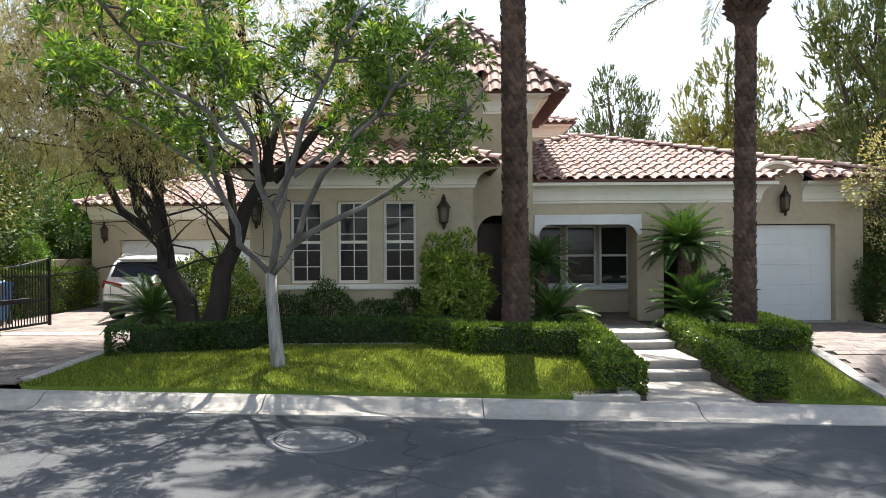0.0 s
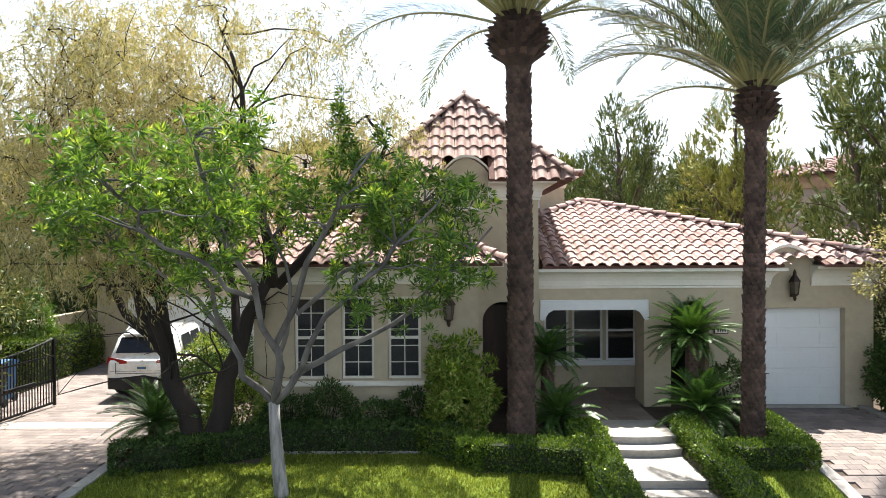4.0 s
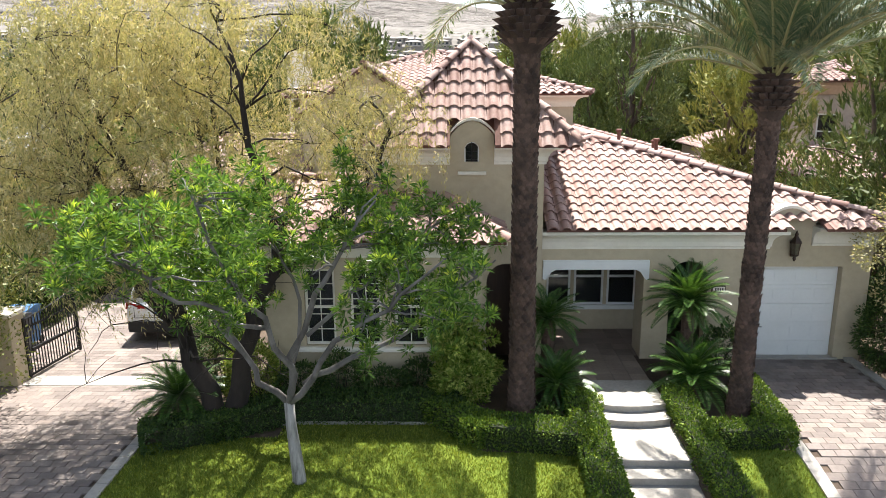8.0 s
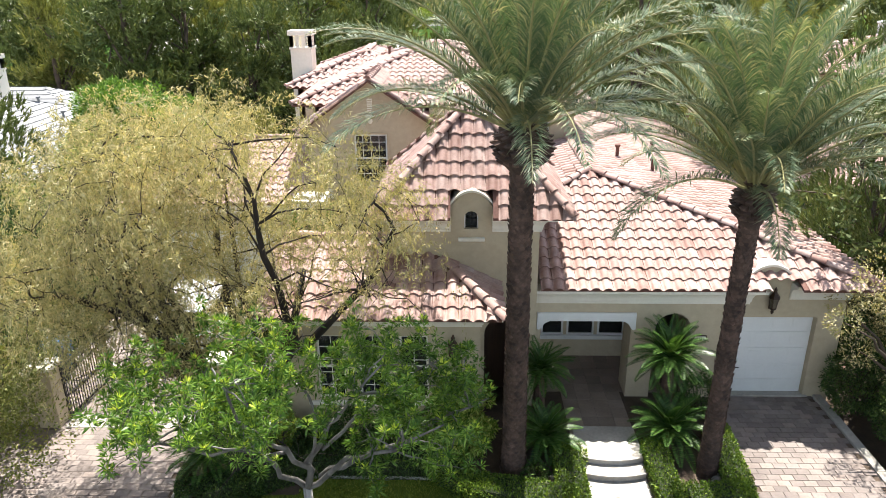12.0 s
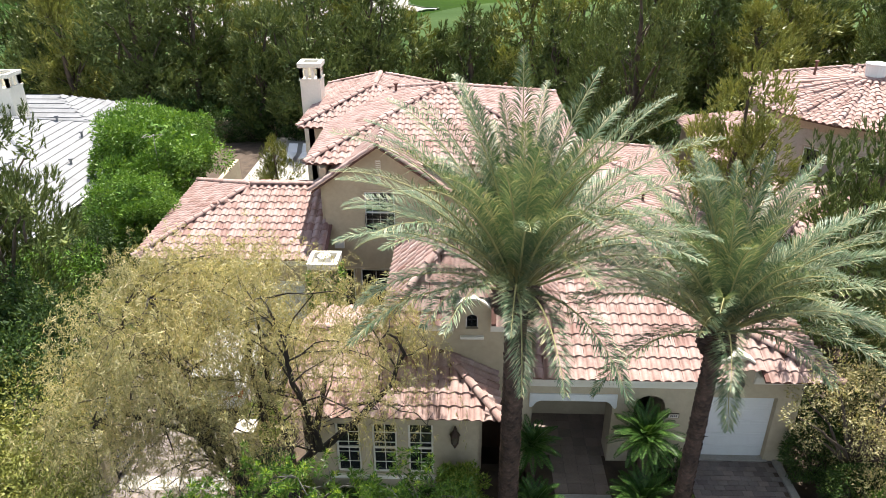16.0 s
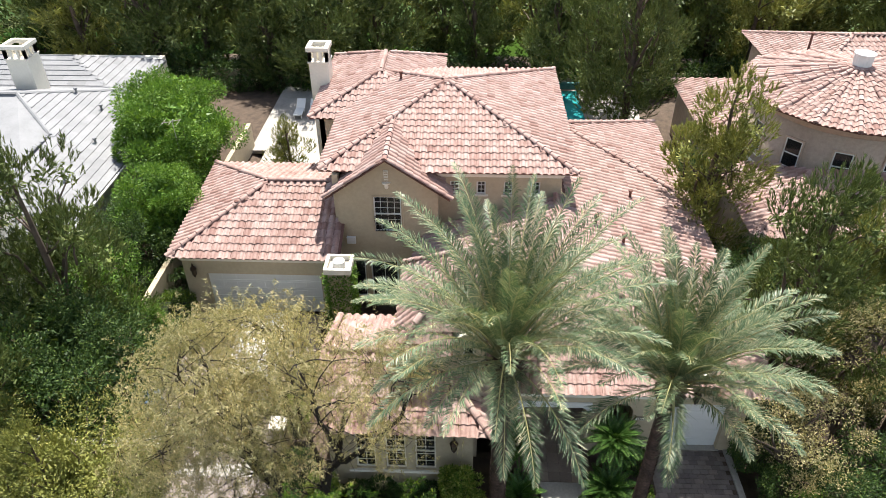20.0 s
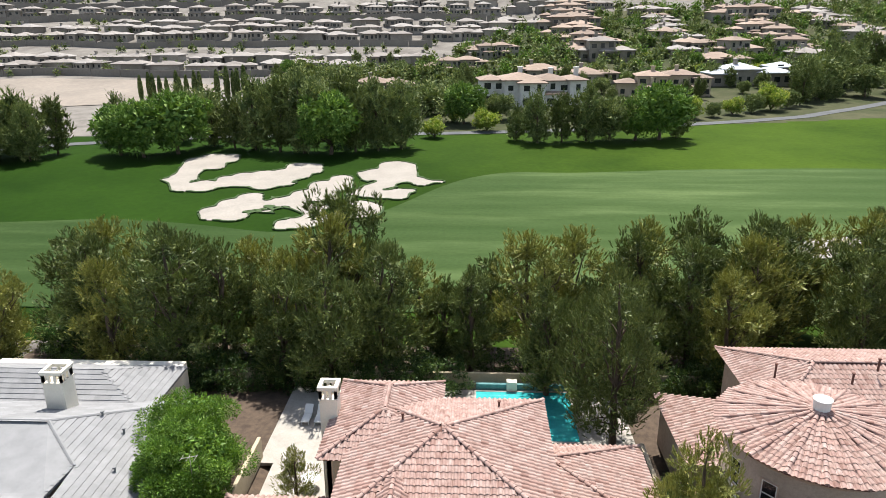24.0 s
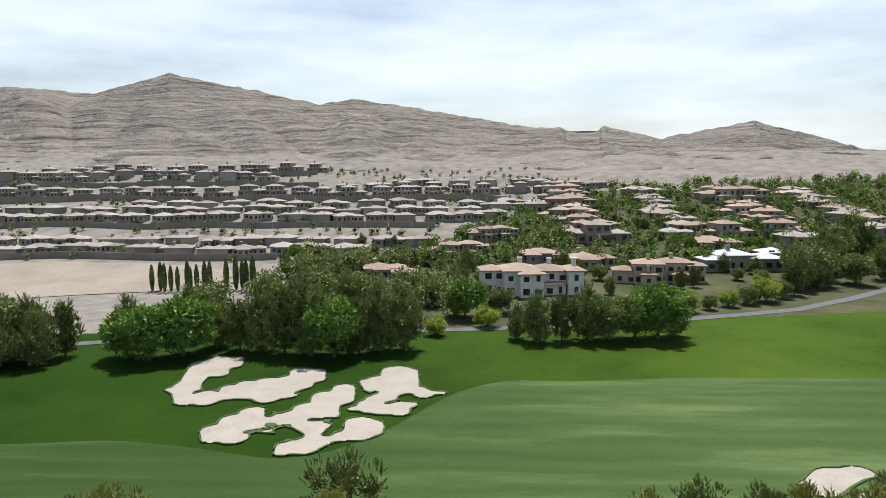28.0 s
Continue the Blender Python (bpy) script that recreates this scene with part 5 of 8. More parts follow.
# the pale-barked lawn tree
def lawn_tree():
    r = np.random.default_rng(5)
    root = thing("lawn_tree", "small tree with pale whitewashed trunk and bright lance-shaped leaves", "tree", at=(-2.7, 11.35, -.02))
    s = Shape()
    s.tube([(.03, 0, -.1), (.02, 0, .12), (-.03, .02, .6), (-.07, .02, 1.1), (-.09, .03, 1.55)], [.135, .115, .105, .09, .085], 12)
    twigs = []
    lim = Shape()
    mains = [((-.09, .03, 1.5), (-.55, .0, 1.95), (-.84, .1, 2.7), (-1.1, .3, 3.5), (-1.8, .4, 4.2), (-2.9, .3, 4.7)), ((-.09, .03, 1.5), (-.02, -.05, 2.3), (-.27, -.2, 3.5), (-.6, -.4, 4.2), (-1.0, -.5, 5.2), (-1.4, -.3, 6.2)),
             ((-.05, .03, 1.7), (.05, .1, 2.6), (.45, .3, 3.8), (.7, .5, 4.5), (1.0, .6, 5.1), (1.4, .6, 5.7)), ((-.07, .03, 1.5), (.36, .0, 2.1), (.77, -.2, 3.0), (1.36, -.4, 3.5), (1.9, -.4, 4.2), (2.5, -.3, 4.9)),
             ((.2, .03, 1.9), (.64, .2, 2.2), (1.36, .4, 2.5), (2.1, .6, 3.0), (2.6, .8, 3.7), (3.3, .8, 4.5)), ((-.8, .1, 2.6), (-1.4, .5, 3.2), (-2.2, .8, 3.7), (-2.8, .9, 4.1), (-3.3, .9, 4.4), (-3.8, .8, 4.5)),
             ((.0, .1, 2.3), (.1, .7, 3.0), (-.1, 1.2, 3.8), (-.5, 1.6, 4.5), (-.9, 1.7, 5.0), (-1.6, 1.9, 5.5)), ((.3, .1, 3.0), (.9, .8, 3.6), (1.3, 1.2, 4.0), (1.7, 1.4, 4.4), (2.0, 1.5, 4.8), (2.4, 1.5, 5.2)), ((-.3, -.2, 3.3), (-.9, -.6, 3.8), (-1.5, -.8, 4.2), (-1.9, -.9, 4.7), (-2.2, -.9, 5.1), (-2.4, -.9, 5.5))]
    for q, mnl in enumerate(mains):
        pts = []
        for x, y, z in mnl:
            f = min(max((z - 1.6) / 3.2, 0), 1.15)
            pts.append(np.array([x * (1 - (.22 if x < 0 else .1) * f) + .4 * f, y * .9 - 1.95 * f, z - max(z - 3.2, 0) * .17]))
        full = []
        for i in range(5):
            for t in (0, .5):
                full.append(pts[i] * (1 - t) + pts[i + 1] * t + r.normal(0, .045, 3) * (i + t > 0))
        full.append(pts[5])
        fat = .062 if q < 5 else .038
        lim.tube([tuple(p) for p in full], [fat * (1 - .078 * i) for i in range(11)], 8)
        for k in range(9):
            t = r.uniform(.60, 1.0)
            base = full[min(int(t * 10), 10)]
            out = unit(r, 1)[0] * np.array([1.1, 1.0, .6]) + np.array([0, 0, .25])
            tip = base + out * r.uniform(.4, .85)
            limb(lim, base, tip, .02, .007, r, .14, 5, 3)
            twigs.append(tip)
            for _ in range(2):
                t2 = tip + (unit(r, 1)[0] * .7 + np.array([0, 0, .2])) * r.uniform(.35, .75)
                limb(lim, tip, t2, .009, .004, r, .1, 4, 2)
                twigs.append(t2)
    part("branch", lim, M_BARK_LIMB, root, "grey crooked limbs", True)
    P, D, L, YP, YD, YL = [], [], [], [], [], []
    for tip in twigs:
        for _ in range(4):
            n = 30
            hub = tip + r.normal(0, .12, 3)
            u = unit(r, n)
            P.append(hub + u * r.uniform(.01, .07, (n, 1)))
            D.append(u + np.array([0, 0, .5]))
            L.append(r.uniform(.085, .15, n))
        n = 14
        u = unit(r, n)
        YP.append(hub + np.array([0, 0, .04]) + u * .02)
        YD.append(u * .8 + np.array([0, 0, .9]))
        YL.append(r.uniform(.07, .125, n))
    P, D, L = np.concatenate(P), np.concatenate(D), np.concatenate(L)
    part("trunk", s, M_BARK_PALE, root, "pale whitewashed trunk", True)
    part("crown", quads("crown", leaf_quads(P, D, L, L * .23, r, .18), L_GREEN), None, root)
    YP, YD, YL = np.concatenate(YP), np.concatenate(YD), np.concatenate(YL)
    part("young_leaves", quads("young_leaves", leaf_quads(YP, YD, YL, YL * .25, r, .1), L_YOUNG), None, root, "bright yellow-green young leaves at the shoot tips")


lawn_tree()


# the dark-trunked weeping tree by the drive
def weeping_tree():
    r = np.random.default_rng(9)
    root = thing("weeping_tree", "wispy olive-yellow weeping tree with a dark twisted double trunk", "tree", "weeping trees", (-4.6, 13.2, -.02))
    s = Shape()
    mains = [((-.1, 0, -.1), (-.25, 0, .9), (-.75, .2, 1.9), (-.9, .3, 3.0), (-1.6, .2, 4.6)), ((.12, 0, -.1), (.3, .1, .9), (.55, .2, 2.0), (.95, .4, 3.3), (1.4, .8, 4.9)),
             ((.5, .2, 1.9), (.3, .6, 3.0), (.0, 1.0, 4.1), (-.2, 1.5, 5.2), (-.4, 1.8, 6.2)), ((-.75, .2, 1.9), (-1.4, .6, 2.7), (-2.0, 1.0, 3.6), (-2.8, 1.0, 4.6), (-3.4, 1.2, 5.4)), ((-.7, .1, 1.8), (-.9, -.3, 2.8), (-1.6, -.5, 3.8), (-2.5, -.4, 4.8), (-3, -.4, 5.6)),
             ((.95, .4, 3.2), (1.6, .3, 4.0), (2.2, .4, 4.8), (2.6, .6, 5.4), (2.9, .6, 6.0)), ((.9, .4, 3.2), (.9, -.2, 4.2), (.7, -.6, 5.2), (.6, -.8, 6.0), (.4, -.8, 6.8)), ((-.75, .2, 1.9), (-1.9, .8, 2.8), (-3.0, 1.4, 3.7), (-3.9, 1.6, 4.4), (-4.6, 1.8, 4.8)), ((-.9, .3, 3), (-1.9, -.4, 3.9), (-3.0, -.7, 4.5), (-3.9, -.9, 4.5), (-4.6, -.9, 4.2)), ((-.9, .3, 3), (-1.3, .0, 4.2), (-1.9, -.2, 5.2), (-2.3, -.3, 6.0), (-2.7, -.3, 6.7)), ((-1.4, .6, 2.8), (-2.2, .4, 4.0), (-2.9, .4, 5.0), (-3.4, .3, 5.8), (-3.8, .2, 6.4)), ((-.2, .9, 3.6), (-.8, 2, 4.6), (-1.2, 2.8, 5.6), (-1.5, 3.2, 6.4), (-1.6, 3.4, 7.0))]
    tips = []
    mid, reach = np.array([-.3, .15, 5.35]), np.array([4.5, 3.1, 3.1])

    def within(q, k=1.0):
        d = np.linalg.norm((q - mid) / reach / k)
        return mid + (q - mid) / d if d > 1 and q[2] > 3.0 else q
    for k, mn in enumerate(mains):
        p = [np.array(q) * ((1, 1, 1) if k < 2 else (1.4 if q[0] > 0 else .9, .8, 1 + .05 * max(q[2] - 3, 0))) + np.array([0, .10 * max(q[2] - 2.2, 0), 0]) for q in mn]
        p = [within(q, .85) if q[2] > 3.5 else q for q in p]
        fat = .25 if k < 2 else .10
        full = []
        for i in range(4):
            for t in (0, .5):
                full.append(p[i] * (1 - t) + p[i + 1] * t + r.normal(0, .06, 3) * (i > 0))
        full.append(p[4])
        s.tube([tuple(q) for q in full], [fat * (1 - .095 * i) for i in range(9)], 9)
        for _ in range(13):
            base = full[r.integers(3, 9)]
            tip = within(base + (unit(r, 1)[0] * np.array([1.6, 1.6, .9]) + np.array([0, 0, .35])) * r.uniform(.8, 1.7))
            limb(s, base, tip, .025, .007, r, .14, 5, 4)
            tips.append(tip)
            for _ in range(3):
                t2 = within(tip + (unit(r, 1)[0] + np.array([0, 0, .1])) * r.uniform(.5, 1.1))
                limb(s, tip, t2, .008, .004, r, .12, 4, 3)
                tips.append(t2)
    tips = [q for q in tips if q[2] > 3.5 + 1.3 * ease(-.6, .6, q[0])]
    P, D, L = [], [], []
    for tip in tips:
        n = 30
        for _ in range(11):
            a = tip + r.normal(0, .30, 3)
            t = np.linspace(0, 1, n)[:, None]
            hang = np.array([r.normal(0, .30), r.normal(0, .30), r.uniform(-1.0, .35)])
            line = a + hang * t + np.array([0, 0, .22]) * np.sin(t * 3.1)
            P.append(line + r.normal(0, .03, (n, 3)))
            D.append(hang + np.array([0, 0, -.35]) + r.normal(0, .42, (n, 3)))
            L.append(r.uniform(.06, .115, n))
    P, D, L = np.concatenate(P), np.concatenate(D), np.concatenate(L)
    part("trunk", s, M_BARK_DARK, root, "dark rough twisted trunks and limbs", True)
    part("crown", quads("crown", leaf_tris(P, D, L, L * .21, r), L_OLIVE), None, root)
    return root


weeping_tree()


# date palms
def date_palm(x, y, h, lean, seed, reach=3.6, fat=1.0):
    r = np.random.default_rng(seed)
    root = thing("date_palm", "tall date palm with a scarred brown trunk and arching grey-green fronds", "palm", "palms before the porch", (x, y, -.1))
    s = Shape()
    axis = [np.array([lean[0] * (t ** 1.3), lean[1] * (t ** 1.3), h * t]) for t in np.linspace(0, 1, 14)]
    rad = [.31, .27, .25, .24, .235, .23, .23, .225, .225, .22, .22, .22, .22, .22]
    rad = [q * fat for q in rad]
    s.tube([tuple(p) for p in axis], rad, 14)

    def on_axis(z):
        t = z / h
        return np.array([lean[0] * (max(t, 0) ** 1.3), lean[1] * (max(t, 0) ** 1.3), z])
    rows = int(h / .088)
    for j in range(rows):
        z = .05 + j * .088
        rr = float(np.interp(z / h * 13, range(14), rad))
        for k in range(12):
            a = (k + .5 * (j % 2)) * 2 * math.pi / 12 + j * .05
            c = on_axis(z)
            o = np.array([math.cos(a), math.sin(a), 0])
            t = np.array([-math.sin(a), math.cos(a), 0])
            w, p = .062, r.uniform(.02, .05)
            b0 = c + o * (rr - .01)
            q = [b0 - t * w + (0, 0, .0), b0 + t * w + (0, 0, .0), b0 + (0, 0, -.06), b0 + t * w * .6 + o * p + (0, 0, .06), b0 - t * w * .6 + o * p + (0, 0, .06), b0 + o * p * .9 + (0, 0, -.01)]
            s.add(q, [(0, 2, 5), (2, 1, 5), (0, 5, 4), (5, 1, 3), (5, 3, 4)])
    part("trunk", s, M_BARK_PALM, root)
    b = Shape()
    for j in range(7):
        z = h - .5 + j * .115
        rr = fat ** 1.6 * (.40 + .17 * math.sin(math.pi * min((j + .6) / 6.0, 1)))
        for k in range(13):
            a = (k + .5 * (j % 2)) * 2 * math.pi / 13
            c, o, t = on_axis(z), np.array([math.cos(a), math.sin(a), 0]), np.array([-math.sin(a), math.cos(a), 0])
            q = [c + o * (rr - .16) - t * .08, c + o * (rr - .16) + t * .08, c + o * (rr + .02 + r.uniform(0, .06)) + t * .055 + (0, 0, .15), c + o * (rr + .02 + r.uniform(0, .06)) - t * .055 + (0, 0, .15),
                 c + o * (rr - .2) - t * .07 + (0, 0, .2), c + o * (rr - .2) + t * .07 + (0, 0, .2)]
            b.add(q, [(0, 1, 2, 3), (3, 2, 5, 4), (0, 3, 4), (1, 5, 2)])
    c = on_axis(h - .1)
    b.lathe([(.22 * fat, -.5), (.40 * fat ** 1.6, -.3), (.46 * fat ** 1.6, .0), (.38 * fat ** 1.6, .3), (.13, .5)], 14, tuple(c))
    part("crown_boss", b, M_BARK_PALM, root, "swollen boss of cut frond stubs")
    rach = Shape()
    Q = []
    top = on_axis(h) + np.array([0, 0, .15])
    fronds = 72
    for k in range(fronds):
        f = (k + .5) / fronds
        el = math.radians(85 - 55 * f - 12 * max(f - .86, 0) / .14 + r.normal(0, 6))
        az = k * 2.39996 + r.normal(0, .12)
        ln = reach * r.uniform(.86, 1.06) * (.82 + .18 * math.sin(math.pi * min(f * 1.4, 1)))
        o = np.array([math.cos(az), math.sin(az), 0])
        sd = np.array([-math.sin(az), math.cos(az), 0])
        m, bend = 14, r.uniform(74, 98)
        pts, p, e = [], top + o * .12, el
        for i in range(m + 1):
            pts.append(p.copy())
            p = p + (o * math.cos(e) + np.array([0, 0, 1]) * math.sin(e)) * ln / m
            e -= (math.radians(bend) * (.40 + .60 * math.cos(max(el, 0)))) / m * (.25 + 1.5 * i / m)
        rach.tube([tuple(q) for q in pts], [.034 * (1 - .85 * i / m) for i in range(m + 1)], 5, caps=False)
        pts = np.array(pts)
        nl = 160
        tt = np.linspace(.17, .99, nl)
        twist = r.normal(0, .12)
        idx = tt * m
        i0 = np.minimum(idx.astype(int), m - 1)
        fr = (idx - i0)[:, None]
        pos = pts[i0] * (1 - fr) + pts[i0 + 1] * fr
        tan = pts[i0 + 1] - pts[i0]
        tan /= np.linalg.norm(tan, axis=1, keepdims=True)
        nrm = np.cross(tan, sd)
        nrm *= np.sign(nrm[:, 2:3] + 1e-6)
        for sg in (-1, 1):
            d = sd * sg * .64 + tan * .84 + nrm * (.40 + sg * twist) + r.normal(0, .16, (nl, 3))
            ll = .60 * np.sin(np.pi * (tt * .86 + .12)) ** .7 * r.uniform(.8, 1.12, nl)
            d /= np.linalg.norm(d, axis=1, keepdims=True)
            wv = np.cross(d, nrm)
            wv /= np.linalg.norm(wv, axis=1, keepdims=True)
            wd = .0095
            mid = pos + d * ll[:, None] * .5
            tip = pos + d * ll[:, None] + np.array([0, 0, -1]) * (ll * .24)[:, None]
            Q.append(np.stack([pos, mid - wv * wd, tip, mid + wv * wd], axis=1))
    crown = part("crown", quads("crown", np.concatenate(Q), L_PALM), None, root)
    part("rachis", rach, surface("frond_stem", (.22, .21, .085), (.36, .33, .15), .5, 3, 20, 0), crown)
    return root


date_palm(1.42, 13.75, 8.0, (-.07, -.45), 3, 5.2)
date_palm(5.88, 13.75, 6.8, (.04, -.1), 4, 4.6, .8)


# sago palms
def sago(x, y, z, h, seed, reach=1.0, fronds=42):
    r = np.random.default_rng(seed)
    root = thing("sago_palm", "sago palm with a stout trunk and stiff dark green fronds", "palm", "sago palms by the house", (x, y, z))
    s = Shape().tube([(0, 0, -.1), (0, 0, h * .5), (0, 0, h)], [.17, .15, .14], 10)
    for j in range(int(h / .09)):
        for k in range(8):
            a = (k + .5 * (j % 2)) * math.pi / 4
            o = np.array([math.cos(a), math.sin(a), 0])
            t = np.array([-math.sin(a), math.cos(a), 0])
            b0 = o * .13 + np.array([0, 0, j * .09])
            s.add([b0 - t * .05, b0 + t * .05, b0 + o * .07 + (0, 0, .06)], [(0, 1, 2)])
    part("trunk", s, M_BARK_PALM, root)
    Q, rach = [], Shape()
    for k in range(fronds):
        f = (k + .5) / fronds
        el, az = math.radians(80 - 95 * f + r.normal(0, 4)), k * 2.39996
        o, sd = np.array([math.cos(az), math.sin(az), 0]), np.array([-math.sin(az), math.cos(az), 0])
        ln, m, p, e, pts = reach * r.uniform(.85, 1.05), 8, np.array([0, 0, h]), el, []
        for i in range(m + 1):
            pts.append(p.copy())
            p = p + (o * math.cos(e) + np.array([0, 0, 1]) * math.sin(e)) * ln / m
            e -= math.radians(45) / m
        rach.tube([tuple(q) for q in pts], [.012 * (1 - .8 * i / m) for i in range(m + 1)], 3, caps=False)
        pts = np.array(pts)
        nl = 50
        tt = np.linspace(.12, .99, nl)
        i0 = np.minimum((tt * m).astype(int), m - 1)
        fr = (tt * m - i0)[:, None]
        pos = pts[i0] * (1 - fr) + pts[i0 + 1] * fr
        tan = pts[i0 + 1] - pts[i0]
        tan /= np.linalg.norm(tan, axis=1, keepdims=True)
        nrm = np.cross(sd, tan)
        nrm *= np.sign(nrm[:, 2:3] + 1e-6)
        ll = .17 * reach * np.sin(np.pi * (tt * .8 + .18)) ** .6
        for sg in (-1, 1):
            d = sd * sg + tan * .45 + nrm * .35
            d /= np.linalg.norm(d, axis=1, keepdims=True)
            mid = pos + d * ll[:, None] * .5
            Q.append(np.stack([pos, mid - tan * .0085, pos + d * ll[:, None], mid + tan * .0085], axis=1))
    crown = part("crown", quads("crown", np.concatenate(Q), L_SAGO), None, root)
    part("rachis", rach, L_SAGO, crown)


sago(5.4, 15.75, -.05, 1.95, 1, 1.15, 60)
sago(5.25, 14.75, -.05, .55, 2, 1.15, 48)
sago(2.25, 14.5, -.05, .5, 3, 1.0)
sago(2.2, 15.75, -.05, 1.55, 4, .95)
sago(-5.55, 13.4, -.05, .7, 5, 1.05, 48)


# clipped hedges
# Near-black, so the gaps between hedge leaves carry their shade in the colour.
M_HEDGE_SHADE = surface("hedge_gap_shade", (.012, .018, .006), (.03, .04, .014), .95, 6, 30, .6, 40)


def hedge(pts, w, h, name="clipped_hedge", label="low clipped bright green hedge along the path", mat=None, density=1500, leaf=.055, z=None):
    """A clipped hedge along a line: a solid shade-black core dressed with leaves."""
    r = np.random.default_rng(len(pts) * 7 + int(pts[0][0] * 13 + 500))
    root = thing(name, label, "hedge", "hedges", (pts[0][0], pts[0][1], 0))
    ox, oy = pts[0][0], pts[0][1]
    core, P, D = Shape(), [], []
    for (ax, ay), (bx, by) in zip(pts[:-1], pts[1:]):
        d = np.array([bx - ax, by - ay])
        ln = np.linalg.norm(d)
        d /= ln
        sd = np.array([-d[1], d[0]])
        zz = [(lot_z(px, py) if z is None else z) for px, py in ((ax, ay), (bx, by))]
        k = .90
        cut = d * min(.02, ln * .2)
        v = [(ax + cut[0] - ox + sd[0] * q * w / 2 * k, ay + cut[1] - oy + sd[1] * q * w / 2 * k, zz[0] + t) for q in (-1, 1) for t in (-.05, h * .93)]
        v += [(bx - cut[0] - ox + sd[0] * q * w / 2 * k, by - cut[1] - oy + sd[1] * q * w / 2 * k, zz[1] + t) for q in (-1, 1) for t in (-.05, h * .93)]
        core.add(v, [(0, 1, 3, 2), (4, 6, 7, 5), (0, 4, 5, 1), (2, 3, 7, 6), (1, 5, 7, 3), (0, 2, 6, 4)])
        n = int(density * (ln + w) * (w + 2 * h))
        t, u = r.uniform(-w * .5, ln + w * .5, n), r.uniform(-h, w + h, n)
        lump = np.array([noise.noise((ax + a * 2.2, ay + b * 3, 1.5)) for a, b in zip(t, u)]) * .03
        side = np.where(u < 0, -1, np.where(u > w, 1, 0))
        lat = np.where(side == 0, u - w / 2, side * (w / 2 + lump + r.normal(0, .014, n)))
        ht = np.where(side == 0, h + lump + r.normal(0, .018, n), np.where(u < 0, h + u, h - (u - w)))
        base = zz[0] + (zz[1] - zz[0]) * np.clip(t / ln, 0, 1)
        P.append(np.stack([ax - ox + d[0] * t + sd[0] * lat, ay - oy + d[1] * t + sd[1] * lat, base + ht], axis=1))
        out = np.stack([sd[0] * side, sd[1] * side, np.where(side == 0, 1.0, .3)], axis=1)
        D.append(out + r.normal(0, .6, (n, 3)))
        for tt_, sg in ((-w * .5, -1), (ln + w * .5, 1)):
            m = int(density * w * h * 1.6)
            lat, ht = r.uniform(-w / 2, w / 2, m), r.uniform(0, h, m)
            tq = tt_ - sg * (.06 * (2 * lat / w) ** 4 + np.abs(r.normal(0, .02, m)))
            P.append(np.stack([ax - ox + d[0] * tq + sd[0] * lat, ay - oy + d[1] * tq + sd[1] * lat, (zz[0] if sg < 0 else zz[1]) + ht], axis=1))
            D.append(np.stack([np.full(m, d[0] * sg), np.full(m, d[1] * sg), np.full(m, .3)], axis=1) + r.normal(0, .6, (m, 3)))
    P, D = np.concatenate(P), np.concatenate(D)
    part("shade_core", core, M_HEDGE_SHADE, root)
    part("leaves", quads("leaves", leaf_quads(P, D, r.uniform(.7, 1.3, len(P)) * leaf, r.uniform(.5, .7, len(P)) * leaf, r), mat or L_HEDGE), None, root)
    return root


hedge([(-5.6, 12.5), (-4.6, 12.95), (-3.4, 13.75), (-.1, 13.75)], .7, .5, label="low clipped hedge behind the front lawn", mat=L_SHRUB)
hedge([(-.2, 13.5), (.5, 12.85), (2.4, 12.5)], .62, .5, label="low clipped hedge curving round the lawn's back corner")
hedge([(2.68, 14.0), (2.68, 10.65)], .6, .46)
hedge([(4.78, 14.2), (4.78, 10.5)], .5, .46)
hedge([(5.1, 12.7), (6.3, 12.75)], .5, .45, label="low clipped hedge before the palm's bed")
hedge([(6.35, 13.1), (6.5, 14.9)], .5, .45, label="low clipped hedge beside the driveway border")
hedge([(-12.35, 19.8), (-12.35, 23.2)], 1.3, 1.3, label="square clipped hedge beside the garage court", density=500, leaf=.07, z=0)
hedge([(-14.6, 19.0), (-14.4, 25.0)], 1.0, 1.7, label="tall hedge along the side boundary", density=400, leaf=.08, mat=L_SHRUB, z=0)


def bush(x, y, z, rx, ry, rz, n, leaf, mat, label, seed, name="shrub"):
    r = np.random.default_rng(seed)
    root = thing(name, label, "shrub", "shrubs", (x, y, z))
    s = Shape()
    for k in range(9):
        d = unit(r, 1)[0]
        limb(s, (0, 0, -.05), (d[0] * rx * .7, d[1] * ry * .7, rz * (1 + .6 * abs(d[2]))), .02, .006, r, .12, 4, 3)
    part("stem", s, M_BARK_DARK, root)
    d = unit(r, n)
    lump = np.array([1 + .42 * noise.noise(tuple(p * 2.3 + seed)) for p in d])[:, None]
    P = d * np.array([rx, ry, rz]) * lump * r.uniform(.45, 1.0, (n, 1)) ** .35 + np.array([0, 0, rz])
    part("leaves", quads("leaves", leaf_quads(P, d + r.normal(0, .6, (n, 3)), r.uniform(.7, 1.3, n) * leaf, r.uniform(.35, .5, n) * leaf, r), mat), None, root)


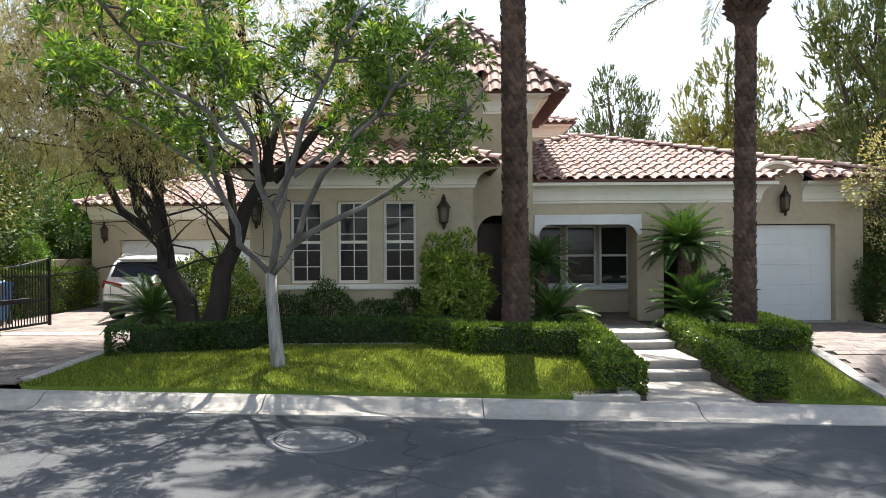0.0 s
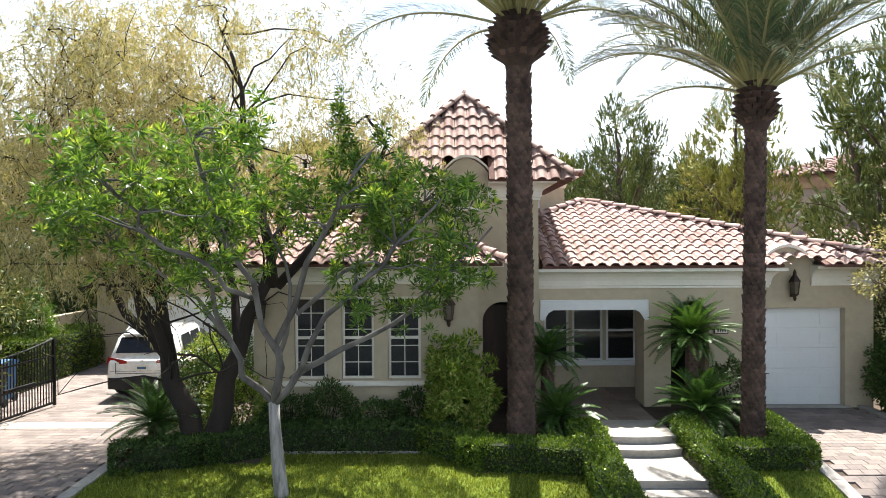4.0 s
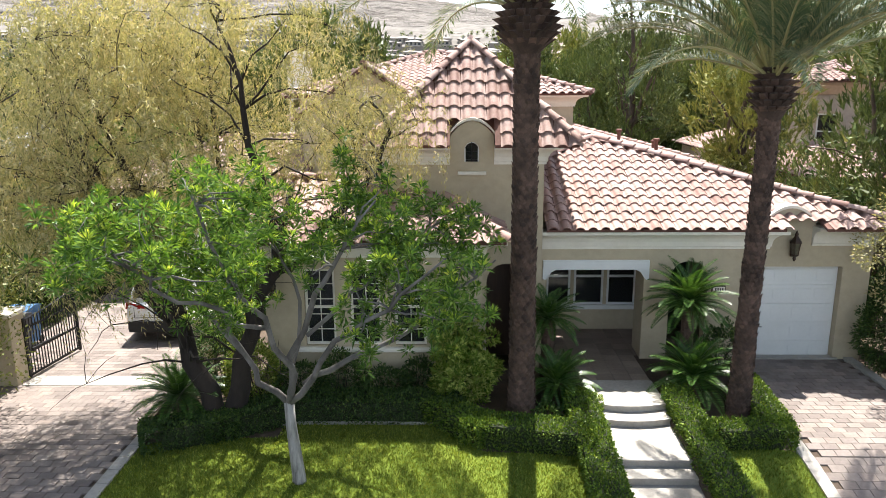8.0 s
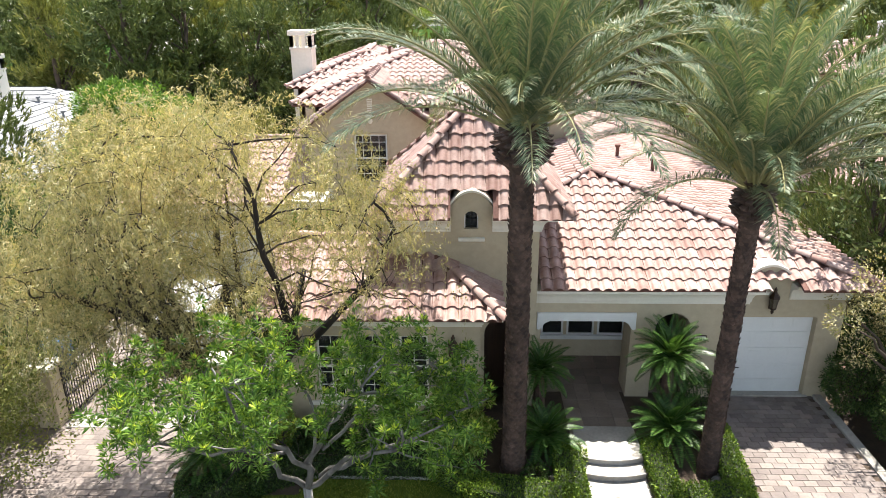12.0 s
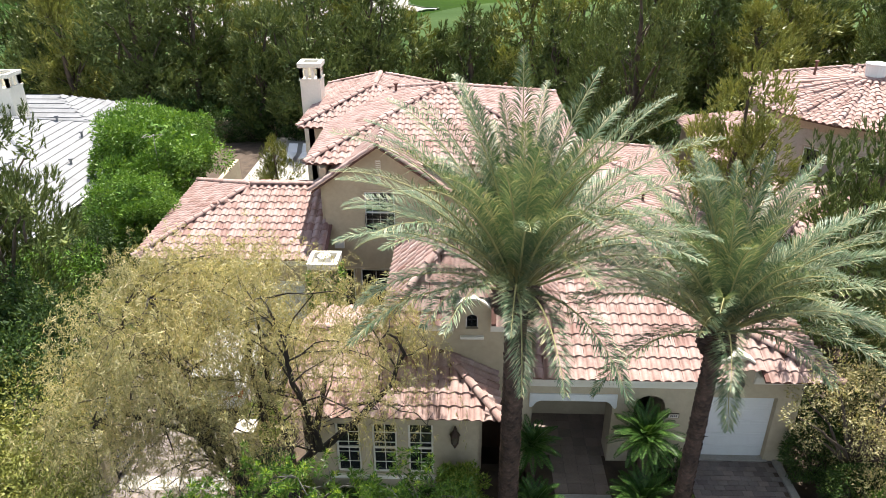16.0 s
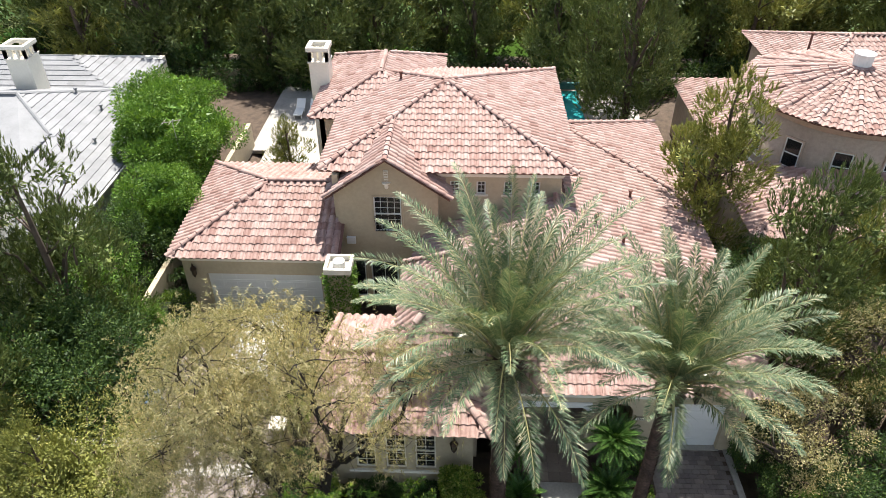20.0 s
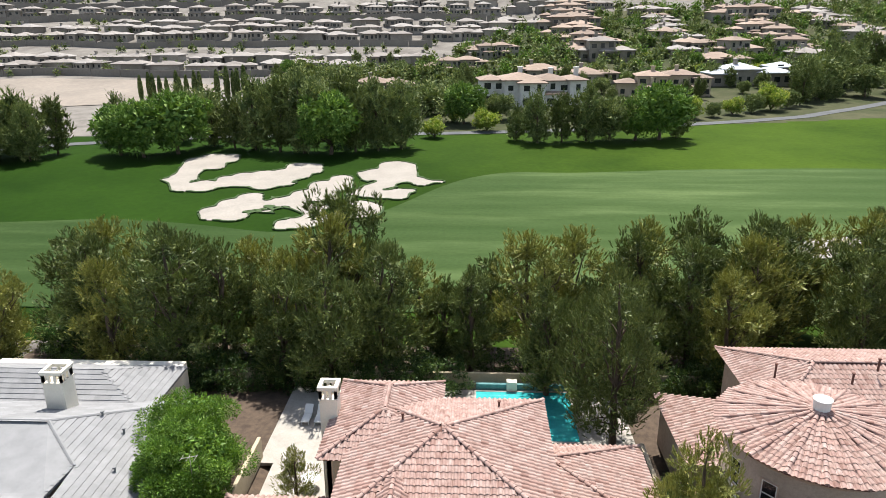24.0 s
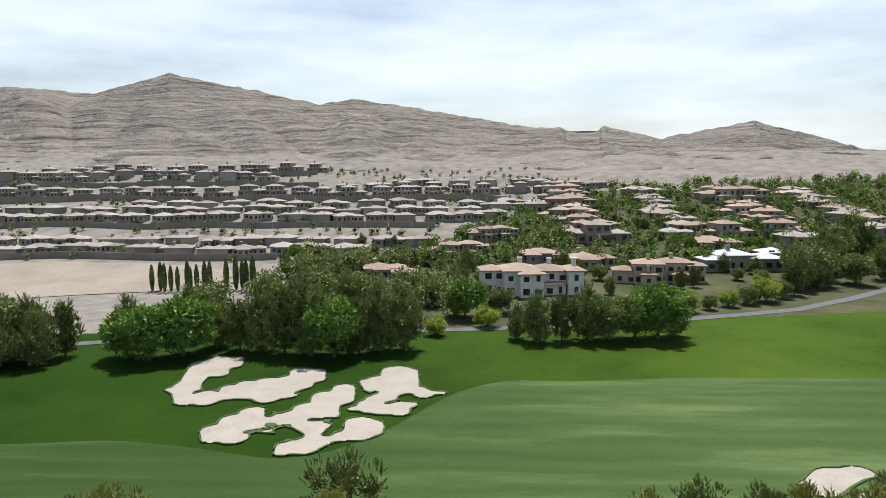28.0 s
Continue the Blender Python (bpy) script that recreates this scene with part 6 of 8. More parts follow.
plant("garden_shrub", broad_meshes(75, 2.3, .78, 12000, .09, L_VARI, M_BARK_DARK, low=.08, clumps=60, core=20), "tall leafy shrub with yellow-green leaves before the stucco", "shrub", "shrubs", .2, 14.15, -.05, 1.0, .6)
for k, (x, y, rx, rz, mt) in enumerate(((-3.3, 14.4, .55, .5, L_SHRUB), (-2.4, 14.5, .5, .62, L_SHRUB), (-1.4, 14.4, .55, .45, L_SHRUB), (-.7, 14.45, .4, .55, L_SHRUB), (-4.3, 14.3, .6, .8, L_VARI), (-5.2, 15.0, .7, .9, L_SHRUB), (-6.0, 17.5, .6, .9, L_VARI), (-6.0, 19.2, .7, 1.0, L_SHRUB),
                                   (6.3, 15.9, .45, .7, L_SHRUB), (10.7, 16.4, 1.0, 1.0, L_SHRUB), (11.2, 14.8, 1.0, .9, L_SHRUB), (11.0, 12.8, .9, .6, L_HEDGE), (3.0, 14.1, .2, .2, L_VARI), (1.9, 13.5, .3, .25, L_SHRUB), (-8.9, 27, .1, .1, L_SHRUB), (-13.0, 21.6, .9, 1.3, L_BROAD), (12.5, 11.8, 1.2, 1.0, L_SHRUB))):
    bush(x, y, -.05, rx, rx * .85, rz, int(2600 * rx * rz * 4), .075, mt, "loose dark green shrub against the stucco" if k < 9 else "leafy shrub at the garden's edge", 20 + k)

# ---- lanterns, gate, car and other things of the lot ----
M_LAMPGLASS = surface("lamp_glass", (.07, .06, .045), (.13, .11, .08), .25, 5, 20, 0)
M_CARWHITE = surface("car_paint", (.78, .78, .77), (.82, .82, .81), .25, 1, 8, 0, coat=.8)
M_CARGLASS = surface("car_glass", (.008, .009, .010), (.015, .016, .017), .12, 1, 8, 0, spec=.28)
M_RUBBER = surface("rubber", (.012, .012, .012), (.025, .025, .025), .8, 4, 30, .1, 60)
M_CHROME = surface("bright_metal", (.5, .5, .5), (.65, .65, .65), .25, 4, 30, 0, metal=1.0)
M_REDLAMP = surface("tail_lamp", (.25, .012, .012), (.34, .02, .02), .2, 4, 30, 0, coat=.6)
M_BLUEBIN = surface("blue_plastic", (.03, .10, .22), (.05, .15, .3), .6, 3, 20, .05)
M_GREYBIN = surface("grey_plastic", (.05, .055, .06), (.09, .09, .1), .6, 3, 20, .05)


def lantern(x, y, z, k=1.0):
    """A wall lantern; y is the wall's face."""
    t = thing("wall_lantern", "dark bronze six-sided wall lantern with seeded glass", "lantern", "wall lanterns", (x, y, z))
    part("wall_plate", Shape().box(-.05 * k, .05 * k, -.025, .0, -.22 * k, .1 * k, .008), M_BRONZE, t)
    part("arm", Shape().tube([(0, -.01, -.1 * k), (0, -.08 * k, -.2 * k), (0, -.15 * k, -.16 * k)], .014 * k, 6), M_BRONZE, t)
    c = (0, -.15 * k, 0)
    part("base", Shape().lathe([(.02 * k, -.3 * k), (.045 * k, -.24 * k), (.03 * k, -.2 * k), (.1 * k, -.15 * k), (.1 * k, -.12 * k)], 6, c), M_BRONZE, t)
    part("glass", Shape().lathe([(.082 * k, -.12 * k), (.115 * k, .16 * k)], 6, c), M_LAMPGLASS, t)
    for i in range(6):
        a = math.pi * i / 3
        part("cage_bar", Shape().tube([(.088 * k * math.cos(a), c[1] + .088 * k * math.sin(a), -.12 * k), (.123 * k * math.cos(a), c[1] + .123 * k * math.sin(a), .16 * k)], .009 * k, 4), M_BRONZE, t)
    part("hood", Shape().lathe([(.15 * k, .15 * k), (.14 * k, .18 * k), (.06 * k, .29 * k), (.04 * k, .33 * k), (.05 * k, .36 * k), (.012 * k, .45 * k)], 6, c), M_BRONZE, t)


lantern(-3.92, 14.93, 2.62, 1.0)
lantern(.02, 14.93, 2.58, 1.0)
lantern(8.2, 16.98, 2.9, 1.0)
lantern(-11.45, 23.93, 2.45, 1.0)
lantern(1.55, 16.38, 2.0, .8)

# gate and its pillars
def pillar(x, y, h, w=.5):
    p = thing("gate_pillar", "beige stucco gate pillar with a flat cap", "pillar", "gate pillars", (x, y, -.05))
    part("shaft", Shape().box(-w / 2, w / 2, -w / 2, w / 2, 0, h, .01), M_STUCCO, p)
    part("cap", Shape().box(-w / 2 - .05, w / 2 + .05, -w / 2 - .05, w / 2 + .05, h, h + .1, .015), M_TRIM, p)


pillar(-10.3, 15.45, 1.75, .55)
pillar(-6.3, 16.6, 1.3, .5)
sw = thing("side_wall", "beige stucco garden wall running from the gate pillar", "wall", at=(0, 0, 0))
part("wall", Shape().box(-24, -10.6, 15.3, 15.55, -.3, 1.45), M_STUCCO, sw)
part("coping", Shape().box(-24, -10.6, 15.25, 15.6, 1.45, 1.53, .01), M_TRIM, sw)
gate = thing("iron_gate", "open black wrought iron drive gate with an arched top rail", "gate", at=(-10.02, 15.65, .04))
gate.rotation_euler = (0, 0, radians(84))
GL = 1.9
part("bottom_rail", Shape().box(0, GL, -.02, .02, .05, .1), M_IRON, gate)
part("middle_rail", Shape().box(0, GL, -.02, .02, .62, .67), M_IRON, gate)
part("upper_rail", Shape().box(0, GL, -.02, .02, 1.22, 1.26), M_IRON, gate)
part("top_rail", Shape().tube([(GL * i / 8, 0, 1.45 + .22 * (i / 8) ** 1.6) for i in range(9)], .022, 6), M_IRON, gate)
part("hinge_stile", Shape().box(-.03, .03, -.03, .03, 0, 1.5), M_IRON, gate)
part("latch_stile", Shape().box(GL - .03, GL + .03, -.03, .03, 0, 1.7), M_IRON, gate)
for i in range(1, 19):
    x = GL * i / 19
    part("picket", Shape().tube([(x, 0, .06), (x, 0, 1.45 + .22 * (i / 19) ** 1.6)], .015, 5), M_IRON, gate)
part("opener_arm", Shape().box(.1, 1.1, -.1, -.04, .66, .74, .01), M_IRON, gate)
for k, (x, m, lab) in enumerate(((-11.3, M_GREYBIN, "grey wheeled rubbish bin with a dark lid"), (-11.5, M_BLUEBIN, "blue wheeled recycling bin with a closed lid"))):
    b = thing("wheelie_bin", lab, "bin", "bins by the gate", (x, 17.2 + k * .75, 0))
    part("body", Shape().add([(-.24, -.27, .1), (.24, -.27, .1), (.24, .27, .1), (-.24, .27, .1), (-.3, -.35, 1.0), (.3, -.35, 1.0), (.3, .35, 1.0), (-.3, .35, 1.0)],
                             [(0, 1, 2, 3), (4, 5, 6, 7), (0, 1, 5, 4), (1, 2, 6, 5), (2, 3, 7, 6), (3, 0, 4, 7)]), m, b)
    part("lid", Shape().prism([(-.38, 1.0), (.36, 1.0), (.36, 1.06), (.1, 1.12), (-.36, 1.07)], "x", -.32, .32), m, b)
    for q in (-.24, .24):
        part("wheel", Shape().tube([(q - .03, .3, .1), (q + .03, .3, .1)], .1, 10), M_RUBBER, b)


# white sport utility car, its tail to the street
def suv(x, y, turn=0.0):
    c = thing("suv", "white sport utility car parked with its tail to the street", "car", at=(x, y, .03))
    c.rotation_euler = (0, 0, turn)
    st = [(-2.46, .80, .48, .95), (-2.42, .88, .36, 1.02), (-2.25, .93, .3, 1.06), (-1.6, .955, .28, 1.07), (-.4, .96, .27, 1.05), (.8, .955, .28, 1.03), (1.7, .93, .3, .98), (2.2, .87, .34, .86), (2.42, .76, .42, .72)]
    s, n = Shape(), 14
    for yy, w, lo, hi in st:
        prof = [(-.80, lo), (-.97, lo + .08), (-1, lo + .25), (-1, (lo + hi) / 2), (-.975, hi - .12), (-.93, hi - .02), (-.7, hi)]
        prof = prof + [(-p, q) for p, q in reversed(prof)]
        s.v += [(p * w, yy, q) for p, q in prof]
    for i in range(len(st) - 1):
        for k in range(n):
            s.f.append((i * n + k, i * n + (k + 1) % n, (i + 1) * n + (k + 1) % n, (i + 1) * n + k))
    s.f += [tuple(range(n)), tuple(range((len(st) - 1) * n, len(st) * n))]
    body = part("body", s, M_CARWHITE, c, smooth=True)
    cab = [(-2.30, .78, 1.0, 1.03), (-2.12, .80, 1.0, 1.35), (-1.92, .78, 1.0, 1.62), (-1.5, .76, 1.0, 1.70), (-.6, .75, 1.0, 1.73), (.2, .74, 1.0, 1.68), (.75, .72, 1.0, 1.45), (1.25, .72, .98, 1.05)]
    s, n = Shape(), 8
    for yy, w, lo, hi in cab:
        prof = [(-1.14, lo), (-1.08, lo + (hi - lo) * .45), (-1.0, lo + (hi - lo) * .85), (-.86, hi)]
        s.v += [(p * w, yy, q) for p, q in prof + [(-p, q) for p, q in reversed(prof)]]
    for i in range(len(cab) - 1):
        for k in range(n):
            s.f.append((i * n + k, i * n + (k + 1) % n, (i + 1) * n + (k + 1) % n, (i + 1) * n + k))
    s.f += [tuple(range(n)), tuple(range((len(cab) - 1) * n, len(cab) * n))]
    part("cabin", s, M_CARWHITE, body, smooth=True)
    part("rear_window", Shape().add([(-.74, -2.262, 1.17), (.74, -2.262, 1.17), (.66, -2.015, 1.55), (-.66, -2.015, 1.55), (-.74, -2.18, 1.17), (.74, -2.18, 1.17), (.66, -1.93, 1.55), (-.66, -1.93, 1.55)],
                                    [(0, 1, 2, 3), (0, 4, 5, 1), (3, 2, 6, 7), (0, 3, 7, 4), (1, 5, 6, 2)]), M_CARGLASS, c)
    for sg in (-1, 1):
        for a, b in ((-1.75, -.95), (-.88, .0), (.07, .7)):
            part("side_window", Shape().add([(sg * .885, a, 1.1), (sg * .885, b + (.25 if b > .5 else 0), 1.1), (sg * .775, b, 1.55 if b < .5 else 1.4), (sg * .79, a, 1.55)], [(0, 1, 2, 3)]), M_CARGLASS, c)
        part("tail_lamp", Shape().add([(sg * .915, -2.40, .90), (sg * .36, -2.50, .93), (sg * .38, -2.49, 1.0), (sg * .885, -2.37, 1.09), (sg * .985, -2.0, .97), (sg * .97, -2.0, 1.09)], [(0, 1, 2, 3), (0, 3, 5, 4)]), M_REDLAMP, c)
        part("mirror", Shape().box(sg * 1.0 - .1, sg * 1.0 + .1, .75, .87, 1.02, 1.18, .03), M_CARWHITE, c)
        part("roof_rail", Shape().tube([(sg * .62, -1.8, 1.70), (sg * .64, -1.5, 1.76), (sg * .64, .0, 1.76), (sg * .62, .25, 1.70)], .018, 5), M_CHROME, c)
        for yy in (-1.5, 1.42):
            w = part("wheel", Shape().tube([(sg * .72, yy, .35), (sg * .95, yy, .35)], .35, 20), M_RUBBER, c)
            part("rim", Shape().tube([(sg * .93, yy, .35), (sg * .965, yy, .35)], .24, 12), M_CHROME, w)
    part("bumper", Shape().prism([(-.93, -2.05), (-.93, -2.3), (-.84, -2.48), (-.6, -2.53), (.6, -2.53), (.84, -2.48), (.93, -2.3), (.93, -2.05)], "z", .27, .56), M_RUBBER, c, "dark lower rear bumper")
    part("tailgate_seam", Shape().box(-.66, .66, -2.475, -2.455, .66, .672).box(-.67, -.66, -2.475, -2.44, .67, .95).box(.66, .67, -2.475, -2.44, .67, .95), M_RUBBER, c)
    part("number_plate", Shape().box(-.16, .16, -2.492, -2.45, .74, .88, .004), M_TRIM, c)
    part("plate_bar", Shape().box(-.11, .11, -2.497, -2.49, .78, .84), M_BLUEBIN, c)
    part("spoiler", Shape().box(-.6, .6, -2.12, -1.9, 1.60, 1.66, .015), M_CARWHITE, c)
    part("wiper", Shape().tube([(0, -2.3, 1.13), (.3, -2.24, 1.2)], .012, 4), M_RUBBER, c)
    part("exhaust", Shape().tube([(.5, -2.48, .34), (.5, -2.3, .34)], .04, 8), M_CHROME, c)
    part("badge", Shape().lathe([(.05, -.006), (.05, .006)], 12, (0, -2.48, 1.0)), M_CHROME, c)


suv(-8.15, 20.7, radians(5))

# ivy-grown chimney stack of the court
ct = thing("court_chimney", "low ivy-covered chimney stack with a flat white crown", "chimney", at=(-4.85, 22.7, 0))
part("shaft", Shape().box(-.42, .42, -.42, .42, 0, 3.7), M_STUCCO, ct)
part("crown", Shape().box(-.55, .55, -.55, -.42, 3.7, 3.95, .01).box(-.55, .55, .42, .55, 3.7, 3.95, .01).box(-.55, -.42, -.42, .42, 3.7, 3.95).box(.42, .55, -.42, .42, 3.7, 3.95), M_TRIM, ct)
part("crown_bed", Shape().box(-.42, .42, -.42, .42, 3.7, 3.74), M_CONCRETE, ct)
part("flue", Shape().lathe([(.24, 3.74), (.24, 4.02), (.0, 4.04)], 14), M_WHITE, ct)
r_ = np.random.default_rng(77)
n_ = 5200
a_ = r_.uniform(-.5, .5, (n_, 3))
k_ = r_.integers(0, 4, n_)
p_ = np.stack([np.where(k_ == 0, -.5, np.where(k_ == 1, .5, a_[:, 0])), np.where(k_ == 2, -.5, np.where(k_ == 3, .5, a_[:, 1])), (a_[:, 2] + .5) * 3.6], axis=1) + r_.normal(0, .07, (n_, 3))
part("ivy", quads("ivy", leaf_quads(p_, r_.normal(0, 1, (n_, 3)) + p_ * np.array([2, 2, 0]), .11, .08, r_), L_BROAD), None, ct)

# pale stones in the beds under the palms
def stone(x, y, k, seed):
    r = np.random.default_rng(seed)
    bm = bmesh.new()
    bmesh.ops.create_icosphere(bm, subdivisions=2, radius=k)
    for v in bm.verts:
        v.co = v.co * (1 + .35 * noise.noise(v.co * 3 / k * .4 + Vector((seed, 0, 0)))) * 1.0
        v.co.z *= .62
    me = bpy.data.meshes.new("stone")
    bm.to_mesh(me)
    bm.free()
    me.materials.append(M_STONE)
    ob = whole("garden_stone", me, None, "pale rough stone lying in the dark mulch", "stone", "stones in the beds", at=(x, y, lot_z(x, y) + k * .3))
    ob.rotation_euler = (0, 0, r.uniform(0, 6.28))


M_STONE = surface("pale_stone", (.22, .19, .16), (.42, .38, .33), .9, 5, 30, .5, 40)
for k, (x, y) in enumerate(((1.95, 13.45), (2.15, 13.3), (1.85, 13.2), (2.3, 13.55), (2.05, 13.05), (6.05, 13.55), (6.15, 13.8), (5.95, 13.75), (6.1, 14.05))):
    stone(x, y, .08 + .035 * (k % 3), k)
mb = thing("wall_box", "small white metal box on the stucco under the gable", "box", at=(-4.75, 25.29, 3.25))
part("case", Shape().box(-.19, .19, -.12, 0, -.16, .16, .012), M_WHITE, mb)
part("lid", Shape().box(-.2, .2, -.14, 0, .16, .19, .006), M_WHITE, mb)

# back garden: patio, pool, loungers, side wall
whole("patio", Shape().box(-13.5, 12, 39.4, 49.5, -.2, .03).box(-12.5, -7.45, 31.7, 39.4, -.2, .03), M_CONCRETE, "pale concrete patio round the pool", "patio", kind="structure")
M_WATER = surface("pool_water", (.03, .30, .32), (.05, .42, .42), .05, .6, 3, .12, 5, spec=.6)
M_POOLTILE = surface("pool_tile", (.05, .16, .17), (.1, .26, .27), .4, 3, 40, .05)
pool = thing("pool", "turquoise swimming pool with dark tiled raised spa wall", "pool")
part("water", Shape().box(4.6, 8.2, 42.5, 47.2, .03, .06).box(1.0, 8.2, 47.2, 49.2, .03, .061), M_WATER, pool)
for x0, x1, y0, y1 in ((4.35, 4.6, 42.3, 47.2), (8.2, 8.5, 42.3, 49.4), (4.6, 8.2, 42.25, 42.5), (1, 8.2, 49.2, 49.45), (.8, 1.0, 47.2, 49.4)):
    part("coping", Shape().box(x0, x1, y0, y1, 0, .1, .015), M_CONCRETE, pool)
part("spa_wall", Shape().box(1.0, 8.5, 49.5, 49.8, 0, .55, .02), M_POOLTILE, pool, "teal mosaic spa wall")
part("spout_block", Shape().box(3.4, 4.2, 49.3, 49.9, 0, .85, .02), M_TRIM, pool)
for k in range(2):
    l = thing("sun_lounger", "white sun lounger on the patio", "lounger", "loungers on the patio", (-11.4 + k * .95, 44.5, .03))
    part("seat", Shape().box(-.3, .3, -.6, .6, .28, .34, .01), M_WHITE, l)
    part("backrest", Shape().prism([(.6, .28), (1.2, .7), (1.2, .76), (.6, .34)], "x", -.3, .3), M_WHITE, l)
    for p, q in ((-.25, -.5), (.25, -.5), (-.25, .5), (.25, .5)):
        part("leg", Shape().box(p - .02, p + .02, q - .02, q + .02, 0, .28), M_WHITE, l)
pt_ = thing("patio_table", "small white patio table among garden chairs", "table", at=(-9.4, 37.0, .03))
part("tabletop", Shape().lathe([(.6, .70), (.62, .72), (.6, .74), (0, .74)], 20), M_WHITE, pt_)
part("pedestal", Shape().lathe([(.3, 0), (.05, .06), (.05, .7)], 12), M_WHITE, pt_)
whole("boundary_wall", Shape().box(11.6, 11.85, 21.5, 40, -.1, 1.75).box(-13.6, -13.35, 16.0, 40, -.1, 1.6), M_STUCCO, "beige stucco boundary walls between the gardens", "wall", kind="structure")
whole("rear_wall", Shape().box(-40, 40, 50.6, 50.85, -.6, .9), M_STUCCO, "low rear garden wall before the pines", "wall", kind="structure")

# ---- neighbouring houses ----
def slate_roof(faces, parent, label):
    """Flat grey tiles in stepped courses."""
    s = Shape()
    for f in faces:
        n = len(f)
        s.add([tuple(p) for p in f] + [(p[0], p[1], p[2] - .15) for p in f], [tuple(range(n)), tuple(range(2 * n - 1, n - 1, -1))] + [(i, (i + 1) % n, n + (i + 1) % n, n + i) for i in range(n)])
    root = part("roof", s, M_SLATE, parent, label)
    out = Shape()
    for f in faces:
        p0 = Vector(f[0])
        u = (Vector(f[1]) - p0).normalized()
        nr = u.cross(Vector(f[2]) - p0).normalized()
        if nr.z < 0:
            nr = -nr
        w = nr.cross(u)
        if w.z < 0:
            w = -w
        flat = [((Vector(p) - p0).dot(u), (Vector(p) - p0).dot(w)) for p in f]
        v1, step = max(q[1] for q in flat), .42
        for j in range(int(v1 / step) + 1):
            lo = j * step
            xs = []
            for (a, b), (c, d) in zip(flat, flat[1:] + flat[:1]):
                if (b > lo + .2) != (d > lo + .2):
                    xs.append(a + (c - a) * (lo + .2 - b) / (d - b))
            if len(xs) < 2:
                continue
            a, b = min(xs), max(xs)
            k = max(int((b - a) / 1.1), 1)
            for i in range(k):
                q0, q1 = a + (b - a) * i / k, a + (b - a) * (i + 1) / k - .012
                q = [p0 + u * q0 + w * lo + nr * .05, p0 + u * q1 + w * lo + nr * .05, p0 + u * q1 + w * (lo + step + .02) + nr * .012, p0 + u * q0 + w * (lo + step + .02) + nr * .012]
                out.add([tuple(p) for p in q] + [tuple(q[0] - nr * .045), tuple(q[1] - nr * .045)], [(0, 1, 2, 3), (4, 5, 1, 0)])
    tagged(part("tiles", out, M_SLATE, root), kind="stuff")
    return root


def ridge_line(parent, a, b, mat):
    part("ridge", Shape().tube([a, b], .11, 6), mat, parent)


gh = thing("grey_house", "pale house with light grey flat-tile hipped roofs", "house")
part("wall", Shape().box(-35.5, -18.4, 25.9, 41.4, -.1, 3.0), M_TRIM, gh)
g1, gv_, ga = (-24.5, 35.5, 5.4), (-21.55, 32.65, 4.35), (-21.25, 28.4, 4.23)
gse, gne = (-17.8, 25.3, 3.0), (-17.8, 42.0, 3.0)
slate_roof([[gse, gne, g1, gv_, ga], [(-36, 30.3, 4.05), (-22.0, 30.3, 4.05), gv_, g1, (-36, 35.5, 5.4)], [(-22.0, 30.3, 4.05), (-36, 30.3, 4.05), (-36, 28.4, 4.23), ga],
            [(-36, 25.3, 3.0), gse, ga, (-36, 28.4, 4.23)], [gne, (-36, 42.0, 3.0), (-36, 35.5, 5.4), g1]], gh, "light grey flat-tile roof in stepped courses")
for a, b in ((gse, ga), (gv_, g1), (gne, g1), (g1, (-36, 35.5, 5.4)), (ga, (-36, 28.4, 4.23))):
    ridge_line(gh, a, b, M_SLATE)
for x, y, z in ((-20.6, 36.5, 4.0), (-19.6, 33.2, 3.6), (-19.0, 36.2, 3.4), (-19.4, 29.3, 3.6), (-22.3, 37.4, 4.6)):
    v = thing("roof_vent", "small grey vent pipe on the flat grey tiles", "vent", "roof vents", (x, y, z))
    part("pipe", Shape().lathe([(.06, -.3), (.06, .3)], 8), M_SLATE, v)
    part("cowl", Shape().lathe([(.11, .28), (.12, .36), (.05, .38)], 8), M_SLATE, v)
part("wall", Shape().box(-36, -21.4, 40.5, 48, -.1, 2.9), M_TRIM, gh)
f_ = [(-36.5, 40.0, 2.9), (-21.0, 40.0, 2.9), (-24.9, 47.0, 3.2), (-36.5, 47.0, 3.2)]
slate_roof([[f_[0], f_[1], (-25.5, 43.4, 4.6), (-36.5, 43.4, 4.6)], [(-21.0, 40.0, 2.9), (-21.0, 47.2, 2.9), (-25.5, 43.4, 4.6)], [(-21.0, 47.2, 2.9), (-36.5, 47.2, 2.9), (-36.5, 43.4, 4.6), (-25.5, 43.4, 4.6)]], gh, "light grey flat-tile roof of the rear wing")
part("wall", Shape().box(-36, -24.6, 22.6, 25.9, -.1, 2.6), M_TRIM, gh)
slate_roof([[(-36.5, 22.0, 2.6), (-24.2, 22.0, 2.6), (-26.0, 25.6, 3.7), (-36.5, 25.6, 3.7)], [(-24.2, 22.0, 2.6), (-24.2, 25.6, 2.6), (-26.0, 25.6, 3.7)]], gh, "light grey flat-tile roof of the front wing")
chimney(gh, -26.0, 39.3, .65, 0, 6.9, M_TRIM, "white chimney with an arcaded top")
chimney(gh, -21.0, 25.4, .6, 0, 5.9, M_TRIM, "white chimney with an arcaded top")
for x0, z0 in ((-19.6, .9), (-22.6, .9)):
    window(x0, x0 + .9, z0, 2.2, 25.72, 2, 2, parent=gh, surround=False)
part("gutter", Shape().tube([(-17.75, 25.2, 2.92), (-17.75, 42, 2.92)], .06, 6), M_WHITE, gh)

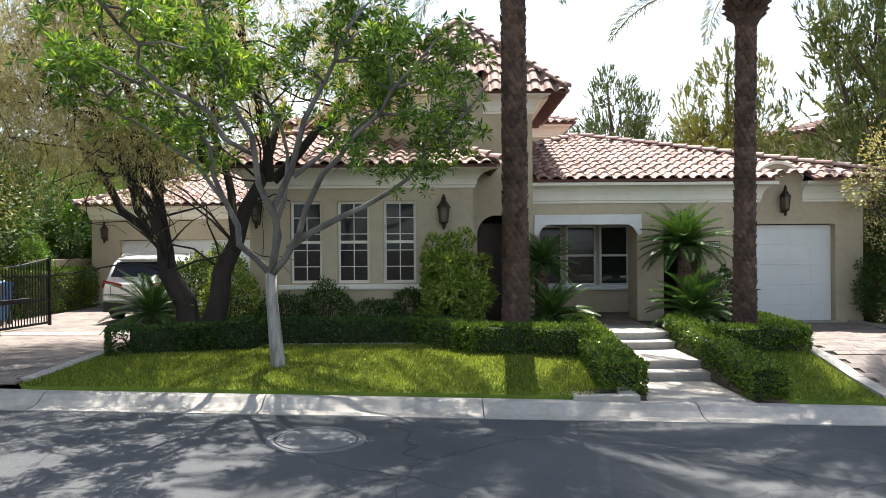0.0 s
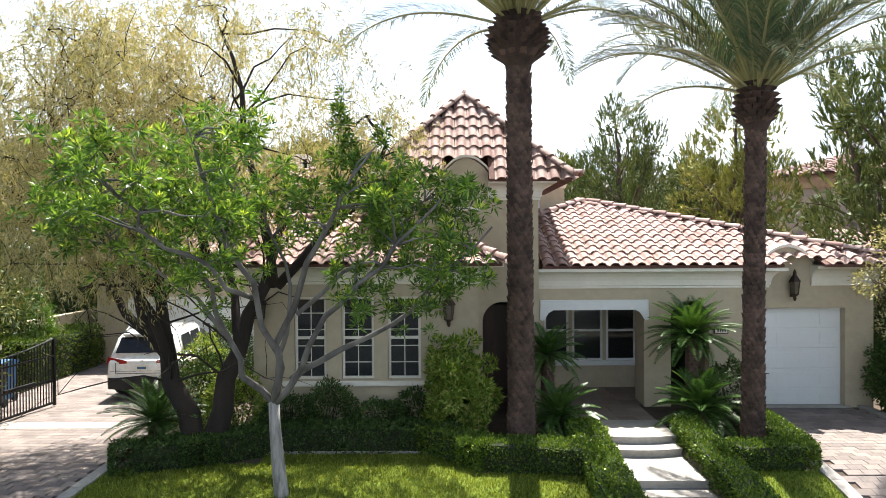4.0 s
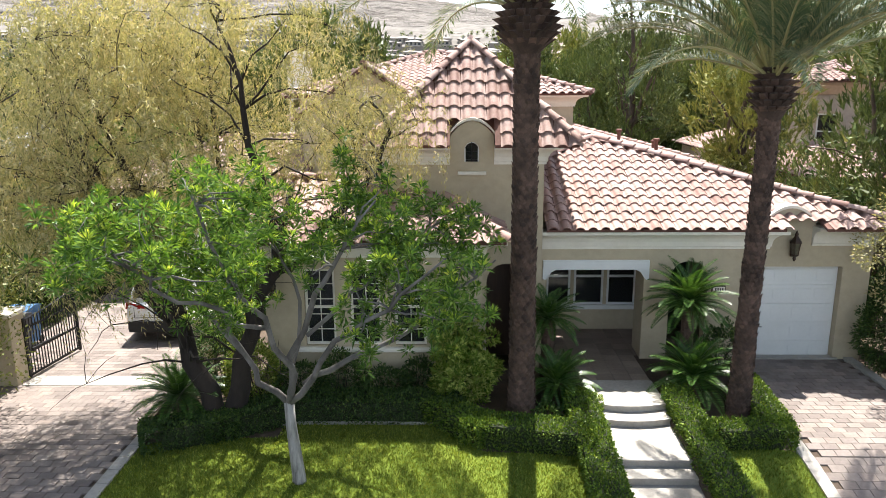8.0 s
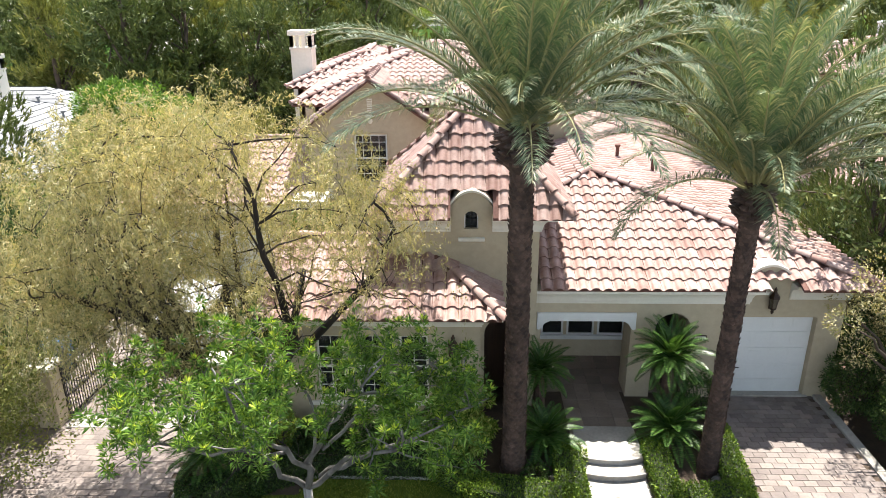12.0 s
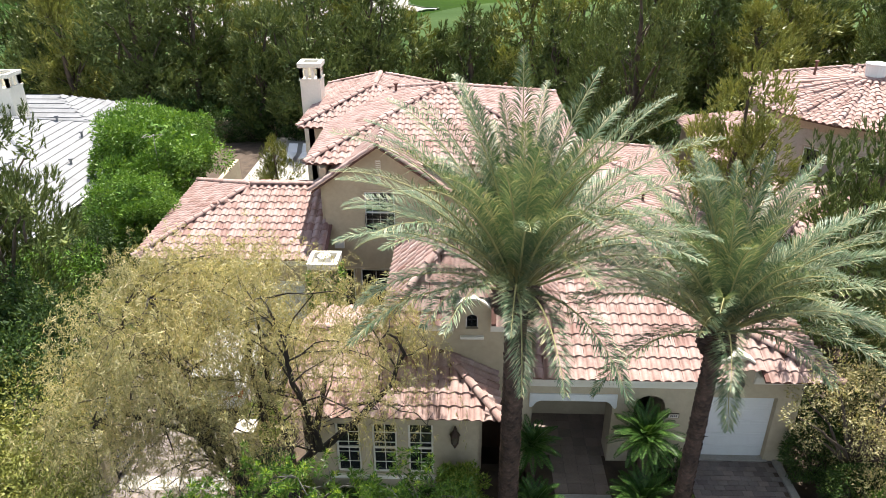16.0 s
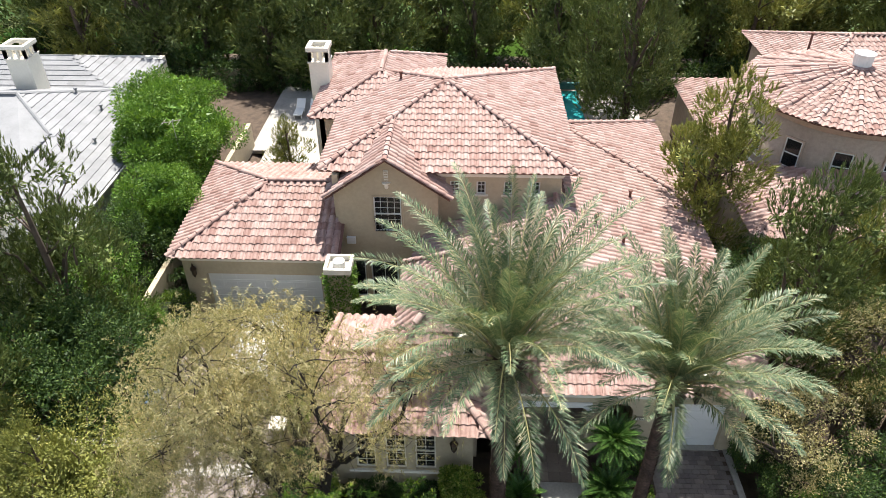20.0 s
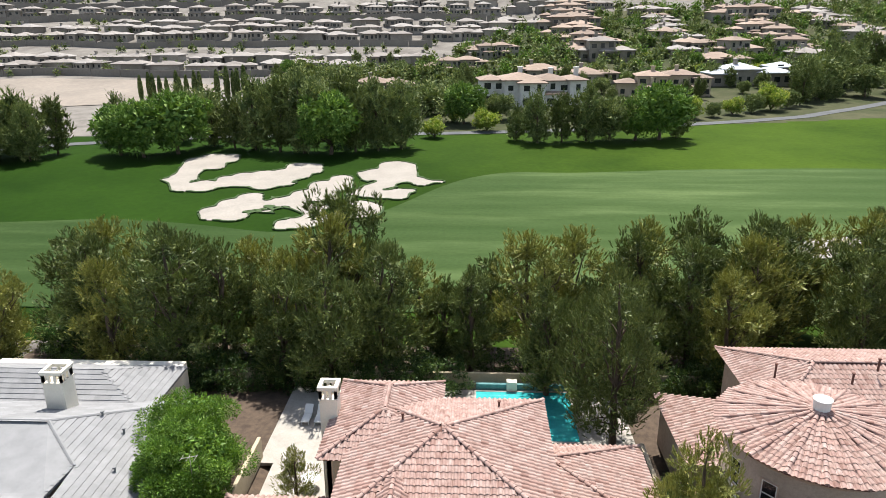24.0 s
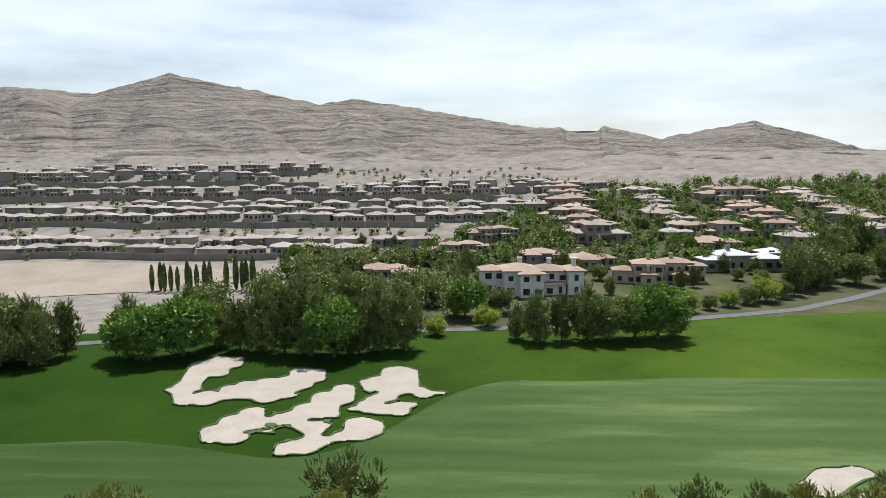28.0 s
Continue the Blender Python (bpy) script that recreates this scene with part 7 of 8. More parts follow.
ph = thing("turret_house", "pink stucco villa with a round turret and clay-tile roofs", "house")
TC, TR = (19.4, 34.0), 4.55
s = Shape().lathe([(TR, -.1), (TR, 6.85)], 40, (*TC, 0))
tur = part("turret", s, M_STUCCO_PINK, ph, "round pink stucco turret", True)
N = 18
ring = [(TC[0] + (TR + .72) * math.cos(2 * math.pi * (k + .5) / N), TC[1] + (TR + .72) * math.sin(2 * math.pi * (k + .5) / N), 6.84) for k in range(N)]
peak = (TC[0], TC[1], 8.05)
roof([[ring[k], ring[(k + 1) % N], peak] for k in range(N)], [(p, peak) for p in ring], ph, "shallow conical clay-tile roof in flat sectors", limit=0, caps_limit=0, name="turret_roof")
part("turret_vent", Shape().lathe([(.42, 0), (.42, .12), (.46, .75), (.5, .8), (.5, .86), (.3, .9)], 20, (*TC, 7.85)), M_WHITE, ph, "white drum vent on the turret")
part("eave_band", Shape().lathe([(TR + .02, 6.3), (TR + .1, 6.32), (TR + .14, 6.6), (TR + .5, 6.8), (TR, 6.8)], 40, (*TC, 0)), M_STUCCO_PINK, ph, "", True)
for deg in (-168, -140, -112, -84, -56, -28):
    a = radians(deg)
    wx = part("window", Shape().box(-.5, .5, -.06, .1, 3.9, 4.0).box(-.5, -.42, -.05, .1, 4.0, 5.5).box(.42, .5, -.05, .1, 4.0, 5.5).box(-.5, .5, -.05, .1, 5.5, 5.58), M_STUCCO_PINK, ph)
    wx.matrix_basis = Matrix.Translation((TC[0] + math.cos(a) * TR, TC[1] + math.sin(a) * TR, 0)) @ pose(0, 0, 0, 0, 0, deg + 90)
    part("window_frame", Shape().box(-.42, -.36, -.03, .05, 4.0, 5.5).box(.36, .42, -.03, .05, 4.0, 5.5).box(-.36, .36, -.03, .05, 4.0, 4.06).box(-.36, .36, -.03, .05, 5.44, 5.5).box(-.36, .36, -.03, .05, 4.72, 4.78), M_WHITE, wx)
    part("pane", Shape().box(-.36, .36, -.012, 0, 4.06, 5.44), M_GLASS, wx)
    part("sill", Shape().box(-.62, .62, -.16, .06, 3.8, 3.9, .02), M_TRIM, wx)
part("belt_course", Shape().lathe([(TR, 3.2), (TR + .12, 3.22), (TR + .12, 3.34), (TR, 3.38)], 40, (*TC, 0)), M_TRIM, ph)
part("wall", Shape().box(18.9, 34, 37.5, 46.5, -.1, 5.2), M_STUCCO_PINK, ph)
q_ = [(18.3, 37.0, 5.25), (34.5, 37.0, 5.25), (34.5, 47, 5.25), (18.3, 47, 5.25)]
qa, qb = (22.6, 41.6, 6.95), (30, 41.6, 6.95)
roof([[q_[0], q_[1], qb, qa], [q_[3], q_[0], qa], [q_[2], q_[3], qa, qb], [q_[1], q_[2], qb]], [(q_[0], qa), (q_[3], qa), (qa, qb)], ph, "hipped clay-tile roof", limit=0, caps_limit=0)
part("wall", Shape().box(13.2, 26, 26.6, 32, -.1, 3.3), M_STUCCO_PINK, ph)
roof([[(12.8, 25.8, 3.4), (27, 25.8, 3.4), (27, 29.6, 4.7), (16.4, 29.6, 4.7)], [(12.8, 33.0, 3.4), (12.8, 25.8, 3.4), (16.4, 29.6, 4.7)]], [((12.8, 25.8, 3.4), (16.4, 29.6, 4.7))], ph, "low clay-tile roof round the turret", limit=0, caps_limit=0)
part("wall", Shape().box(13.6, 18.4, 36.0, 43, -.1, 3.3), M_STUCCO_PINK, ph)
roof([[(13.2, 43.5, 3.4), (13.2, 35.4, 3.4), (16.6, 38.5, 4.5), (16.6, 41, 4.5)], [(13.2, 35.4, 3.4), (18.4, 35.4, 3.4), (16.6, 38.5, 4.5)], [(18.4, 35.4, 3.4), (18.4, 43.5, 3.4), (16.6, 41, 4.5), (16.6, 38.5, 4.5)]], [((13.2, 35.4, 3.4), (16.6, 38.5, 4.5)), ((16.6, 41, 4.5), (16.6, 38.5, 4.5))], ph, "low clay-tile side roof", limit=0, caps_limit=0)
for x, y in ((14.3, 26.55), (16.2, 26.55)):
    window(x, x + .8, .9, 2.3, y, 2, 2, parent=ph, surround=False)
for x, y, z, h in ((19.6, 40.2, 6.9, .7), (24.0, 39.5, 6.9, .5), (26, 40.5, 7.3, .6)):
    v = thing("roof_vent", "small terracotta vent pipe on the roof tiles", "vent", "roof vents", (x, y, z))
    part("pipe", Shape().lathe([(.07, -.3), (.07, h - .08)], 8), M_UNDER, v)
    part("cowl", Shape().lathe([(.1, h - .1), (.12, h - .02), (.05, h)], 8), M_UNDER, v)
ta = thing("television_aerial", "white television aerial on a pole above the trees", "aerial", at=(-14.6, 32.0, 0))
part("mast", Shape().tube([(0, 0, 3), (0, 0, 5.6)], .02, 6), M_CONCRETE, ta)
part("boom", Shape().tube([(-.5, 0, 5.45), (.4, .1, 5.6)], .02, 5), M_CONCRETE, ta)
for k in (-.55, -.1, .4):
    part("element", Shape().tube([(k * .8, -.3, 5.52), (k * .8, .3, 5.52)], .012, 4), M_CONCRETE, ta)

# ---- golf course ----
M_FAIR, n_, l_, b_ = node_material("fairway_grass")
_geo = n_.new("ShaderNodeNewGeometry")
_wave = n_.new("ShaderNodeTexWave")
_wave.bands_direction = "Y"
_wave.inputs["Scale"].default_value, _wave.inputs["Distortion"].default_value, _wave.inputs["Detail"].default_value = .055, 2.5, 2.0
l_.new(_geo.outputs["Position"], _wave.inputs["Vector"])
_c = ramp_of(n_, l_, _wave.outputs["Fac"], [(0, (.042, .072, .023)), (1, (.048, .080, .027))])
_c = mixed(n_, l_, "MULTIPLY", .8, _c, ramp_of(n_, l_, noise_at(n_, l_, .06, 7, .66, (.3, 1.9, 1)), [(.32, (.76, .84, .76)), (.5, (1.0, 1.0, 1.0)), (.64, (1.75, 1.55, 1.75))]))
_c = mixed(n_, l_, "MULTIPLY", 1.0, _c, eastward(n_, l_, -60, 40, (.62, .68, .62), (1.06, 1.04, 1.06)))
_c = mixed(n_, l_, "MULTIPLY", .6, _c, ramp_of(n_, l_, noise_at(n_, l_, 1.5, 4, .6), [(.3, (.85,) * 3), (.7, (1.12,) * 3)]))
l_.new(_c, b_.inputs["Base Color"])
b_.inputs["Roughness"].default_value = .95
b_.inputs["Specular IOR Level"].default_value = .04
M_SAND = surface("bunker_sand", (.235, .215, .19), (.30, .275, .243), .95, .25, 3.0, .3, 6)
M_LIP = surface("bunker_lip", (.02, .05, .01), (.04, .075, .015), .95, 1, 8, .3, 10)
EDGE_X = [-140, -74, -57, -42, -28, -18.7, -11, -3.6, 7.5, 18.5, 42, 83, 170]
EDGE_Y = [105, 104, 106.5, 103.6, 99.5, 104.5, 116, 130.7, 138.5, 137.5, 140.7, 141.3, 143]


def fair_edge(x):
    return sum(float(np.interp(x + d, EDGE_X, EDGE_Y)) for d in (-4, -2, 0, 2, 4)) / 5


whole("fairway", patch(lambda x, y: min(fair_edge(x) - y, y - 70), -140, 170, 68, 148, 2.0, lambda x, y: land(x, y) + .07, "fairway", M_FAIR), None,
      "mown pale green fairway with faint mowing stripes", "fairway", kind="structure")

SAND_A = [(-58.4, 146.9, -55.8, 135.3, 2.32), (-56.3, 150.9, -52.6, 140.3, 2.3), (-52.4, 151.0, -51.3, 146.2, 1.81), (-58.2, 130.2, -54.5, 127.5, 0.86), (-55.8, 132.5, -52.3, 124.4, 2.5), (-50.1, 127.6, -48.5, 123.6, 1.91), (-47.0, 131.4, -45.5, 127.1, 1.57), (-44.4, 133.8, -41.9, 127.2, 1.91), (-40.7, 135.3, -37.8, 125.7, 2.38), (-37.1, 137.0, -34.7, 128.1, 1.94), (-35.4, 142.1, -33.5, 133.2, 2.34), (-32.4, 142.2, -31.4, 137.2, 1.87), (-47.7, 125.2, -42.7, 127.4, 1.0), (-42.7, 127.4, -35.2, 128.1, 1.24)]
TONGUE_A = [(-52.6, 128.6, -49.6, 132.2, 0.61), (-49.6, 132.2, -47.7, 136.0, 0.63), (-33.1, 129.0, -31.4, 130.1, 0.61)]
SAND_B = [(-42.4, 110.7, -41.1, 107.6, 1.99), (-40.6, 115.1, -37.8, 107.4, 2.23), (-38.5, 119.1, -36.7, 112.2, 2.11), (-36.5, 118.8, -35.1, 116.5, 1.0), (-33.5, 111.0, -31.9, 110.7, 1.08), (-31.2, 117.5, -29.8, 111.6, 1.95), (-29.2, 121.2, -26.7, 109.3, 2.38), (-27.3, 127.3, -25.4, 117.7, 2.53), (-24.7, 132.1, -23.8, 125.3, 2.19), (-28.9, 104.7, -28.7, 102.6, 1.26), (-26.3, 107.8, -25.7, 104.1, 2.32), (-24.6, 112.6, -23.8, 106.1, 1.6), (-21.3, 108.7, -20.2, 109.5, 1.33), (-18.8, 114.7, -18.0, 109.6, 2.46), (-16.1, 114.2, -15.7, 110.7, 1.37), (-37.5, 114.7, -28.2, 115.5, 1.05), (-24.3, 107.1, -20.3, 108.4, 0.85), (-35.4, 117.4, -30.2, 115.8, 0.85)]
TONGUE_B = [(-36.6, 109.9, -32.5, 112.0, 0.51), (-32.5, 112.0, -30.4, 113.0, 0.51), (-30.7, 110.7, -28.5, 108.6, 1.77), (-27.2, 115.5, -23.1, 116.3, 0.66), (-23.1, 116.3, -21.3, 116.7, 0.53), (-23.2, 109.7, -22.2, 114.0, 1.03), (-35.0, 117.4, -36.0, 121.0, 0.84)]
SAND_C = [(-15.6, 143.4, -14.7, 131.9, 3.18), (-18.9, 137.6, -18.9, 131.8, 1.8), (-21.2, 136.3, -20.4, 134.0, 0.99), (-12.7, 142.7, -11.9, 134.3, 1.52), (-10.2, 131.6, -8.9, 128.9, 1.74), (-7.9, 130.0, -5.7, 130.0, 0.79), (-19.1, 123.9, -18.0, 120.7, 1.49), (-16.2, 128.0, -15.4, 120.7, 2.27), (-12.7, 123.3, -12.6, 119.9, 1.78), (-10.4, 123.8, -10.6, 123.0, 0.68), (-18.1, 127.1, -12.8, 131.6, 1.57), (-21.0, 121.1, -15.7, 122.6, 0.96)]
TONGUE_C = [(-15.2, 124.2, -13.3, 125.6, 0.57), (-13.3, 125.6, -9.8, 125.4, 0.59), (-22.6, 122.2, -20.5, 126.6, 1.01), (-20.5, 126.6, -18.3, 129.7, 0.74)]
SAND_D = [(47, 93, 51, 97, 2.6), (51, 97, 55, 98.5, 2.0), (52, 90, 55, 92, 1.6)]
SANDS = [SAND_A, SAND_B, SAND_C, SAND_D]
TONGUES = [TONGUE_A, TONGUE_B, TONGUE_C, []]


def sand_field(k):
    def field(x, y):
        if not (SX[k][0] < x < SX[k][1] and SX[k][2] < y < SX[k][3]):
            return -1.0
        t = 0.0
        for c in SANDS[k]:
            t += math.exp(min(capsule(x, y, *c) * 1.8, 12))
        d = math.log(t) / 1.8 + .2 * noise.noise((x * .35, y * .35, 9))
        for c in TONGUES[k]:
            d = min(d, -capsule(x, y, *c))
        return d
    return field


SX = [(min(min(c[0], c[2]) for c in s) - 6, max(max(c[0], c[2]) for c in s) + 6, min(min(c[1], c[3]) for c in s) - 6, max(max(c[1], c[3]) for c in s) + 6) for s in SANDS]
for k, (x0, x1, y0, y1) in enumerate(SX):
    f = sand_field(k)
    b = thing("sand_bunker", "pale sand bunker with fingers of grass and a sharp turf lip", "bunker", "bunkers of the fairway")
    part("sand", patch(f, x0, x1, y0, y1, .42, lambda x, y: land(x, y) + .12, "sand", M_SAND), None, b)
    part("turf_lip", patch(lambda x, y: min(f(x, y) + .34, .06 - f(x, y)) if f(x, y) > -.9 else -1, x0, x1, y0, y1, .5, lambda x, y: land(x, y) + .26, "turf_lip", M_LIP, rim=.22), None, b)

PATHWAY = [(-125, 150), (-95, 163.5), (-60, 175), (-5, 182), (30, 188), (60, 196), (97, 209.6), (118, 224), (144, 247), (180, 268), (215, 280)]


def path_field(x, y):
    return max(capsule(x, y, *a, *b, 1.9) for a, b in zip(PATHWAY[:-1], PATHWAY[1:]))


whole("cart_path", patch(path_field, -126, 216, 146, 284, 1.5, lambda x, y: land(x, y) + .10, "cart_path", surface("worn_path", (.055, .06, .066), (.09, .095, .10), .9, .3, 4, .1, 20)), None,
      "grey asphalt cart path curving beside the fairway", "path", kind="structure")
M_LOT = surface("graded_sand", (.17, .145, .12), (.24, .205, .17), .95, .04, .5, .2, 2)
whole("graded_lot", patch(lambda x, y: min(1 - ((x + 165) / 75) ** 2 - ((y - 258) / 34) ** 2 + .15 * noise.noise((x * .05, y * .05, 2)), 1), -245, -85, 220, 296, 3.0, lambda x, y: land(x, y) + .2, "graded_lot", M_LOT), None,
      "bare graded pale sand lot", "lot", kind="structure")

# ---- hills ----
SKY_X = [-1.4, -1.0, -.675, -.547, -.434, -.338, -.218, -.173, -.065, .083, .1, .121, .128, .17, .178, .256, .385, .48, .53, .584, .8, 1.2]
SKY_Z = [150, 180, 226, 210, 246, 220, 184, 195, 171, 136, 136, 138, 128, 127, 140, 113, 145, 112, 92, 78, 60, 60]
M_HILL, n_, l_, b_ = node_material("desert_rock")
_geo = n_.new("ShaderNodeNewGeometry")
_mp = n_.new("ShaderNodeMapping")
_mp.inputs["Rotation"].default_value = (0, radians(5), 0)
_mp.inputs["Scale"].default_value = (.005, .005, .13)
l_.new(_geo.outputs["Position"], _mp.inputs["Vector"])
_nz = n_.new("ShaderNodeTexNoise")
_nz.inputs["Scale"].default_value, _nz.inputs["Detail"].default_value, _nz.inputs["Roughness"].default_value = 1.6, 8, .65
l_.new(_mp.outputs["Vector"], _nz.inputs["Vector"])
_c = ramp_of(n_, l_, _nz.outputs["Fac"], [(.32, (.05, .045, .041)), (.40, (.115, .105, .096)), (.50, (.185, .172, .16)), (.68, (.25, .236, .222))])
_c = mixed(n_, l_, "MULTIPLY", .85, _c, ramp_of(n_, l_, noise_at(n_, l_, .16, 6, .7), [(.3, (.62, .62, .60)), (.5, (1.0, 1.0, 1.0)), (.75, (1.15, 1.13, 1.1))]))
_c = mixed(n_, l_, "MULTIPLY", .8, _c, ramp_of(n_, l_, noise_at(n_, l_, .009, 4, .6), [(.35, (.8, .79, .78)), (.65, (1.12, 1.1, 1.07))]))
l_.new(_c, b_.inputs["Base Color"])
b_.inputs["Roughness"].default_value = .95
b_.inputs["Specular IOR Level"].default_value = .05
_bp = n_.new("ShaderNodeBump")
_bp.inputs["Strength"].default_value, _bp.inputs["Distance"].default_value = 1.0, 9.0
_sum = mixed(n_, l_, "ADD", .55, _nz.outputs["Fac"], noise_at(n_, l_, .07, 8, .7))
l_.new(_sum, _bp.inputs["Height"])
l_.new(_bp.outputs["Normal"], b_.inputs["Normal"])


def hills():
    ax = np.concatenate([np.linspace(-1.4, -.8, 40), np.linspace(-.79, .72, 340), np.linspace(.74, 1.2, 30)])
    ys = np.concatenate([np.linspace(560, 1500, 130), np.linspace(1540, 2500, 8)])
    v = []
    for y in ys:
        for a in ax:
            x = a * y
            top = float(np.interp(a, SKY_X, SKY_Z))
            foot = float(np.interp(y, LAND_Y, LAND_Z)) - 3
            t = (y - 600) / 800
            rise = max(t, 0) ** 1.15 if t < 1 else 1 - .5 * ease(0, 1, t - 1)
            gully = .55 * (abs(noise.noise((a * 9 + .3 * t, t * 1.4, 5.0))) - .28)
            z = foot * (1 - min(max(t, 0), 1)) + top * rise * (1400 / 1400) + (top - 40) * gully * .5 * math.sin(math.pi * min(max(t, 0), 1)) ** .8
            strat = (z + 18 * noise.noise((a * 3, t * 2, 1))) / 11
            z += 4.5 * (strat - math.floor(strat) - .5) * (1 if t > .15 else 0) * (.5 + noise.noise((a * 12, t * 6, 3)))
            z += 5.0 * (.4 - abs(noise.noise((x * .018, y * .018, 0)))) + 2.6 * noise.noise((x * .05, y * .05, 0)) + 1.4 * noise.noise((x * .13, y * .13, 0))
            v.append((x, y, z if t > -.05 else min(z, foot)))
    w = len(ax)
    f = [(j * w + i, j * w + i + 1, (j + 1) * w + i + 1, (j + 1) * w + i) for j in range(len(ys) - 1) for i in range(w - 1)]
    me = bpy.data.meshes.new("hills")
    me.from_pydata(v, [], f)
    me.materials.append(M_HILL)
    whole("hills", me, None, "bare layered grey-brown desert hills", "hills", kind="structure")


hills()
tank = thing("water_tank", "round grey water tank on the saddle of the hill", "tank", at=(217, 1398, 110))
part("shell", Shape().lathe([(20, -12), (20, 19), (19.2, 19.6), (0, 21)], 32), surface("tank_grey", (.26, .25, .235), (.32, .31, .295), .8, .1, 1, 0), tank)
part("rim", Shape().lathe([(20.3, 18.4), (20.3, 19.1), (19.5, 19.1)], 32), M_RUBBER, tank)

# ---- far houses ----
ROOF_FAR = surface("far_roof", (.19, .178, .168), (.275, .258, .245), .9, .06, .8, .1, 2, random=("object", [(0, (.75, .72, .70)), (.5, (1.0, .96, .93)), (1, (1.15, 1.15, 1.15))]))
ROOF_ROSE = surface("far_rose_roof", (.19, .145, .115), (.29, .225, .185), .9, .06, .8, .1, 2, random=("object", [(0, (.8, .76, .74)), (.5, (1.0, .98, .95)), (1, (1.2, 1.15, 1.1))]))
ROOF_BLUE = surface("far_blue_roof", (.33, .36, .39), (.42, .45, .48), .8, .06, .8, .1, 2)
WALL_FAR = surface("far_wall", (.20, .18, .155), (.31, .285, .25), .9, .05, .8, .1, 2, random=("object", [(0, (.75, .72, .7)), (.5, (1, 1, 1)), (1, (1.25, 1.25, 1.25))]))
WALL_CREAM = surface("far_cream_wall", (.36, .30, .22), (.44, .37, .28), .9, .05, .8, .1, 2)
WALL_WHITE = surface("far_white_wall", (.55, .54, .52), (.64, .63, .61), .9, .05, .8, .1, 2)
GLASS_FAR = surface("far_glass", (.015, .018, .02), (.03, .035, .04), .2, 1, 3, 0)


def hip(s, x0, x1, y0, y1, h, slope, o=.7):
    """A hipped roof over a block, with its eaves board."""
    hw, hd, cx, cy = (x1 - x0) / 2 + o, (y1 - y0) / 2 + o, (x0 + x1) / 2, (y0 + y1) / 2
    rise = min(hw, hd) * slope
    rx, ry = max(hw - hd, 0), max(hd - hw, 0)
    e = [(x0 - o, y0 - o, h), (x1 + o, y0 - o, h), (x1 + o, y1 + o, h), (x0 - o, y1 + o, h)]
    a, b = (cx - rx, cy - ry, h + rise), (cx + rx, cy + ry, h + rise)
    low = [(p[0], p[1], h - .25) for p in e]
    rest = [(6, 7, 8, 9), (0, 6, 7, 1), (1, 7, 8, 2), (2, 8, 9, 3), (3, 9, 6, 0)]
    tops = [(0, 1, 5, 4), (1, 2, 5), (2, 3, 4, 5), (3, 0, 4)] if rx >= ry else [(0, 1, 4), (1, 2, 5, 4), (2, 3, 5), (3, 0, 4, 5)]
    s.add(e + [a, b] + low, tops + rest)


def far_house_meshes(seed, blocks, roof=None, wall=None, slope=.3, stacks=1):
    """A far villa of several hipped blocks (x0, x1, y0, y1, height), with windows and chimneys."""
    r = np.random.default_rng(seed)
    meshes = []
    for x0, x1, y0, y1, h in blocks:
        meshes.append(("wall", Shape().box(x0, x1, y0, y1, -2.5, h).mesh("wall", wall or WALL_FAR)))
        s = Shape()
        hip(s, x0, x1, y0, y1, h, slope)
        meshes.append(("roof", s.mesh("roof", roof or ROOF_FAR)))
        n = max(int((x1 - x0) / 2.4), 1)
        for lev in range(2 if h > 4.5 else 1):
            for i in range(n):
                cx0 = x0 + (x1 - x0) * (i + .5) / n
                ww, zz = r.uniform(.4, .95), lev * 3.1 + r.uniform(.4, .9)
                meshes.append(("window", Shape().box(cx0 - ww, cx0 + ww, y0 - .05, y0 + .1, zz, zz + r.uniform(1.2, 1.7)).mesh("window", GLASS_FAR)))
    for k in range(stacks):
        x0, x1, y0, y1, h = blocks[k % len(blocks)]
        cx, cy = x0 + (x1 - x0) * r.uniform(.25, .75), y0 + (y1 - y0) * r.uniform(.4, .7)
        c = Shape().box(cx - .5, cx + .5, cy - .5, cy + .5, h, h + 2.4)
        c.box(cx - .65, cx + .65, cy - .65, cy + .65, h + 2.4, h + 2.7)
        meshes.append(("chimney", c.mesh("chimney", wall or WALL_FAR)))
    return meshes


LOW_A = [(-7, 2.2, -5, 5, 3.1), (1.5, 7, -3.5, 4, 3.0), (-4.5, .8, -6.4, -3, 2.9)]
LOW_B = [(-8, 4, -4, 4.5, 3.2), (3, 8, -6, 1, 2.9), (-6.5, -2, -6.6, -3, 2.9)]
TALL_A = [(-7, 1, -5, 5, 6.0), (.5, 7.5, -4, 4, 3.1), (-3.5, 0.5, -6.5, -4, 3.0), (-9.5, -6.5, -2.5, 4, 3.0)]
TALL_B = [(-6.5, 4.5, -4.5, 4.5, 5.9), (3.5, 6.5, -3, 3.5, 3.0), (-2, 3, -6.3, -4, 3.0)]
GRAND_A = [(-8, 1, -5, 6, 6.3), (0, 8.5, -3.5, 6, 6.0), (8, 12, -6, 3, 6.3), (-4.5, 1.5, -7.5, -4, 5.8), (-13, -7.5, -1, 7, 6.0), (2, 7.5, -5.2, -3, 2.9)]
GRAND_B = [(-9, 0, -5, 4, 6.2), (-1, 9, -2, 6, 6.4), (-7, -2.5, -7.5, -4.5, 3.2), (-15, -8, -4, 3, 4.0), (8, 13, -3, 4, 5.6), (3, 8, -5, -1, 3.1)]
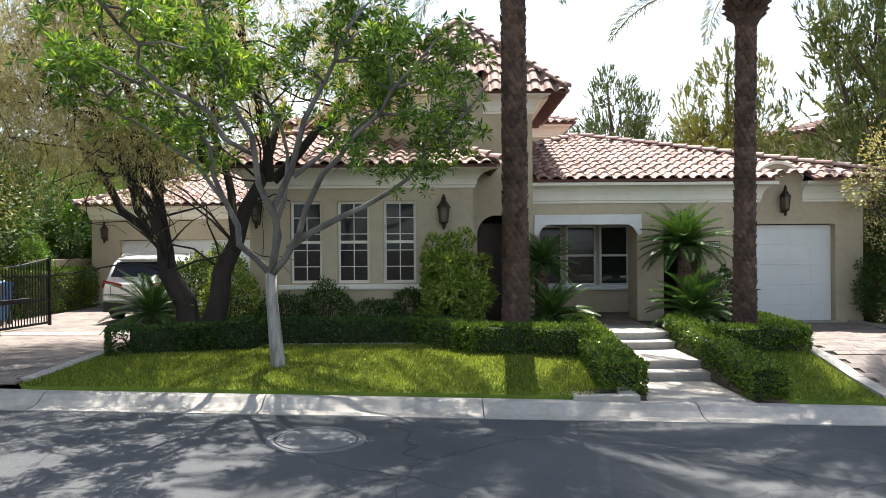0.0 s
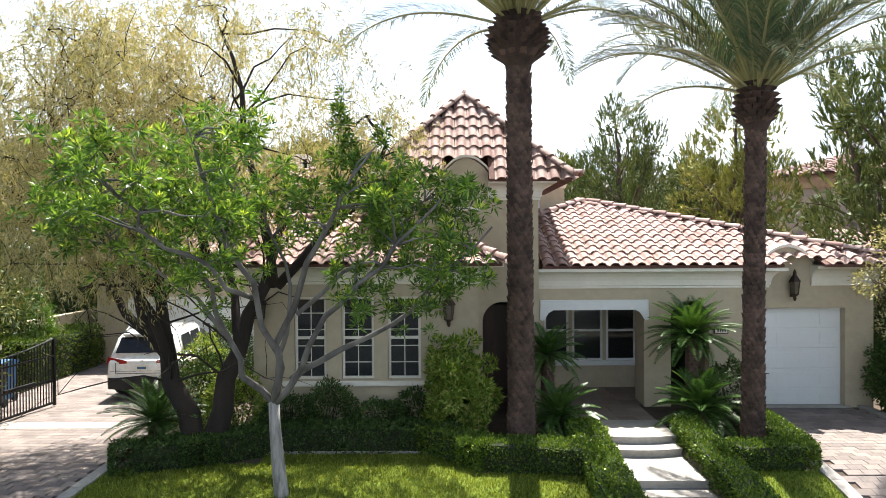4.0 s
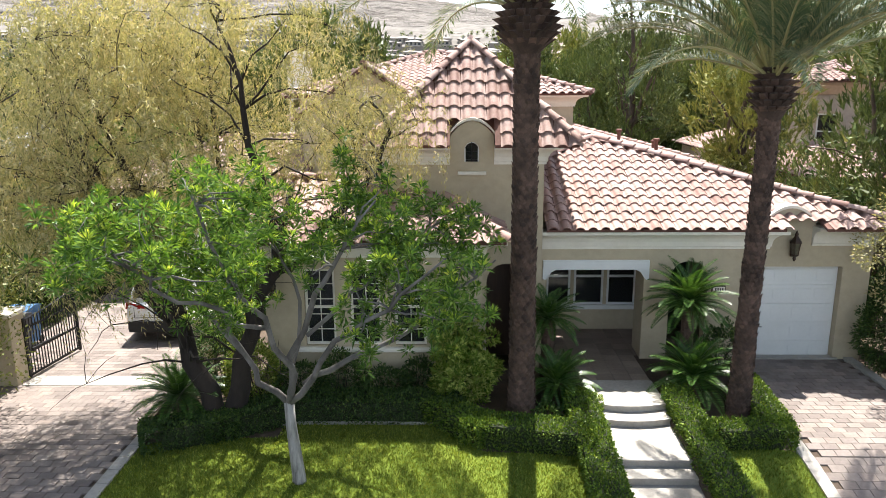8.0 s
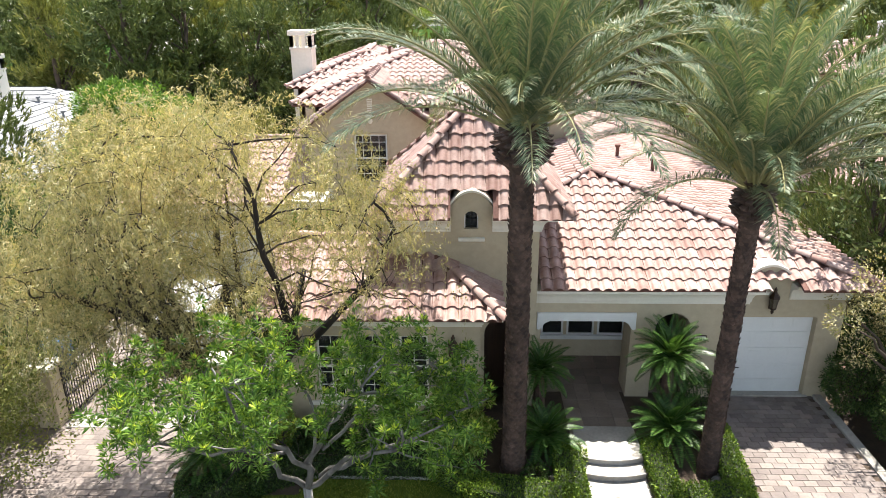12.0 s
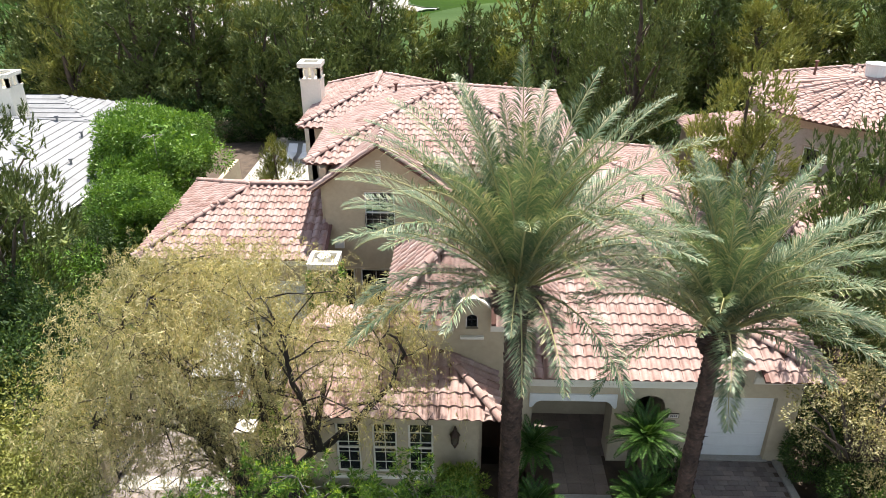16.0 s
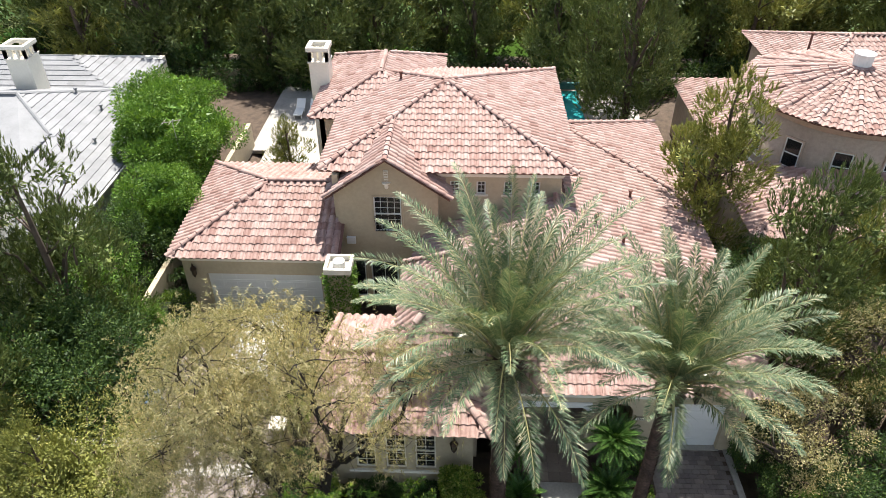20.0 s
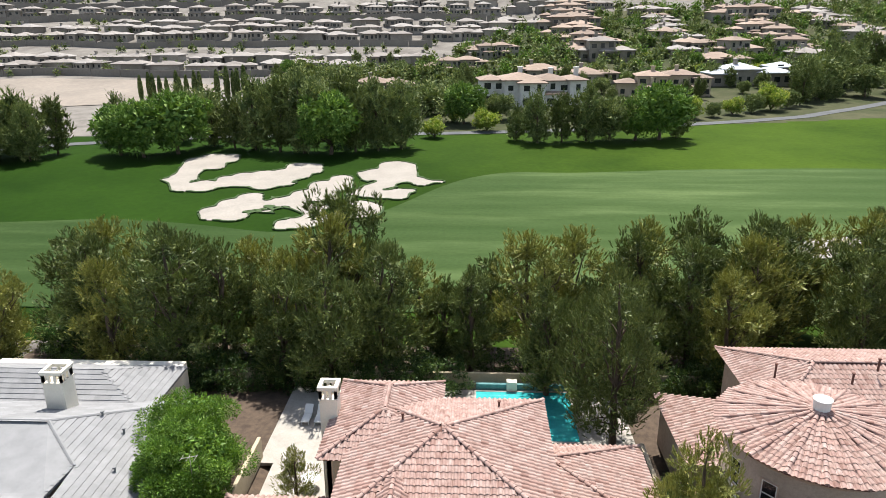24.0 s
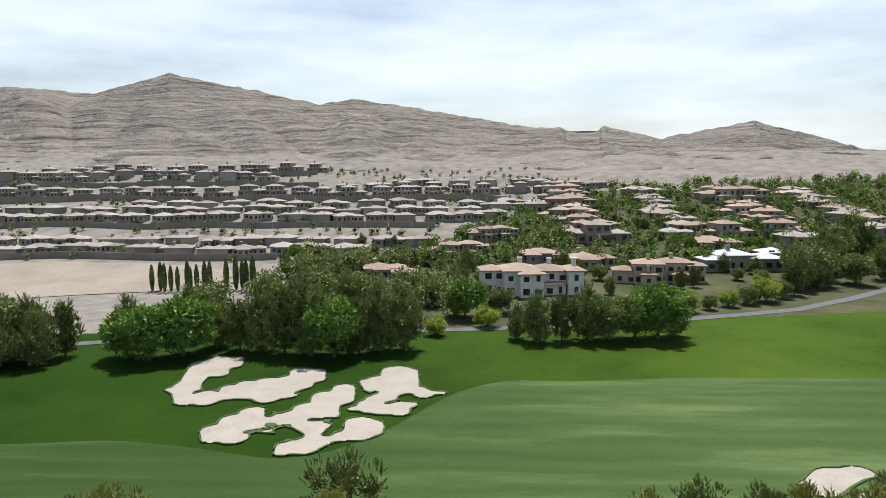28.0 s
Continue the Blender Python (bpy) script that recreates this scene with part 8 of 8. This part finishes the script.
GRAND_C = [(-10, 0, -4, 5, 4.2), (-1, 8, -6, 2, 3.4), (5, 12, -1, 6, 4.6), (-15, -9, -6, 1, 3.2)]
FAR = [far_house_meshes(1, LOW_A), far_house_meshes(2, TALL_A), far_house_meshes(3, LOW_B), far_house_meshes(4, TALL_B),
       far_house_meshes(5, LOW_A, ROOF_ROSE), far_house_meshes(6, TALL_A, ROOF_ROSE), far_house_meshes(7, LOW_B, ROOF_ROSE), far_house_meshes(8, TALL_B, ROOF_ROSE),
       far_house_meshes(9, GRAND_A, ROOF_ROSE, WALL_WHITE, .28, 3), far_house_meshes(10, GRAND_B, ROOF_ROSE, WALL_CREAM, .3, 3), far_house_meshes(11, GRAND_C, ROOF_BLUE, WALL_FAR, .3, 1), far_house_meshes(12, GRAND_B, ROOF_ROSE, WALL_FAR, .3, 2)]


def far_house(kind, x, y, turn, size, label, group):
    h = thing("villa", label, "house", group, (x, y, land(x, y)))
    h.scale, h.rotation_euler = (size, size, size), (0, 0, turn)
    for nm, me in FAR[kind]:
        part(nm, me, None, h)


rows = [(312, -245, -44, 15.5, 0), (331, -262, -26, 16, 2), (385, -285, 22, 15.5, 0), (404, -305, 34, 16.5, 2), (422, -200, 46, 19, 0), (462, -352, -20, 17, 1), (524, -356, -140, 18, 3), (552, -335, -105, 18, 1), (476, -62, 84, 17, 3), (496, -90, 98, 18, 0)]
for y, xa, xb, sp, kd in rows:
    x = xa
    while x < xb:
        k = int(rng.integers(0, 2))
        far_house([kd, (kd + 2) % 4][k], x + rng.uniform(-3, 3), y + rng.uniform(-2, 2), radians(rng.uniform(-12, 12)) + math.pi * int(rng.integers(0, 2)) * (kd != 1), rng.uniform(.9, 1.1), "pale stucco villa with a low tiled roof on a terrace", "houses on the terraces")
        x += sp + rng.uniform(-1, 3)
for x, y, kd, sz, tn, lab in ((20, 236, 8, 1.3, .12, "large white two-storey villa with a rose tiled roof"), (-34, 268, 4, 1.1, .2, "low villa with tan tiled roofs"), (-24, 252, 7, .8, .1, "small tan villa with tower-like blocks"), (69, 260, 9, 1.15, -.1, "large cream villa with tall chimneys"), (110, 286, 10, 1.35, .1, "villa with pale blue-white roofs"),
                              (-6, 306, 11, .95, 0, "wide rose-roofed villa among trees"), (30, 300, 6, 1.2, 0, "low villa with broad rose roofs"), (48, 290, 4, 1.3, .1, "low villa with broad rose roofs"), (62, 335, 1, 1.4, 0, "pale grey flat-fronted villa among trees"), (108, 322, 6, 1.3, 0, "low villa among trees"), (124, 345, 5, 1.2, .2, "tan villa among trees"), (150, 330, 0, 1.3, .1, "pale villa at the edge of the woods"), (10, 340, 11, .85, .2, "rose-roofed villa among trees")):
    far_house(kd, x, y, tn, sz, lab, "houses by the fairway")
for k in range(56):
    x, y = 8 + (k * 47 % 190) + rng.uniform(-6, 6), 340 + k * 2.4 + rng.uniform(-5, 5)
    far_house([4, 6, 0, 7, 2, 11][k % 6], x + (y - 350) * .25, y, rng.uniform(-.4, .4), rng.uniform(.95, 1.3), "tan villa half hidden among trees", "houses in the woods")
M_RET = surface("retaining_block", (.15, .135, .118), (.22, .20, .175), .9, .1, 1.5, .2, 3)
for y, xa, xb, h in ((299, -262, -85, 3.0), (366, -290, -20, 3.0), (437, -340, 20, 4.0), (497, -350, -110, 3.5), (538, -340, -120, 3.5)):
    rw = thing("retaining_wall", "long brown block retaining wall below a terrace", "wall", "retaining walls")
    n = int((xb - xa) / 12)
    for i in range(n):
        a, b = xa + (xb - xa) * i / n, xa + (xb - xa) * (i + 1) / n
        z = land((a + b) / 2, y)
        part("wall_panel", Shape().box(a, b - .2, y, y + .5, z - 2.5, z + h), M_RET, rw)

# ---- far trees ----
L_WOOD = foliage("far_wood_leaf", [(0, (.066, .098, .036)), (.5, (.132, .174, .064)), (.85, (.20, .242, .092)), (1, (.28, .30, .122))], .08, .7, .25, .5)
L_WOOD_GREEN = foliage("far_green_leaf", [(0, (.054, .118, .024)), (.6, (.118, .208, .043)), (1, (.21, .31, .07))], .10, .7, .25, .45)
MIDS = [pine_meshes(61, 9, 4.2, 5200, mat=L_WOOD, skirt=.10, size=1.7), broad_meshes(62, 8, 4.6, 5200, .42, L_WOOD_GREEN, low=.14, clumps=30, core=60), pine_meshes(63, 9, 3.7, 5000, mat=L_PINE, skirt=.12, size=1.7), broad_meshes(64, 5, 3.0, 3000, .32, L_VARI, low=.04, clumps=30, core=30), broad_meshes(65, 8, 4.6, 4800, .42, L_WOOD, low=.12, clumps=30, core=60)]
ROW = [(-103, 144, 12, 0), (-98, 148, 13, 0), (-92, 152, 11, 2), (-77, 151, 12, 1), (-71, 149, 12.5, 1), (-65, 153, 12, 1), (-60, 162, 13, 0), (-54, 159, 12, 2), (-49, 158, 14, 0), (-43, 156, 16, 2), (-37, 155, 15.5, 0), (-31, 154, 14, 1), (-26, 157, 14.5, 2), (-21, 159, 15, 0), (-16, 161, 13, 0), (-9, 176, 6, 3),
       (4, 186, 5, 3), (11, 173, 9, 0), (16, 170, 13, 0), (22, 171, 12, 2), (28, 172, 12.5, 0), (34, 173, 11.5, 4), (40, 173, 12.5, 1), (46, 174, 12, 1), (51, 177, 10, 0)]
ROW2 = [(136, 254, 8, 4), (150, 262, 9, 0), (162, 270, 9, 4), (172, 276, 10, 0), (185, 284, 10, 4), (-108, 141, 14, 4), (-101, 139, 12, 0), (-112, 147, 14, 0), (-84, 165, 12, 0), (-70, 168, 13, 0), (-30, 168, 14, 2), (-2, 196, 10, 1), (8, 203, 9, 4), (62, 206, 6, 3), (70, 209, 5, 4), (77, 213, 6, 3), (84, 217, 6, 4), (91, 221, 7, 3), (98, 226, 6, 4), (104, 231, 7, 2), (110, 240, 9, 0), (118, 250, 9, 4), (128, 262, 11, 0), (134, 274, 12, 0), (142, 284, 12, 4), (150, 290, 12, 0), (160, 296, 12, 2), (122, 268, 10, 4), (56, 200, 7, 4), (-106, 150, 13, 4), (-94, 145, 10, 0)]
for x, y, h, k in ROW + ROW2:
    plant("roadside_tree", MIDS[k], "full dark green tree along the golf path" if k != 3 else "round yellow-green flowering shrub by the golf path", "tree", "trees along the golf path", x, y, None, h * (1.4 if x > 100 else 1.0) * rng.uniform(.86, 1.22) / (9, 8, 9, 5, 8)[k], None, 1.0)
made = 0
while made < 90:
    x, y = rng.uniform(-88, 185), rng.uniform(188, 330)
    clear = min(math.hypot((x - a) / 1.5, y - b) for a, b in ((20, 234), (68, 258), (110, 286), (-34, 268), (-24, 252), (-6, 306), (30, 300), (48, 290)))
    if path_field(x, y) > -5 or (x < -78 and y > 205) or y < 190 + max(x, 0) * .3 or clear < 9:
        continue
    made += 1
    kd = (0, 4, 2, 4, 1, 0, 3)[int(rng.integers(0, 7))]
    plant("garden_tree", MIDS[kd], "leafy dark green tree among the far villas", "tree", "trees among the villas", x, y, None, rng.uniform(.45, .95) * (1.0 if kd != 3 else 1.1))
CYP = Shape()
cr = np.random.default_rng(3)
t_ = cr.uniform(0, 1, 1500)
a_ = cr.uniform(0, 6.28, 1500)
w_ = .75 * np.sin(np.pi * np.clip(t_ * .93 + .05, 0, 1)) ** .6 * cr.uniform(.7, 1, 1500)
P_ = np.stack([w_ * np.cos(a_), w_ * np.sin(a_), t_ * 10], axis=1)
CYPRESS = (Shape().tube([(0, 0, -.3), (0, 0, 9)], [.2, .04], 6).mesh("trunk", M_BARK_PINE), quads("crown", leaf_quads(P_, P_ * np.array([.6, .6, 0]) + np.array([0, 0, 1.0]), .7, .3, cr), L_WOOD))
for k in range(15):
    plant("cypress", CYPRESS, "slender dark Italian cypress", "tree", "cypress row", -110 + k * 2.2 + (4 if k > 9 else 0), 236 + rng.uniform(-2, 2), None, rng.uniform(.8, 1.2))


def woods(name, spots, per, leaf, mat, label):
    """Far trees that nobody could count, as one mass of leaf clumps."""
    Q = []
    r = np.random.default_rng(len(spots))
    for x, y, h in spots:
        d = unit(r, per)
        lump = r.uniform(.6, 1.05, (per, 1))
        mid = np.array([x, y, land(x, y) + h * .48])
        Q.append(leaf_quads(mid + d * lump * np.array([h * .45, h * .45, h * .5]), d + r.normal(0, .5, (per, 3)), leaf, leaf * .6, r))
        d = unit(r, 14)
        Q.append(leaf_quads(mid - d * h * .3, d, h * .6, h * .5, r))
    whole(name, quads(name, np.concatenate(Q), mat), None, label, "woods", kind="stuff")


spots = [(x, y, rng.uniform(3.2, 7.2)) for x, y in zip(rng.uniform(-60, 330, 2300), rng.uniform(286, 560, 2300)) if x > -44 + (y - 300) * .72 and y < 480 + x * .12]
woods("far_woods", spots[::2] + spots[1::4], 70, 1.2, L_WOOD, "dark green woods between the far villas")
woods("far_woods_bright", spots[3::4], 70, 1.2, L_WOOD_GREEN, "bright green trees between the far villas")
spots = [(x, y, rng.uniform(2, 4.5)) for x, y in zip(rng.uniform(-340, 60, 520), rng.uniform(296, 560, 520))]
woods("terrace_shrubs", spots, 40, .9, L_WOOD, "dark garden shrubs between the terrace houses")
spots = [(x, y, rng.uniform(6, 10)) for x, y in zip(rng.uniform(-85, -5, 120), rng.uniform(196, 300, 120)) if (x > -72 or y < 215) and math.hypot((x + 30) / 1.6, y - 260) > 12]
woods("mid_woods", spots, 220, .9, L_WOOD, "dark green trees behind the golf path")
